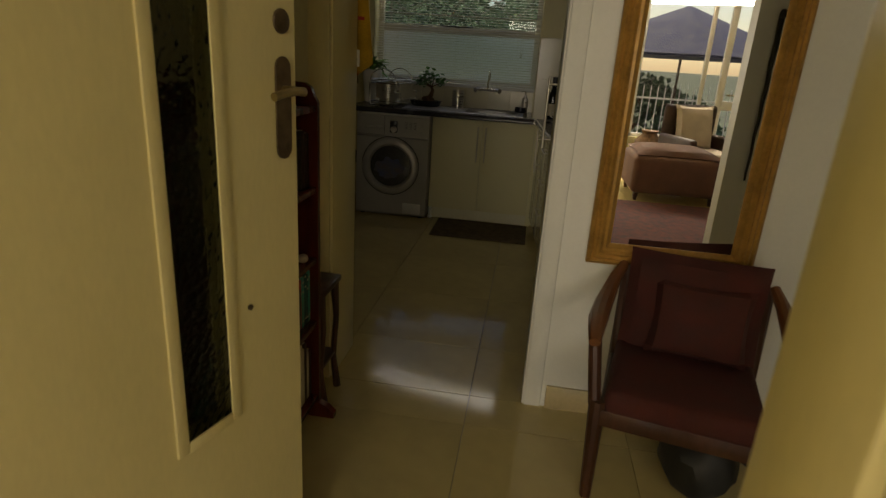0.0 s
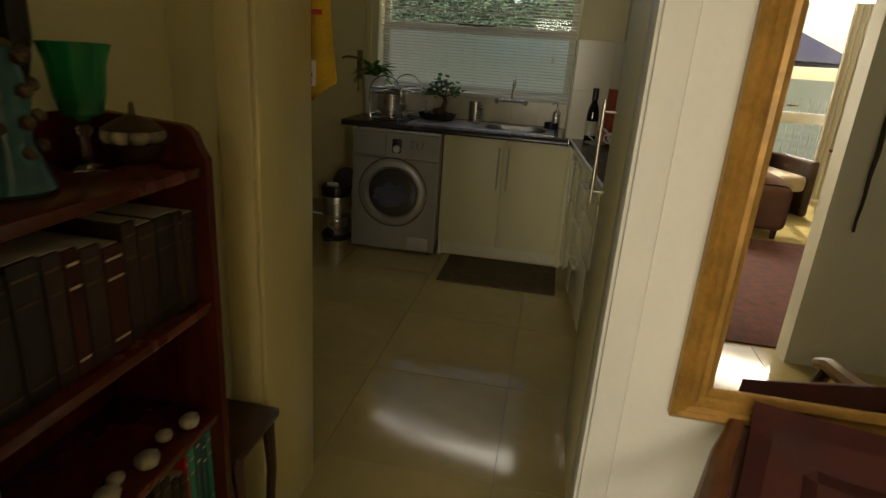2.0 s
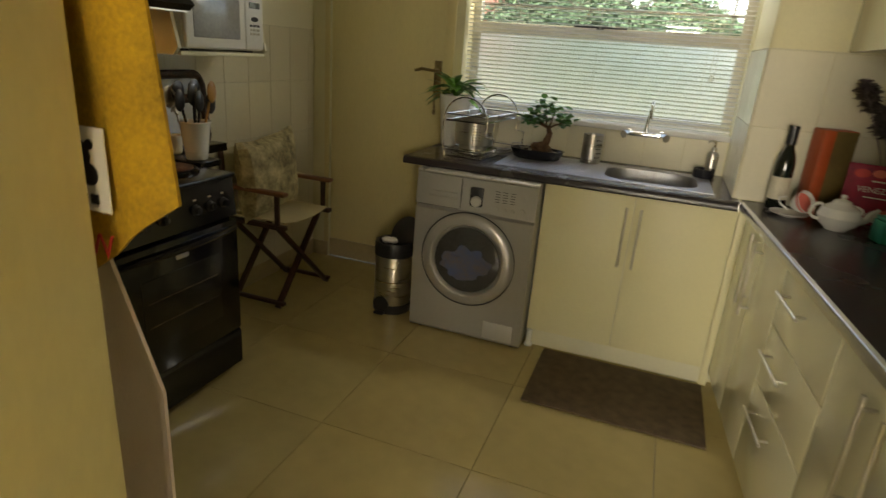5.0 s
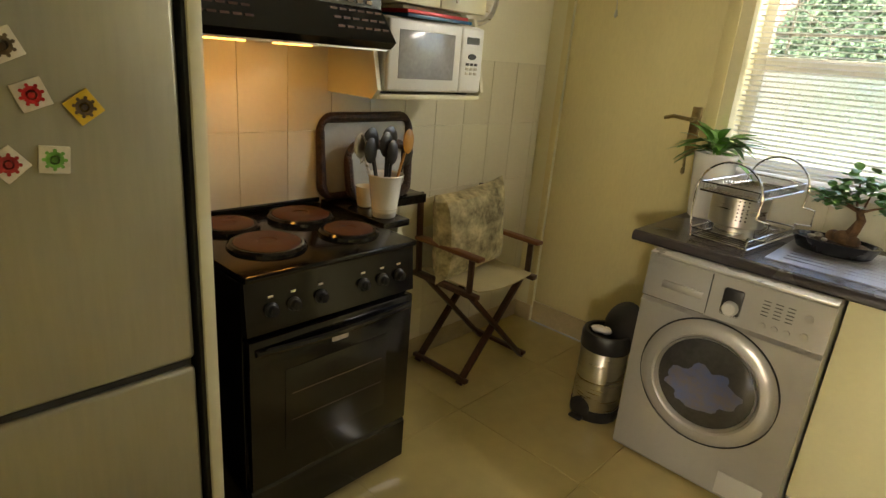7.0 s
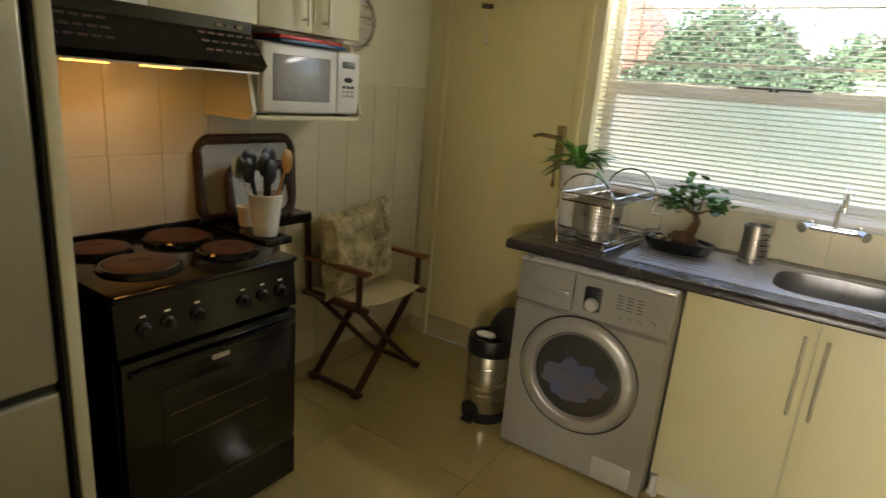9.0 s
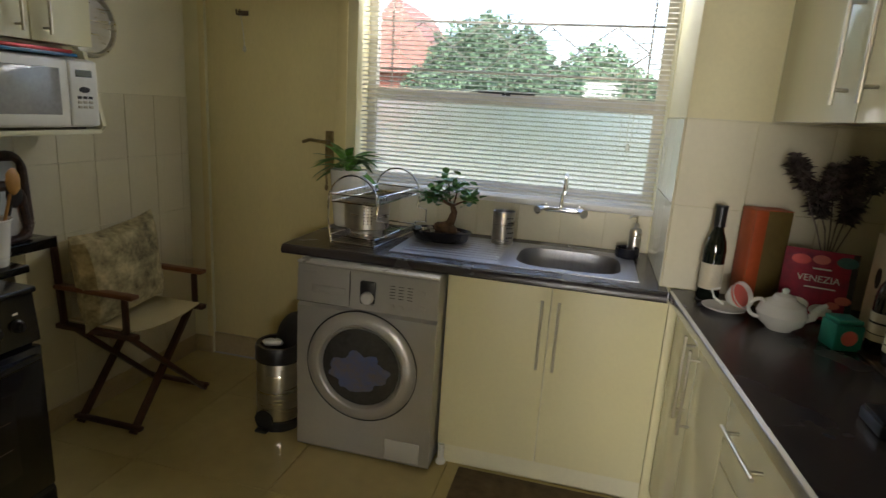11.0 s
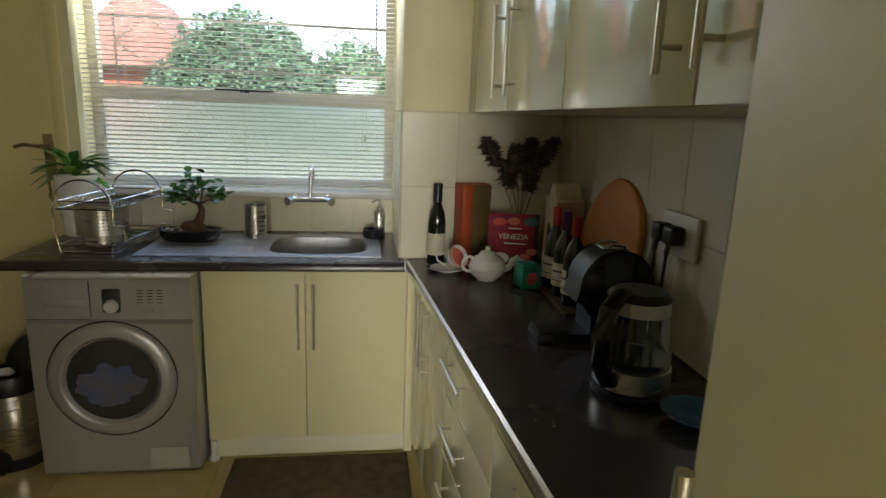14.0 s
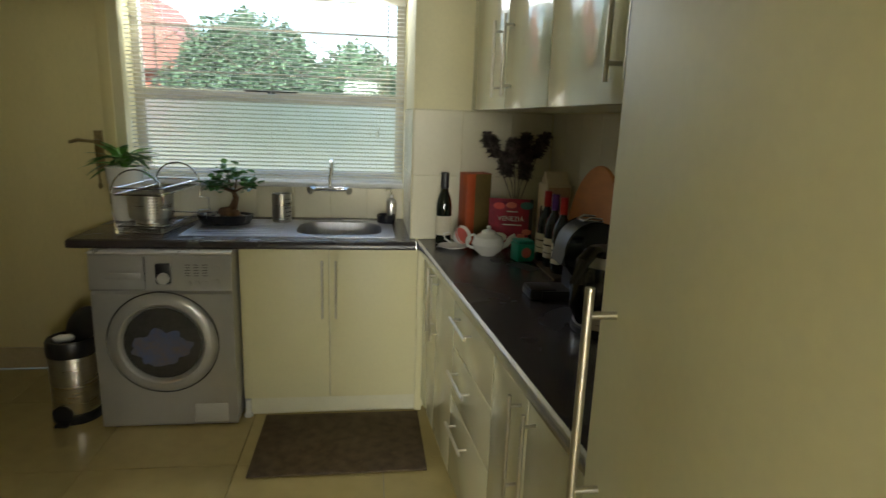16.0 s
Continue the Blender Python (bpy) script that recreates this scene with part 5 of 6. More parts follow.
cs_ = thing("teacup_and_saucer", "white and pink teacup tipped on its saucer", "teacup", (0.635, 4.635, CT + 0.0005))
bm = B()
lathe(bm, [(0.03, 0), (0.035, 0.004), (0.066, 0.013), (0.067, 0.016), (0.035, 0.008), (0, 0.007)], seg=28)
part("saucer", bm, CERAM, cs_)
bm = B()
lathe(bm, [(0.018, 0), (0.022, 0.003), (0.038, 0.03), (0.044, 0.055), (0.042, 0.055), (0.034, 0.03), (0.018, 0.008), (0, 0.007)], seg=24, m=pose(0.012, 0, 0.046, 62, 0, 40))
cup_ = part("cup", bm, CERAM, cs_)
bm = B()
tube(bm, [(-0.01, -0.025, 0.03), (-0.04, -0.03, 0.05), (-0.045, -0.01, 0.07), (-0.02, 0.0, 0.075)], 0.004, 6)
part("cup_handle", bm, CERAM, cup_)
bm = B()
lathe(bm, [(0.0402, 0), (0.0446, 0.012), (0.0446, 0.0125), (0.0402, 0.0005)], seg=24, m=pose(0.012, 0, 0.046, 62, 0, 40) @ Matrix.Translation((0, 0, 0.04)))
part("pink_band", bm, PINK, cup_)
tin = thing("tea_tin", "small teal tin with a pink round print", "tin", (0.90, 4.43, CT + 0.0005), 10)
bm = B()
box(bm, -0.038, 0.038, -0.038, 0.038, 0, 0.075, 0.004)
part("body", bm, TEAL, tin)
bm = B()
box(bm, -0.035, 0.035, -0.035, 0.035, 0.0755, 0.088, 0.004)
part("lid", bm, TEAL, tin)
bm = B()
lathe(bm, [(0.022, 0), (0.022, 0.0012), (0, 0.0012)], (0, -0.0382, 0.038), 20, RY)
part("print", bm, PINK, tin)
ct_ = thing("wine_carton", "cream carton with red lattice pattern and handle top", "carton", (1.05, 4.52, CT + 0.0005), 4)
bm = B()
box(bm, -0.055, 0.055, -0.05, 0.05, 0, 0.315, 0.002)
prism(bm, [(-0.035, 0.3155), (0.035, 0.3155), (0.005, 0.365), (-0.005, 0.365)], "x", -0.05, 0.05)
cbody = part("box", bm, CARTON, ct_)
bm = B()
for i in range(7):
    for j in range(10):
        x, z = -0.042 + 0.014 * i, 0.17 + 0.014 * j
        rod(bm, (x - 0.006, -0.0505, z - 0.006), (x + 0.006, -0.0505, z + 0.006), 0.0014, seg=4)
        rod(bm, (x + 0.006, -0.0505, z - 0.006), (x - 0.006, -0.0505, z + 0.006), 0.0014, seg=4)
part("lattice_print", bm, REDPAT, cbody)
bm = B()
lathe(bm, [(0.014, 0), (0.014, 0.001), (0, 0.001)], (-0.0552, 0, 0.19), 16, pose(0, 0, 0, 0, -90) @ Matrix.Diagonal((2.2, 1, 1, 1)))
part("oval_print", bm, INK, cbody)
rb = thing("round_board", "round orange-brown wooden serving board leaning on tiles", "board", (1.065, 4.27, CT + 0.001))
rb.matrix_basis = pose(1.068, 4.20, CT + 0.002, 0, 0, 0) @ pose(0, 0, 0, 0, 9, 0)
bm = B()
lathe(bm, [(0.205, 0), (0.210, 0.004), (0.210, 0.014), (0.205, 0.018), (0, 0.018)], (0.0, 0, 0.210), 64, pose(0, 0, 0, 0, -90))
part("disc", bm, BOARD, rb)
bm = B()
lathe(bm, [(0.222, 0), (0.222, 0.012), (0, 0.012)], (0.016, -0.015, 0.222), 64, pose(0, 0, 0, 0, -90))
part("backing_slate", bm, PLASTER, rb, "grey slate disc behind")
# capsule coffee machine
cm = thing("coffee_machine", "black capsule coffee machine with rounded body", "coffee machine", (0.95, 3.93, CT + 0.0005))
bm = B()
n_ = 14
prism(bm, [(-0.13 + 0.0, 0.0), (0.12, 0.0), (0.135, 0.02), (0.135, 0.16)] + [(0.035 + 0.10 * math.cos(math.pi * i / n_), 0.16 + 0.10 * math.sin(math.pi * i / n_)) for i in range(1, n_)] + [(-0.065, 0.16), (-0.075, 0.12), (-0.03, 0.10), (-0.03, 0.03), (-0.13, 0.03)], "y", -0.055, 0.055)
part("body", bm, BLACKP, cm)
for y in (-0.058, 0.058):
    bm = B()
    lathe(bm, [(0.100, -0.004), (0.103, 0.0), (0.095, 0.004), (0, 0.005)], (0.035, y, 0.16), 36, pose(0, 0, 0, 90 if y < 0 else -90))
    part("side_cover", bm, BLACK, cm, "glossy black round side")
bm = B()
box(bm, -0.17, -0.075, -0.05, 0.05, 0, 0.028, 0.006)
box(bm, -0.165, -0.08, -0.045, 0.045, 0.0285, 0.034, 0.002)
part("drip_tray", bm, BLACKP, cm)
bm = B()
tube(bm, [(0.0, -0.03, 0.258), (0.02, -0.03, 0.272), (0.06, -0.03, 0.268)], 0.004, 8)
tube(bm, [(0.0, 0.03, 0.258), (0.02, 0.03, 0.272), (0.06, 0.03, 0.268)], 0.004, 8)
box(bm, -0.005, 0.065, -0.034, 0.034, 0.2585, 0.264, 0.002)
part("lever", bm, CHROME, cm, "chrome lever on top")
# glass kettle
kt = thing("glass_kettle", "glass electric kettle with steel base and black handle", "kettle", (0.915, 3.61, CT + 0.0005), 35)
bm = B()
lathe(bm, [(0.086, 0), (0.088, 0.004), (0.088, 0.016), (0.080, 0.020)], seg=40)
part("power_base", bm, BLACKP, kt)
bm = B()
lathe(bm, [(0.080, 0.0205), (0.084, 0.024), (0.082, 0.068), (0.078, 0.070), (0, 0.070)], seg=40)
part("steel_base", bm, STEEL, kt, "brushed steel base ring")
bm = B()
lathe(bm, [(0.078, 0.0705), (0.079, 0.09), (0.066, 0.188), (0.064, 0.188), (0.076, 0.09), (0.075, 0.0715)], seg=40)
gl = part("jug", bm, CLEAR, kt, "clear glass jug")
gl.visible_shadow = False
bm = B()
lathe(bm, [(0.066, 0.1885), (0.067, 0.19), (0.066, 0.218), (0.062, 0.219)], seg=40)
part("collar", bm, STEEL, kt, "steel collar")
bm = B()
lathe(bm, [(0.068, 0.2195), (0.069, 0.224), (0.055, 0.236), (0, 0.240)], seg=40)
part("lid", bm, BLACKP, kt)
bm = B()
tube(bm, [(-0.05, 0, 0.232), (-0.085, 0, 0.236), (-0.125, 0, 0.215), (-0.142, 0, 0.16), (-0.135, 0, 0.10), (-0.105, 0, 0.055), (-0.08, 0, 0.045)], lambda u: 0.015 + 0.006 * math.sin(math.pi * u), 12)
part("handle", bm, BLACK, kt, "curved black handle")
bm = B()
lathe(bm, [(0.071, 0.0715), (0.0735, 0.085), (0.0735, 0.088), (0, 0.088)], seg=36)
part("water", bm, CLEAR, kt)
bb = thing("blue_dish", "small blue glazed dish on the worktop", "dish", (0.985, 3.46, CT + 0.0005))
bm = B()
lathe(bm, [(0.035, 0), (0.04, 0.004), (0.068, 0.022), (0.07, 0.026), (0.066, 0.026), (0.038, 0.009), (0, 0.008)], seg=28)
part("bowl", bm, BLUEC, bb)
# socket, plugs and cables
so = thing("wall_socket", "white double wall socket with two black plugs", "socket", (XR - 0.008, 3.83, 1.20))
bm = B()
box(bm, -0.012, 0, -0.085, 0.085, -0.055, 0.055, 0.004)
part("plate", bm, WHITE, so)
for y in (-0.02, 0.04):
    bm = B()
    box(bm, -0.055, -0.0125, y - 0.024, y + 0.024, -0.022, 0.026, 0.010, 3)
    tube(bm, [(-0.045, y, -0.02), (-0.048, y, -0.05)], 0.007, 8)
    part("plug", bm, BLACKP, so)
for y, x1, y1 in ((-0.02, -0.16, -0.16), (0.04, -0.06, 0.06)):
    bm = B()
    tube(bm, [(-0.048, y, -0.05), (-0.05, y, -0.13), (-0.035, y - 0.01, -0.24), (-0.04, y - 0.01, -0.295), (x1, y + y1 * 0.5, -0.306)], 0.0045, 8)
    part("cable", bm, BLACKP, so)

# ---- floor things in the kitchen ----
mt = thing("kitchen_mat", "brown fibre mat on the floor before the sink", "mat", (0.135, 4.535, 0.002))
bm = B()
box(bm, -0.365, 0.375, -0.25, 0.25, 0, 0.009, 0.003)
part("mat", bm, MATF, mt)
pb_ = thing("pedal_bin", "steel pedal bin with black lid and liner", "bin", (-1.115, 4.86, 0))
bm = B()
lathe(bm, [(0.098, 0.03), (0.100, 0.035), (0.100, 0.335), (0.098, 0.34)], seg=36)
part("body", bm, STEEL, pb_, "brushed steel drum")
bm = B()
lathe(bm, [(0.104, 0), (0.106, 0.004), (0.106, 0.045), (0.101, 0.05)], seg=36)
base_ = part("base", bm, BLACKP, pb_)
bm = B()
lathe(bm, [(0.104, 0.325), (0.106, 0.33), (0.106, 0.385), (0.100, 0.40), (0.085, 0.40), (0.085, 0.35), (0, 0.35)], seg=36)
part("rim", bm, BLACKP, pb_)
bm = B()
lathe(bm, [(0.102, 0), (0.103, 0.01), (0.07, 0.03), (0, 0.035)], (0.035, 0.065, 0.42), 30, pose(0, 0, 0, 62, 0, -25))
part("lid", bm, BLACKP, pb_, "black lid tilted open")
bm = B()
pillow(bm, 0.09, 0.06, 0.03, pose(-0.02, -0.02, 0.40, 60, 0, 20))
part("liner", bm, WHITE, pb_, "white paper in the bin")
bm = B()
lathe(bm, [(0.045, 0), (0.045, 0.01), (0, 0.012)], (-0.02, -0.095, 0.055), 20, RY)
box(bm, -0.05, 0.01, -0.135, -0.095, 0.004, 0.018, 0.006)
part("pedal", bm, BLACKP, pb_)

dc = thing("folding_chair", "folding director chair with dark wood frame and cream canvas", "chair", (-1.79, 4.73, 0))
# the chair faces the room; local x forward, y across
def dbar(name, a, b_, w=0.022, material=DKWOOD):
    bm = B()
    a, b_ = Vector(a), Vector(b_)
    g = B()
    box(g, -w / 2, w / 2, -w * 0.32, w * 0.32, 0, (b_ - a).length, 0.003)
    merge(bm, g, Matrix.Translation(a) @ (b_ - a).to_track_quat("Z", "Y").to_matrix().to_4x4())
    return part(name, bm, material, dc)
for x in (0.15, -0.13):
    dbar("leg", (x, -0.20, 0.005), (x, 0.20, 0.46), 0.032)
    dbar("leg", (x + 0.012, 0.27, 0.005), (x + 0.012, -0.20, 0.46), 0.032)
dbar("foot_rail", (-0.16, -0.19, 0.03), (0.19, -0.19, 0.03), 0.028)
dbar("foot_rail", (-0.16, 0.26, 0.03), (0.19, 0.26, 0.03), 0.028)
for y in (-0.215, 0.215):
    dbar("seat_rail", (-0.18, y, 0.47), (0.22, y, 0.47), 0.036)
    dbar("arm_post", (0.17, y, 0.48), (0.17, y, 0.635), 0.026)
    dbar("back_post", (-0.15, y, 0.48), (-0.17, y, 0.86), 0.028)
    bm = B()
    box(bm, -0.17, 0.225, y - 0.024, y + 0.024, 0.636, 0.656, 0.007, 3)
    part("armrest", bm, ARMWOOD, dc, "reddish brown armrest")
bm = B()
ys = [(-0.2 + 0.4 * i / 10) for i in range(11)]
prism(bm, [(y, 0.495 - 0.022 * (1 - (y / 0.2) ** 2)) for y in ys] + [(y, 0.489 - 0.022 * (1 - (y / 0.2) ** 2)) for y in ys[::-1]], "x", -0.15, 0.205)
part("canvas_seat", bm, CANVAS, dc, "cream canvas seat")
bm = B()
prism(bm, [(-0.165 + 0.012 * 0, -0.21), (-0.185, 0.0), (-0.165, 0.21), (-0.16, 0.21), (-0.18, 0.0), (-0.16, -0.21)], "z", 0.69, 0.83)
part("canvas_back", bm, CANVAS, dc, "cream canvas back")
cu = thing("printed_cushion", "cream cushion with dark printed pattern on the folding chair", "cushion", (-1.80, 4.69, 0.70))
bm = B()
pillow(bm, 0.46, 0.43, 0.17, pose(0, 0, 0, 0, 0, 0) @ pose(0.0, 0, 0, 0, -16, 90) @ pose(0, 0, 0, 0, 10, 0), 14, 0.12)
part("cover", bm, CUSHF, cu)

# ---- things on the cooker ----
ut = thing("utensil_pot", "white pot full of kitchen utensils on the cooker corner", "utensil pot", (-1.64, 4.045, 0.8785))
ut.matrix_basis = pose(-1.66, 4.035, 0.888)
sheet = thing("side_shelf", "narrow dark ledge between cooker and wall", "shelf", (-1.75, 4.04, 0))
bm = B()
box(bm, -0.22, 0.16, -0.063, 0.06, 0.86, 0.8865, 0.004)
part("ledge", bm, BLACK, sheet)
bm = B()
box(bm, -0.22, 0.13, 0.03, 0.055, 0.0, 0.859)
part("support", bm, CARC, sheet)
bm = B()
lathe(bm, [(0.040, 0), (0.043, 0.004), (0.046, 0.03), (0.048, 0.033), (0.047, 0.037), (0.060, 0.145), (0.066, 0.152), (0.064, 0.156), (0.058, 0.150), (0.045, 0.02), (0, 0.02)], seg=32)
part("pot", bm, CERAM, ut, "white flared pot with ribs")
for dx, dy, l, hw_, m_ in ((-0.03, -0.05, 0.25, 0.030, STEEL), (-0.02, -0.03, 0.27, 0.034, BLACKP), (0.01, -0.01, 0.26, 0.030, BLACKP), (-0.01, 0.015, 0.275, 0.036, BLACKP), (0.0, -0.045, 0.24, 0.028, BLACKP), (0.02, 0.0, 0.235, 0.026, BLACKP), (0.02, 0.045, 0.27, 0.026, COOKW), (0.0, 0.06, 0.22, 0.030, BLACKP)):
    bm = B()
    tip = Vector((dx * 1.5, dy * 1.6, l))
    rod(bm, (dx * 0.3, dy * 0.3, 0.025), tip * 0.85, 0.005, seg=8)
    g = B()
    bmesh.ops.create_icosphere(g, subdivisions=2, radius=1)
    merge(bm, g, Matrix.Translation(tip) @ Matrix.Diagonal((0.008, hw_, 0.045, 1)))
    part("utensil", bm, m_, ut, {STEEL: "steel ladle", BLACKP: "black plastic spatula", COOKW: "wooden spoon"}[m_])
for k in range(6):
    bm = B()
    a = math.pi * k / 6
    tube(bm, [(-0.035 + 0.028 * math.sin(math.pi * i / 10) * math.cos(a), -0.085 + 0.028 * math.sin(math.pi * i / 10) * math.sin(a), 0.19 + 0.10 * i / 10) for i in range(11)], 0.0012, 5)
    part("whisk_wire", bm, STEEL, ut)
def leaning_tray(name, label, y, x, w, h, lean, material):
    t = thing(name, label, "tray", (x, y, 0.888))
    t.matrix_basis = pose(x, y, 0.9, 0, -lean, 0)
    bm = B()
    pts = []
    for cy_, cz_, a0 in ((w / 2 - 0.05, h - 0.05, 0), (-w / 2 + 0.05, h - 0.05, 90), (-w / 2 + 0.05, 0.05, 180), (w / 2 - 0.05, 0.05, 270)):
        pts += [(0, cy_ + 0.05 * math.cos(radians(a0 + 15 * i)), cz_ + 0.05 * math.sin(radians(a0 + 15 * i))) for i in range(7)]
    tube(bm, pts, lambda u: 0.017 + 0.003 * math.sin(150 * u), 10, True)
    part("wicker_rim", bm, material, t, "dark woven rim")
    bm = B()
    box(bm, -0.012, -0.008, -w / 2 + 0.01, w / 2 - 0.01, 0.01, h - 0.01)
    part("base", bm, TRAYG, t, "pale tray base")
leaning_tray("wicker_tray", "large pale tray with dark wicker rim leaning on tiles", 4.19, -1.945, 0.45, 0.30, 4, WICK)
leaning_tray("small_wicker_tray", "small pale tray with dark wicker rim, leaning", 4.20, -1.875, 0.30, 0.20, 9, WICK)
lg = thing("tray_ledge", "low tiled ledge that carries the trays", "ledge", (-1.90, 4.20, 0))
bm = B()
box(bm, -0.078, 0.05, -0.095, 0.24, 0.845, 0.884, 0.004)
part("ledge", bm, BLACK, lg)
wc = thing("small_cup", "small cream cup behind the utensil pot", "cup", (-1.80, 4.06, 0.8875))
bm = B()
lathe(bm, [(0.022, 0), (0.028, 0.005), (0.036, 0.06), (0.039, 0.08), (0.036, 0.08), (0.03, 0.01), (0, 0.01)], seg=24)
part("cup", bm, CREAMC, wc)

# magazines on the microwave, clock
for i, (c, n_, dx) in enumerate(((BLUEC, "blue", 0.01), (REDC, "red", 0.0), (PLASTER, "brown", -0.02))):
    mg = thing("magazine", "%s covered magazine lying on the microwave" % n_, "magazine", (-1.83 + dx, 4.27 + dx, 1.569 + 0.0128 * i), 3 * i)
    bm = B()
    box(bm, -0.12, 0.148, -0.17, 0.155, 0.0, 0.012, 0.002)
    part("cover", bm, c, mg)
    bm = B()
    box(bm, -0.122, -0.1205, -0.165, 0.15, 0.002, 0.010)
    part("page_block", bm, PAGE, mg)
ck = thing("wall_clock", "round steel wall clock on the white wall", "clock", (XL + 0.001, 4.79, 1.725))
RXM = pose(0, 0, 0, 0, 90)
bm = B()
lathe(bm, [(0.13, 0), (0.135, 0.01), (0.130, 0.028), (0.118, 0.030), (0.112, 0.016)], seg=48, m=RXM)
part("bezel", bm, STEEL, ck, "brushed steel bezel")
bm = B()
lathe(bm, [(0.112, 0.002), (0.112, 0.012), (0, 0.012)], seg=40, m=RXM)
part("dial", bm, PLASTER, ck, "pale grey dial")
for a, l in ((60, 0.055), (200, 0.085)):
    bm = B()
    rod(bm, (0.014, 0, 0), (0.014, l * math.sin(radians(a)), l * math.cos(radians(a))), 0.002, seg=6)
    part("clock_hand", bm, INK, ck)
for k in range(12):
    bm = B()
    a = radians(30 * k)
    rod(bm, (0.0125, 0.088 * math.sin(a), 0.088 * math.cos(a)), (0.0125, 0.102 * math.sin(a), 0.102 * math.cos(a)), 0.002, seg=6)
    part("hour_mark", bm, INK, ck)
# tile magnets on the fridge
for y, z, a, c1, c2, n_ in ((2.958, 1.327, 20, LABEL, REDC, "red flower"), (3.041, 1.305, 35, YELLOWT, BRONZE, "yellow wheel"), (2.981, 1.207, -6, LABEL, LEAF, "green rosette"), (2.908, 1.203, 40, LABEL, INKR, "red diamond"), (2.925, 1.41, 25, LABEL, BRONZE, "brown flower")):
    mg = thing("tile_magnet", "small ceramic tile magnet with %s pattern" % n_, "magnet", (-1.70 + 0.2825, y + 0.004, z), group="magnets on the fridge")
    mg.matrix_basis = pose(-1.70 + 0.2825, y + 0.004, z) @ pose(0, 0, 0, a, 0, 0)
    bm = B()
    box(bm, 0, 0.006, -0.026, 0.026, -0.026, 0.026, 0.0012)
    t_ = part("tile", bm, c1, mg)
    bm = B()
    lathe(bm, [(0.016, 0), (0.016, 0.0008), (0.009, 0.0008), (0.009, 0)], (0.006, 0, 0), 16, RXM)
    for k in range(8):
        b2 = radians(45 * k)
        lathe(bm, [(0.0035, 0), (0.0035, 0.0009), (0, 0.0009)], (0.006, 0.018 * math.cos(b2), 0.018 * math.sin(b2)), 8, RXM)
    part("pattern", bm, c2, t_)
    bm = B()
    lathe(bm, [(0.006, 0), (0.006, 0.001), (0, 0.001)], (0.006, 0, 0), 12, RXM)
    part("pattern_centre", bm, c2, t_)

# cloths on hooks by the doorway
rail = thing("hook_rail", "wooden hook rail on the wall by the doorway", "hook rail", (-0.475, YD + 0.001, 1.80))
bm = B()
box(bm, -0.2, 0.2, 0, 0.018, -0.03, 0.03, 0.004)
part("board", bm, DKWOOD, rail)
for x in (-0.12, 0.17):
    bm = B()
    tube(bm, [(x, 0.018, 0.0), (x, 0.05, -0.01), (x, 0.06, 0.015)], 0.005, 8)
    part("hook", bm, BRONZE, rail)
def cloth(name, label, x0, x1, y, z0, z1, depth, point, material, seed):
    c = thing(name, label, "cloth", (0, 0, 0))
    bm = B()
    nx, nz = 18, 20
    top = (x0 + x1) / 2
    vs = {}
    for s in (0, 1):
        for i in range(nx + 1):
            for j in range(nz + 1):
                u, v = i / nx, j / nz
                g_ = 0.25 + 0.75 * min(1, v * 2.2) ** 0.7
                x = top + (u - 0.5) * (x1 - x0) * g_
                z = z1 - v * (z1 - z0 - point * (1 - abs(2 * u - 1)) * -1 * 0) - point * v * (1 - abs(2 * u - 1.4))
                yy = y + depth * (0.5 + 0.5 * math.sin(u * 15 + seed)) * g_ + 0.065 * max(0, min(1, (v - 0.40) * 5)) + 0.006 * noise.noise((u * 4, v * 3, seed)) + 0.004 * s
                vs[s, i, j] = bm.verts.new((x, yy, z))
    for s in (0, 1):
        for i in range(nx):
            for j in range(nz):
                bm.faces.new((vs[s, i, j], vs[s, i + 1, j], vs[s, i + 1, j + 1], vs[s, i, j + 1]))
    for i in range(nx):
        bm.faces.new((vs[0, i, nz], vs[0, i + 1, nz], vs[1, i + 1, nz], vs[1, i, nz]))
    for j in range(nz):
        for i in (0, nx):
            bm.faces.new((vs[0, i, j], vs[0, i, j + 1], vs[1, i, j + 1], vs[1, i, j]))
    bmesh.ops.recalc_face_normals(bm, faces=bm.faces[:])
    part("cloth", bm, material, c)
    return c
cloth("white_towel", "pale towel hanging on a hook beside the doorway", -0.62, -0.300, YD + 0.022, 0.55, 1.78, 0.018, 0.0, TOWEL, 1.0)
ap = thing("yellow_apron", "yellow printed cotton apron hanging on a hook", "apron", (-0.306, YD + 0.034, 1.17))
bm = B()
vs = {}
for s_ in (0, 1):
    for i in range(17):
        for j in range(21):
            u, v = i / 16, j / 20
            wide = 0.205 * (1 - 0.5 * v)
            z = 0.60 * v + (1 - v) * 0.075 * abs(2 * u - 0.7)
            vs[s_, i, j] = bm.verts.new(((u - 0.5) * wide, 0.007 * math.sin(u * 13 + v * 1.5) * (1 - 0.5 * v) - 0.012 * v + 0.003 * s_, z))
for s_ in (0, 1):
    for i in range(16):
        for j in range(20):
            bm.faces.new((vs[s_, i, j], vs[s_, i + 1, j], vs[s_, i + 1, j + 1], vs[s_, i, j + 1]))
for j in range(20):
    for i in (0, 16):
        bm.faces.new((vs[0, i, j], vs[0, i, j + 1], vs[1, i, j + 1], vs[1, i, j]))
for i in range(16):
    for j in (0, 20):
        bm.faces.new((vs[0, i, j], vs[0, i + 1, j], vs[1, i + 1, j], vs[1, i, j]))
bmesh.ops.recalc_face_normals(bm, faces=bm.faces[:])
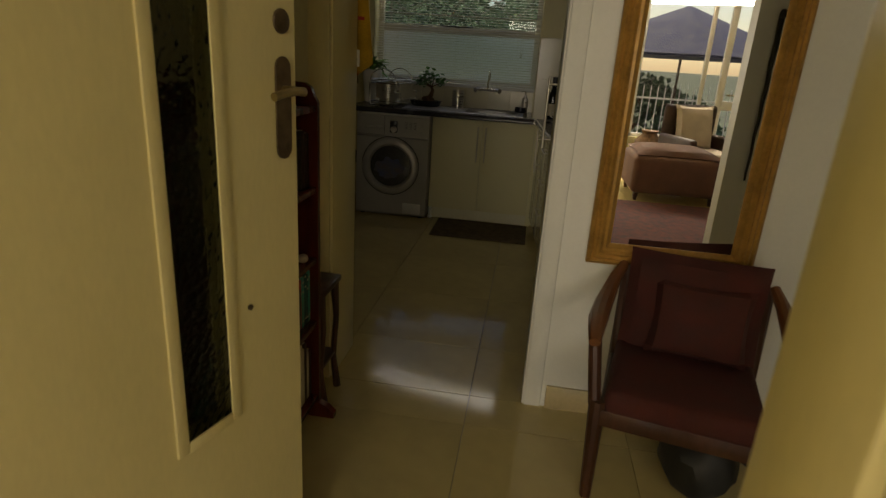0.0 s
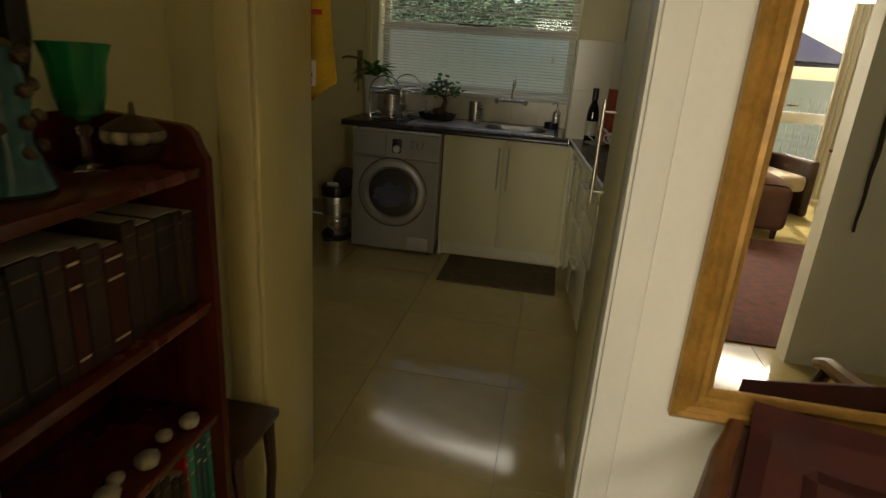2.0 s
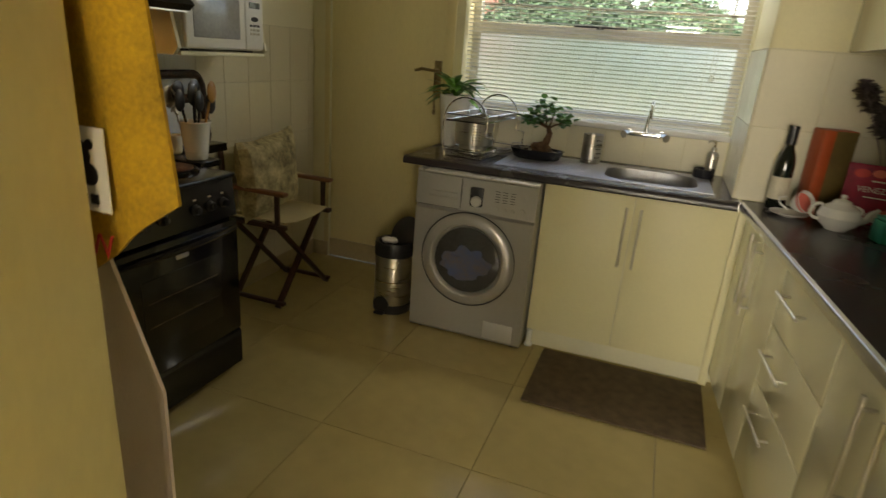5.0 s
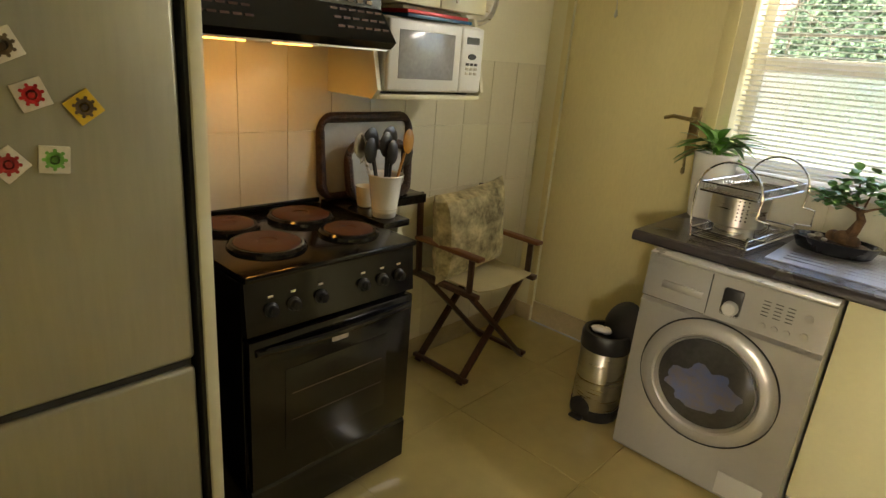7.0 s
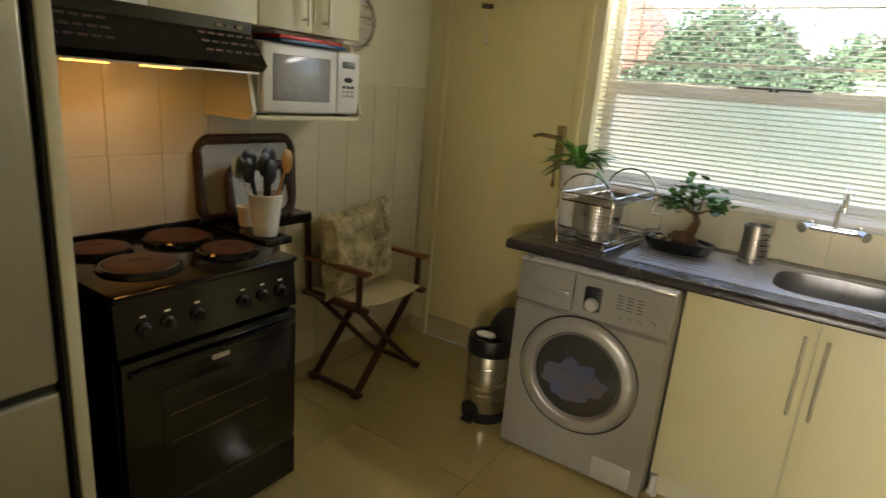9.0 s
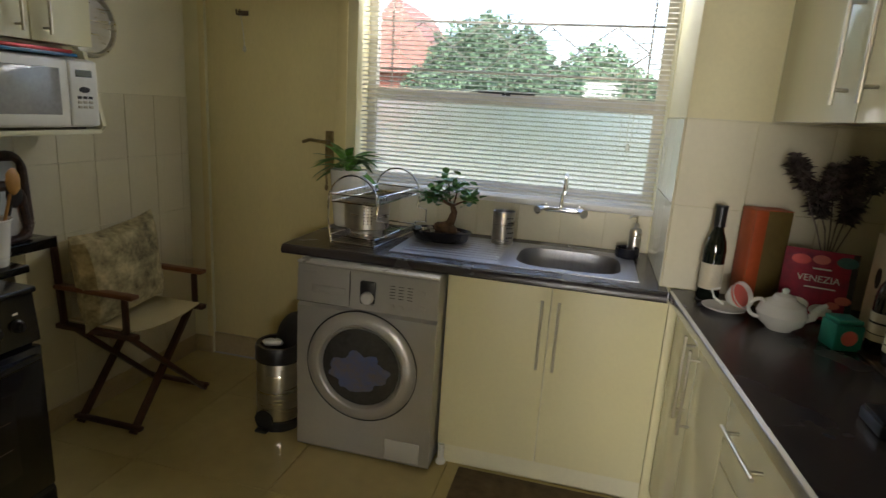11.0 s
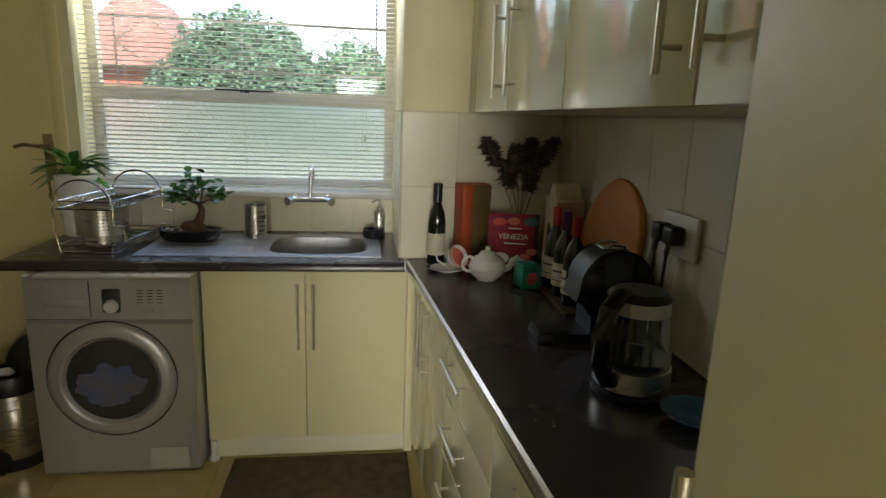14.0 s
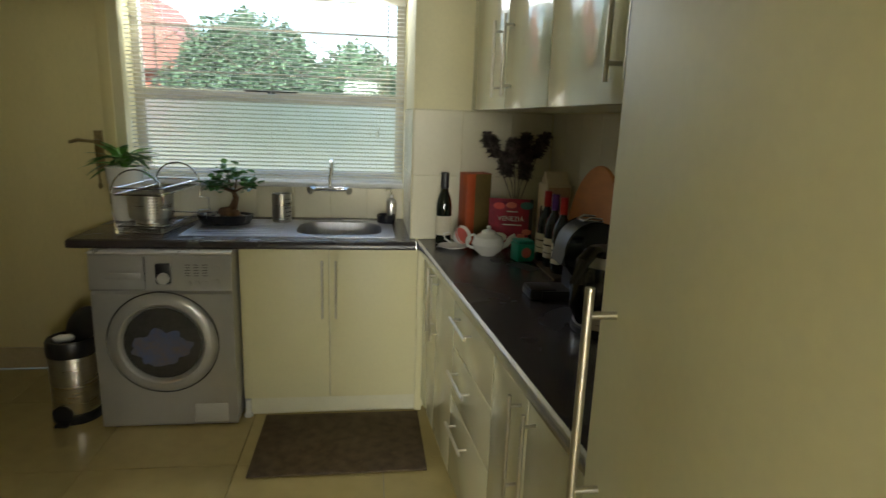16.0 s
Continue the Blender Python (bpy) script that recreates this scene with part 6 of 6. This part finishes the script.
part("cloth", bm, YELLOW, ap)
bm = B()
box(bm, -0.005, 0.049, -0.0105, -0.0095, 0.085, 0.150)
lg_ = part("printed_patch", bm, CERAM, ap, "white printed patch")
bm = B()
for x, z, r in ((0.021, 0.128, 0.013), (0.012, 0.116, 0.009), (0.031, 0.114, 0.009), (0.034, 0.137, 0.004), (0.012, 0.139, 0.004)):
    lathe(bm, [(r, 0), (r, 0.0008), (0, 0.0008)], (x, -0.0106, z), 12, RY)
for k in range(3):
    box(bm, 0.008 + 0.011 * k, 0.016 + 0.011 * k, -0.0114, -0.0106, 0.091, 0.099)
part("patch_print", bm, INK, lg_)
bm = B()
box(bm, 0.022, 0.068, -0.0145, -0.0135, 0.262, 0.275)
part("red_bar", bm, INKR, ap)
words("OW", 0.028, INKR, pose(0.022, -0.0105, 0.048, 90), ap)
bm = B()
tube(bm, [(-0.055, -0.012, 0.03), (-0.070, -0.014, 0.20), (-0.075, -0.016, 0.42), (-0.05, -0.018, 0.58)], 0.006, 8)
part("apron_string", bm, INK, ap, "dark twisted cord")

# ---- bookcase contents ----
def book_row(y0, y1, z, hmin, hmax, cols, depth=0.17, xf=-0.03, thick=(0.022, 0.05)):
    y = y0
    while y < y1:
        w = rnd.uniform(*thick)
        h = rnd.uniform(hmin, hmax)
        name_, m_ = rnd.choice(cols)
        b = thing("book", "%s book standing on the bookcase shelf" % name_, "book", (-0.22 + xf, y + w / 2, z + 0.0005), 0, "books in the bookcase")
        bm = B()
        box(bm, -depth, 0, -w / 2, w / 2, 0, h, 0.003)
        sp = part("cover", bm, m_, b)
        bm = B()
        box(bm, -depth + 0.004, -0.006, -w / 2 + 0.003, w / 2 - 0.003, h, h + 0.0015)
        part("page_block", bm, PAGE, b)
        for f in (0.12, 0.7, 0.88):
            bm = B()
            box(bm, 0.0002, 0.0009, -w / 2 + 0.004, w / 2 - 0.004, h * f, h * f + 0.004)
            part("spine_bar", bm, BRONZE if m_ in (LEATH, STICKM) else LABEL, sp)
        y += w + 0.0015
DARKB = [("dark brown", LEATH), ("black", STICKM), ("dark maroon", REDFAB)]
book_row(1.09, 1.85, 0.882, 0.17, 0.205, DARKB)
book_row(1.09, 1.78, 0.395, 0.14, 0.19, [("teal", TEAL), ("black", STICKM), ("dark", LEATH), ("blue", BLUEC)], thick=(0.012, 0.03))
book_row(1.785, 1.87, 0.395, 0.18, 0.205, [("teal", TEALG), ("pale blue", TEAL), ("red", REDC)], thick=(0.010, 0.022))
book_row(1.09, 1.86, 0.09, 0.18, 0.25, [("pale", LABEL), ("cream", PAGE), ("yellow", YELLOW), ("dark", LEATH)], thick=(0.015, 0.035))
for y, r in ((1.56, 0.017), (1.60, 0.021), (1.64, 0.015), (1.69, 0.022), (1.76, 0.016), (1.81, 0.020), (1.50, 0.02)):
    pbb = thing("pebble", "small pale pebble on the bookcase shelf", "pebble", (-0.245 - rnd.uniform(0, 0.05), y, 0.6355 + r * 0.72), 0, "pebbles on the shelf")
    bm = B()
    g = B()
    bmesh.ops.create_icosphere(g, subdivisions=2, radius=r)
    for v in g.verts:
        v.co *= 1 + 0.15 * noise.noise(v.co * 40 + Vector((y, 0, 0)))
        v.co.z *= 0.75
    part("stone", merge(bm, g), SHELLM, pbb)
gob = thing("green_goblet", "emerald green glass goblet on the bookcase", "goblet", (-0.36, 1.765, 1.1455))
bm = B()
lathe(bm, [(0.036, 0), (0.036, 0.003), (0.008, 0.010), (0.006, 0.05), (0.012, 0.06), (0.012, 0.065), (0.006, 0.075)], seg=28)
part("stem", bm, CLEAR, gob, "clear glass stem and foot")
bm = B()
lathe(bm, [(0.006, 0.075), (0.03, 0.088), (0.038, 0.12), (0.042, 0.165), (0.052, 0.195), (0.050, 0.195), (0.040, 0.165), (0.035, 0.12), (0.027, 0.092), (0, 0.082)], seg=36)
part("bowl", bm, GREENG, gob, "emerald green glass bowl")
shb = thing("shell_bowl", "dark metal turtle bowl filled with pale shells", "bowl", (-0.335, 1.845, 1.1455))
bm = B()
lathe(bm, [(0.03, 0), (0.035, 0.01), (0.045, 0.02), (0.05, 0.035), (0.046, 0.036), (0.04, 0.024), (0, 0.02)], seg=24)
lathe(bm, [(0.052, 0.058), (0.03, 0.072), (0.006, 0.082), (0.004, 0.10), (0, 0.105)], seg=24)
part("stand", bm, BRONZE, shb)
for k in range(9):
    a = radians(40 * k)
    bm = B()
    g = B()
    bmesh.ops.create_icosphere(g, subdivisions=2, radius=0.019)
    merge(bm, g, Matrix.Translation((0.036 * math.cos(a), 0.036 * math.sin(a), 0.048)) @ Matrix.Diagonal((0.9, 1.1, 0.8, 1)))
    part("shell", bm, SHELLM, shb)
vs_ = thing("beaded_vase", "teal glass vase with beaded brown ornament", "vase", (-0.335, 1.60, 1.1455))
bm = B()
lathe(bm, [(0.05, 0), (0.055, 0.006), (0.045, 0.03), (0.032, 0.07), (0.038, 0.13), (0.03, 0.17), (0.022, 0.19), (0, 0.19)], seg=28)
part("body", bm, TEALG, vs_)
bm = B()
for k in range(26):
    a, z = 0.9 * k, 0.055 + 0.0058 * k
    r = 0.036 + 0.006 * math.sin(k)
    g = B()
    bmesh.ops.create_icosphere(g, subdivisions=1, radius=0.011)
    merge(bm, g, Matrix.Translation((r * math.cos(a), r * math.sin(a), z)))
tube(bm, [(0, 0, 0.19), (0.006, -0.01, 0.25), (-0.004, -0.02, 0.31), (0.0, -0.01, 0.36)], 0.006, 8)
part("beads", bm, BRONZE, vs_)
db = thing("wooden_figurine_staff", "slim black carved staff standing on the bookcase", "staff", (-0.40, 1.70, 1.1455))
bm = B()
tube(bm, [(0, 0, 0), (0.0, 0, 0.10), (0, 0.003, 0.2), (0.003, 0, 0.38)], lambda u: 0.006 + 0.016 * (u > 0.35), 10)
part("staff", bm, STICKM, db)
ws = thing("walking_stick", "dark carved walking stick hanging on the pale wall", "stick", (1.78, 0.452, 1.20))
bm = B()
tube(bm, [(0.0 + 0.002 * math.sin(5 * i), 0.018, 0.45 - 0.94 * i / 22) for i in range(23)], lambda u: 0.017 * (1 - 0.6 * u) + 0.003 * math.sin(70 * u) * (u < 0.5), 10)
lathe(bm, [(0.0, 0), (0.018, 0.01), (0.022, 0.03), (0.014, 0.05), (0, 0.055)], (0, 0.03, 0.43), 12)
part("stick", bm, STICKM, ws)

# ---- living room behind, seen in the mirror ----
rugl = thing("patterned_rug", "dark red patterned rug on the living room floor", "rug", (1.75, -0.9, 0.002))
bm = B()
box(bm, -0.95, 1.2, -1.0, 1.2, 0, 0.008, 0.002)
part("pile", bm, RUG, rugl)
ot = thing("ottoman", "brown upholstered ottoman lit by the sun", "ottoman", (2.0, -2.35, 0))
bm = B()
box(bm, -0.45, 0.45, -0.40, 0.40, 0.08, 0.47, 0.06, 4)
part("body", bm, BROWNU, ot)
bm = B()
pillow(bm, 0.86, 0.76, 0.14, Matrix.Translation((0, 0, 0.48)) @ pose(0, 0, 0, 90))
part("top_cushion", bm, BROWNU, ot)
for x in (-0.38, 0.38):
    for y in (-0.33, 0.33):
        bm = B()
        lathe(bm, [(0.02, 0), (0.03, 0.08)], (x, y, 0), 10)
        part("leg", bm, DKWOOD, ot)
ac = thing("living_room_armchair", "dark wooden armchair with a pale cushion and throw", "armchair", (2.55, -3.2, 0), 160)
bm = B()
box(bm, -0.33, 0.33, -0.30, 0.32, 0.25, 0.42, 0.05, 3)
part("seat", bm, OTTO, ac)
bm = B()
pillow(bm, 0.52, 0.55, 0.18, pose(0, 0.28, 0.66, -12))
part("back_cushion", bm, OTTO, ac)
for s in (-1, 1):
    bm = B()
    box(bm, s * 0.36 - 0.05, s * 0.36 + 0.05, -0.32, 0.38, 0.0, 0.58, 0.04, 3)
    part("arm", bm, LEATH, ac)
bm = B()
box(bm, -0.36, 0.36, 0.36, 0.44, 0.05, 0.93, 0.05, 3)
part("back_frame", bm, LEATH, ac)
sd = thing("side_cabinet", "dark low wooden cabinet in the living room", "cabinet", (2.95, -1.75, 0))
bm = B()
box(bm, -0.25, 0.25, -0.35, 0.35, 0.05, 0.78, 0.01)
part("body", bm, MAHOG, sd)
bm = B()
box(bm, -0.27, 0.27, -0.37, 0.37, 0.781, 0.81, 0.008)
part("top", bm, MAHOG, sd)
for y in (-0.3, 0.3):
    bm = B()
    box(bm, -0.22, 0.22, y - 0.03, y + 0.03, 0, 0.049)
    part("foot", bm, MAHOG, sd)
bsk = thing("basket", "woven basket on a dark stool by the window", "basket", (1.55, -3.75, 0))
bm = B()
lathe(bm, [(0.14, 0), (0.16, 0.02), (0.2, 0.24), (0.19, 0.25), (0.17, 0.24), (0.13, 0.03), (0, 0.03)], seg=24)
part("weave", bm, WICK, bsk)
urn = thing("clay_urn", "tall clay urn by the living room window", "urn", (2.0, -3.75, 0))
bm = B()
lathe(bm, [(0.10, 0), (0.12, 0.02), (0.19, 0.25), (0.17, 0.42), (0.09, 0.52), (0.11, 0.56), (0.09, 0.56), (0, 0.5)], seg=28)
part("body", bm, BARK, urn)
lw = tagged(new("window_2"), "wide living room window and glazed door with white frame", "window", kind="structure")
bm = B()
for a in ((0.95, 1.0, 0.42, 2.35), (1.78, 1.83, 0.42, 2.35), (2.62, 2.67, 0.42, 2.35), (2.85, 2.93, 0, 2.35), (3.67, 3.75, 0, 2.35)):
    box(bm, a[0], a[1], -4.24, -4.18, a[2], a[3], 0.004)
for a in ((1.0, 2.85, 0.42, 0.47), (1.0, 2.85, 2.30, 2.35), (2.93, 3.67, 2.27, 2.35), (2.93, 3.67, 0.0, 0.12), (2.93, 3.67, 0.85, 0.97)):
    box(bm, a[0], a[1], -4.24, -4.18, a[2], a[3], 0.004)
part("window_frame", bm, FENCE, lw)
for a in ((1.0, 1.78, 0.47, 2.30), (1.83, 2.62, 0.47, 2.30), (2.67, 2.85, 0.47, 2.3), (2.93, 3.67, 0.97, 2.27)):
    bm = B()
    box(bm, a[0], a[1], -4.213, -4.208, a[2], a[3])
    g = part("pane", bm, CLEAR, lw)
    g.visible_shadow = False
bm = B()
rod(bm, (2.97, -4.17, 1.05), (2.97, -4.12, 1.05), 0.01)
rod(bm, (2.97, -4.125, 1.05), (3.08, -4.125, 1.05), 0.009)
part("door_handle", bm, BRASS, lw)
pel = thing("curtain_pelmet", "pinkish brown curtain pelmet over the living room window", "pelmet", (2.3, -3.98, 2.19))
bm = B()
box(bm, -1.5, 1.5, -0.02, 0.02, 0.06, 0.30, 0.006)
part("board", bm, OTTO, pel)
for x in (-1.3, 1.3):
    bm = B()
    box(bm, x - 0.02, x + 0.02, -0.139, -0.021, 0.2, 0.28)
    part("bracket", bm, DKWOOD, pel)
crt = thing("curtain", "white gathered curtain beside the glazed door", "curtain", (3.5, -4.02, 0.02))
bm = B()
vv = [[bm.verts.new((-0.15 + 0.6 * i / 60, 0.03 * math.sin(i * 1.1), z)) for z in (0.0, 1.2, 2.4)] for i in range(61)]
for a, b_ in zip(vv, vv[1:]):
    for k in range(2):
        bm.faces.new((a[k], b_[k], b_[k + 1], a[k + 1]))
part("cloth", bm, CURT, crt)

# ---- outdoors ----
bm = B()
g = B()
bmesh.ops.create_grid(g, x_segments=40, y_segments=40, size=400)
for v in g.verts:
    v.co.z = -0.18
merge(bm, g)
setting("ground", bm, GRASS, "green lawn that runs to the horizon", "lawn")
bm = B()
box(bm, -6, 6, 5.68, 12.2, -0.17, -0.10)
box(bm, -6, 8, -7.5, -4.34, -0.17, -0.10)
setting("pavement", bm, PAVE, "grey paving along the house", "paving")
def bush(name, label, at, sx, sy, sz, n, seed, size=0.16):
    t = thing(name, label, "bush", at)
    r = random.Random(seed)
    g = B()
    vs, fs = [], []
    for i in range(n):
        a, e = r.uniform(0, 6.283), r.uniform(-0.1, 1.55)
        k = r.uniform(0.72, 1.0) * (1 + 0.25 * noise.noise((2 * math.cos(a), 2 * math.sin(a), e * 2 + seed)))
        c = Vector((sx * k * math.cos(a) * math.cos(e), sy * k * math.sin(a) * math.cos(e), max(0.02, sz * k * math.sin(e) + 0.1)))
        q = Euler((r.uniform(0, 6), r.uniform(0, 6), r.uniform(0, 6))).to_matrix()
        s = size * r.uniform(0.6, 1.3)
        b0 = len(vs)
        vs += [tuple(c + q @ Vector(p)) for p in ((-s * 0.35, 0, 0), (0, -s * 0.5, 0.02), (s * 0.35, 0, 0), (0, s * 0.5, 0.02))]
        fs.append((b0, b0 + 1, b0 + 2, b0 + 3))
    me = bpy.data.meshes.new("foliage")
    me.from_pydata(vs, [], fs)
    me.materials.append(HEDGE)
    o = new("foliage", me)
    o.parent = t
    tagged(o, kind="stuff")
    g.free()
    for k in range(5):
        bm = B()
        a = 1.3 * k
        tube(bm, [(0.1 * math.cos(a), 0.1 * math.sin(a), 0), (sx * 0.3 * math.cos(a), sy * 0.3 * math.sin(a), sz * 0.5), (sx * 0.55 * math.cos(a), sy * 0.55 * math.sin(a), sz * 0.75)], lambda u: 0.06 - 0.04 * u, 7)
        part("limb", bm, BARK, t)
    return t
bush("garden_hedge", "large rounded green hedge in the garden", (-2.6, 17.5, -0.18), 2.8, 1.6, 3.6, 34000, 3, 0.13)
bush("garden_hedge", "lower rounded green hedge beside the taller one", (0.0, 17.8, -0.18), 2.5, 1.4, 3.0, 28000, 8, 0.13)
bush("garden_shrub", "loose green shrub at the garden edge", (-8.6, 17.0, -0.18), 2.2, 1.6, 3.8, 22000, 5, 0.14)
bush("flowering_shrub", "low shrub before the garden wall", (3.6, 19.5, -0.18), 1.8, 1.0, 1.9, 4000, 9, 0.20)
bm = B()
prism(bm, [(12.0, -0.176), (15.0, 0.55), (26.0, 1.9), (60.0, 2.1), (60.0, -0.176)], "x", -40, 40)
setting("grass_bank", bm, GRASS, "green lawn bank that rises behind the house", "lawn")
bush("patio_shrub", "green shrub behind the white fence", (2.4, -9.5, -0.18), 2.2, 0.9, 1.2, 3000, 6, 0.16)
gh = thing("garden_house", "low red brick garden house with sloping red roof", "house", (-5.6, 20.5, -0.18))
bm = B()
box(bm, -1.6, 1.4, -1.5, 1.5, 0, 2.6)
part("wall", bm, BRICK, gh)
bm = B()
prism(bm, [(-1.9, 2.6), (1.7, 2.6), (0.0, 4.6)], "y", -1.8, 1.8)
part("roof", bm, ROOF, gh)
nw = thing("neighbour_house", "white neighbour house with pale posts beyond the garden", "house", (6.0, 24.0, -0.18))
bm = B()
box(bm, -3.2, 4, -2, 2, 0, 3.6)
part("wall", bm, FENCE, nw)
bm = B()
prism(bm, [(-3.6, 3.6), (4.4, 3.6), (0.4, 4.6)], "y", -2.4, 2.4)
part("roof", bm, PAVE, nw)
for x in (-4.2, -3.6, -2.6):
    bm = B()
    box(bm, x - 0.07, x + 0.07, -4.1, -3.96, 0, 3.2)
    part("post", bm, FENCE, nw)
um = thing("garden_umbrella", "open dark blue canvas umbrella on the patio", "umbrella", (3.2, -8.2, -0.17))
bm = B()
lathe(bm, [(2.2, 1.75), (1.2, 2.2), (0.05, 2.65), (0, 2.65), (0.05, 2.6), (1.2, 2.16), (2.19, 1.72)], seg=8)
part("canopy", bm, UMB, um)
bm = B()
rod(bm, (0, 0, 0), (0, 0, 2.65), 0.025)
part("pole", bm, DKWOOD, um)
bm = B()
lathe(bm, [(0.25, 0), (0.25, 0.06), (0.06, 0.1)], seg=20)
part("base", bm, PAVE, um)
fn = thing("picket_fence", "white metal picket fence along the patio", "fence", (0, -6.6, -0.11))
for z in (0.25, 0.95):
    bm = B()
    box(bm, 0.0, 5.0, -0.012, 0.012, z - 0.015, z + 0.015)
    part("rail", bm, FENCE, fn)
bm = B()
pk = bpy.data.meshes.new("picket")
g = B()
rod(g, (0, 0, 0), (0, 0, 1.1), 0.009, seg=6)
rod(g, (0, 0, 1.1), (0, 0, 1.18), 0.012, 0.001, seg=6)
g.to_mesh(pk)
g.free()
pk.materials.append(FENCE)
bm.free()
for i in range(42):
    o = new("picket", pk)
    o.parent = fn
    o.matrix_basis = pose(0.05 + 0.12 * i, 0, 0)

# ---- tiles: one object each, on shared meshes ----
def tile_mesh(name, w, h, t, material, bevel=0.0008):
    g = B()
    box(g, 0.0007, w - 0.0007, 0.0007, h - 0.0007, 0, t)
    top = [v for v in g.verts if v.co.z > t / 2]
    for v in top:
        v.co.x += bevel if v.co.x < w / 2 else -bevel
        v.co.y += bevel if v.co.y < h / 2 else -bevel
    me = bpy.data.meshes.new(name)
    g.to_mesh(me)
    g.free()
    me.materials.append(material)
    return me


def lay(meshes, parent, m, w, h, name="tile"):
    key = (round(w, 3), round(h, 3))
    if key not in meshes:
        meshes[key] = tile_mesh(name, w, h, meshes["t"], meshes["m"])
    o = new(name, meshes[key])
    o.parent = parent
    o.matrix_basis = m
    return o


def spans(a, b, step, start):
    """Joints from a to b at start + k * step."""
    k0 = math.floor((a - start) / step)
    cuts = [start + k * step for k in range(k0, k0 + 200) if a + 0.004 < start + k * step < b - 0.004]
    cuts = [a] + cuts + [b]
    return list(zip(cuts, cuts[1:]))


fm = {"t": 0.008, "m": FLOOR}
for x0, x1, y0, y1 in ((XL, XR, YD - 0.28, YB), (-0.47, 2.9, 0.33, YD - 0.28)):
    for a, b_ in spans(x0, x1, 0.61, 0.325):
        for c, d in spans(y0, y1, 0.61, 4.39):
            lay(fm, floor, pose(a, c, -0.008), b_ - a, d - c)
for a, b_ in spans(-1.25, 4.45, 0.61, 0.325):
    for c, d in spans(-4.12, 0.33, 0.61, 4.39):
        lay(fm, floor, pose(a, c, -0.008), b_ - a, d - c)
wt_ = {"t": 0.004, "m": TILE}
ROWS = spans(0.0, 1.45, 0.297, 1.45 - 0.297 * 5)
# west wall faces +x
for a, b_ in spans(3.29, YB - 0.002, 0.188, 3.46):
    for c, d in ROWS:
        lay(wt_, wall_left, Matrix.Translation((XL + 0.0005, a, c)) @ Matrix(((0, 0, 1, 0), (1, 0, 0, 0), (0, 1, 0, 0), (0, 0, 0, 1))), b_ - a, d - c)
# east wall faces -x
for a, b_ in spans(2.825, 4.842, 0.20, 4.848):
    for c, d in spans(CT + 0.001, 1.493, 0.30, 1.193):
        lay(wt_, wall_right, Matrix.Translation((XR - 0.0005, b_, c)) @ Matrix(((0, 0, -1, 0), (-1, 0, 0, 0), (0, 1, 0, 0), (0, 0, 0, 1))), b_ - a, d - c)
# pier, towards the room and towards the window
for a, b_ in spans(WX1 + 0.006, XR - 0.008, 0.235, WX1 + 0.0):
    for c, d in spans(CT + 0.001, 1.495, 0.30, 1.19):
        lay(wt_, pier, Matrix.Translation((a, 4.8495, c)) @ Matrix(((1, 0, 0, 0), (0, 0, -1, 0), (0, 1, 0, 0), (0, 0, 0, 1))), b_ - a, d - c)
for a, b_ in spans(4.845, YB - 0.003, 0.20, 4.845):
    for c, d in spans(CT + 0.001, 1.495, 0.30, 1.19):
        lay(wt_, pier, Matrix.Translation((WX1 + 0.0035, b_, c)) @ Matrix(((0, 0, -1, 0), (-1, 0, 0, 0), (0, 1, 0, 0), (0, 0, 0, 1))), b_ - a, d - c)
# splashback under the window
for a, b_ in spans(-1.085, WX1 - 0.006, 0.20, 0.05):
    lay(wt_, wall_back, Matrix.Translation((a, YB - 0.0005, CT + 0.001)) @ Matrix(((1, 0, 0, 0), (0, 0, -1, 0), (0, 1, 0, 0), (0, 0, 0, 1))), b_ - a, WZ0 - 0.03 - CT)
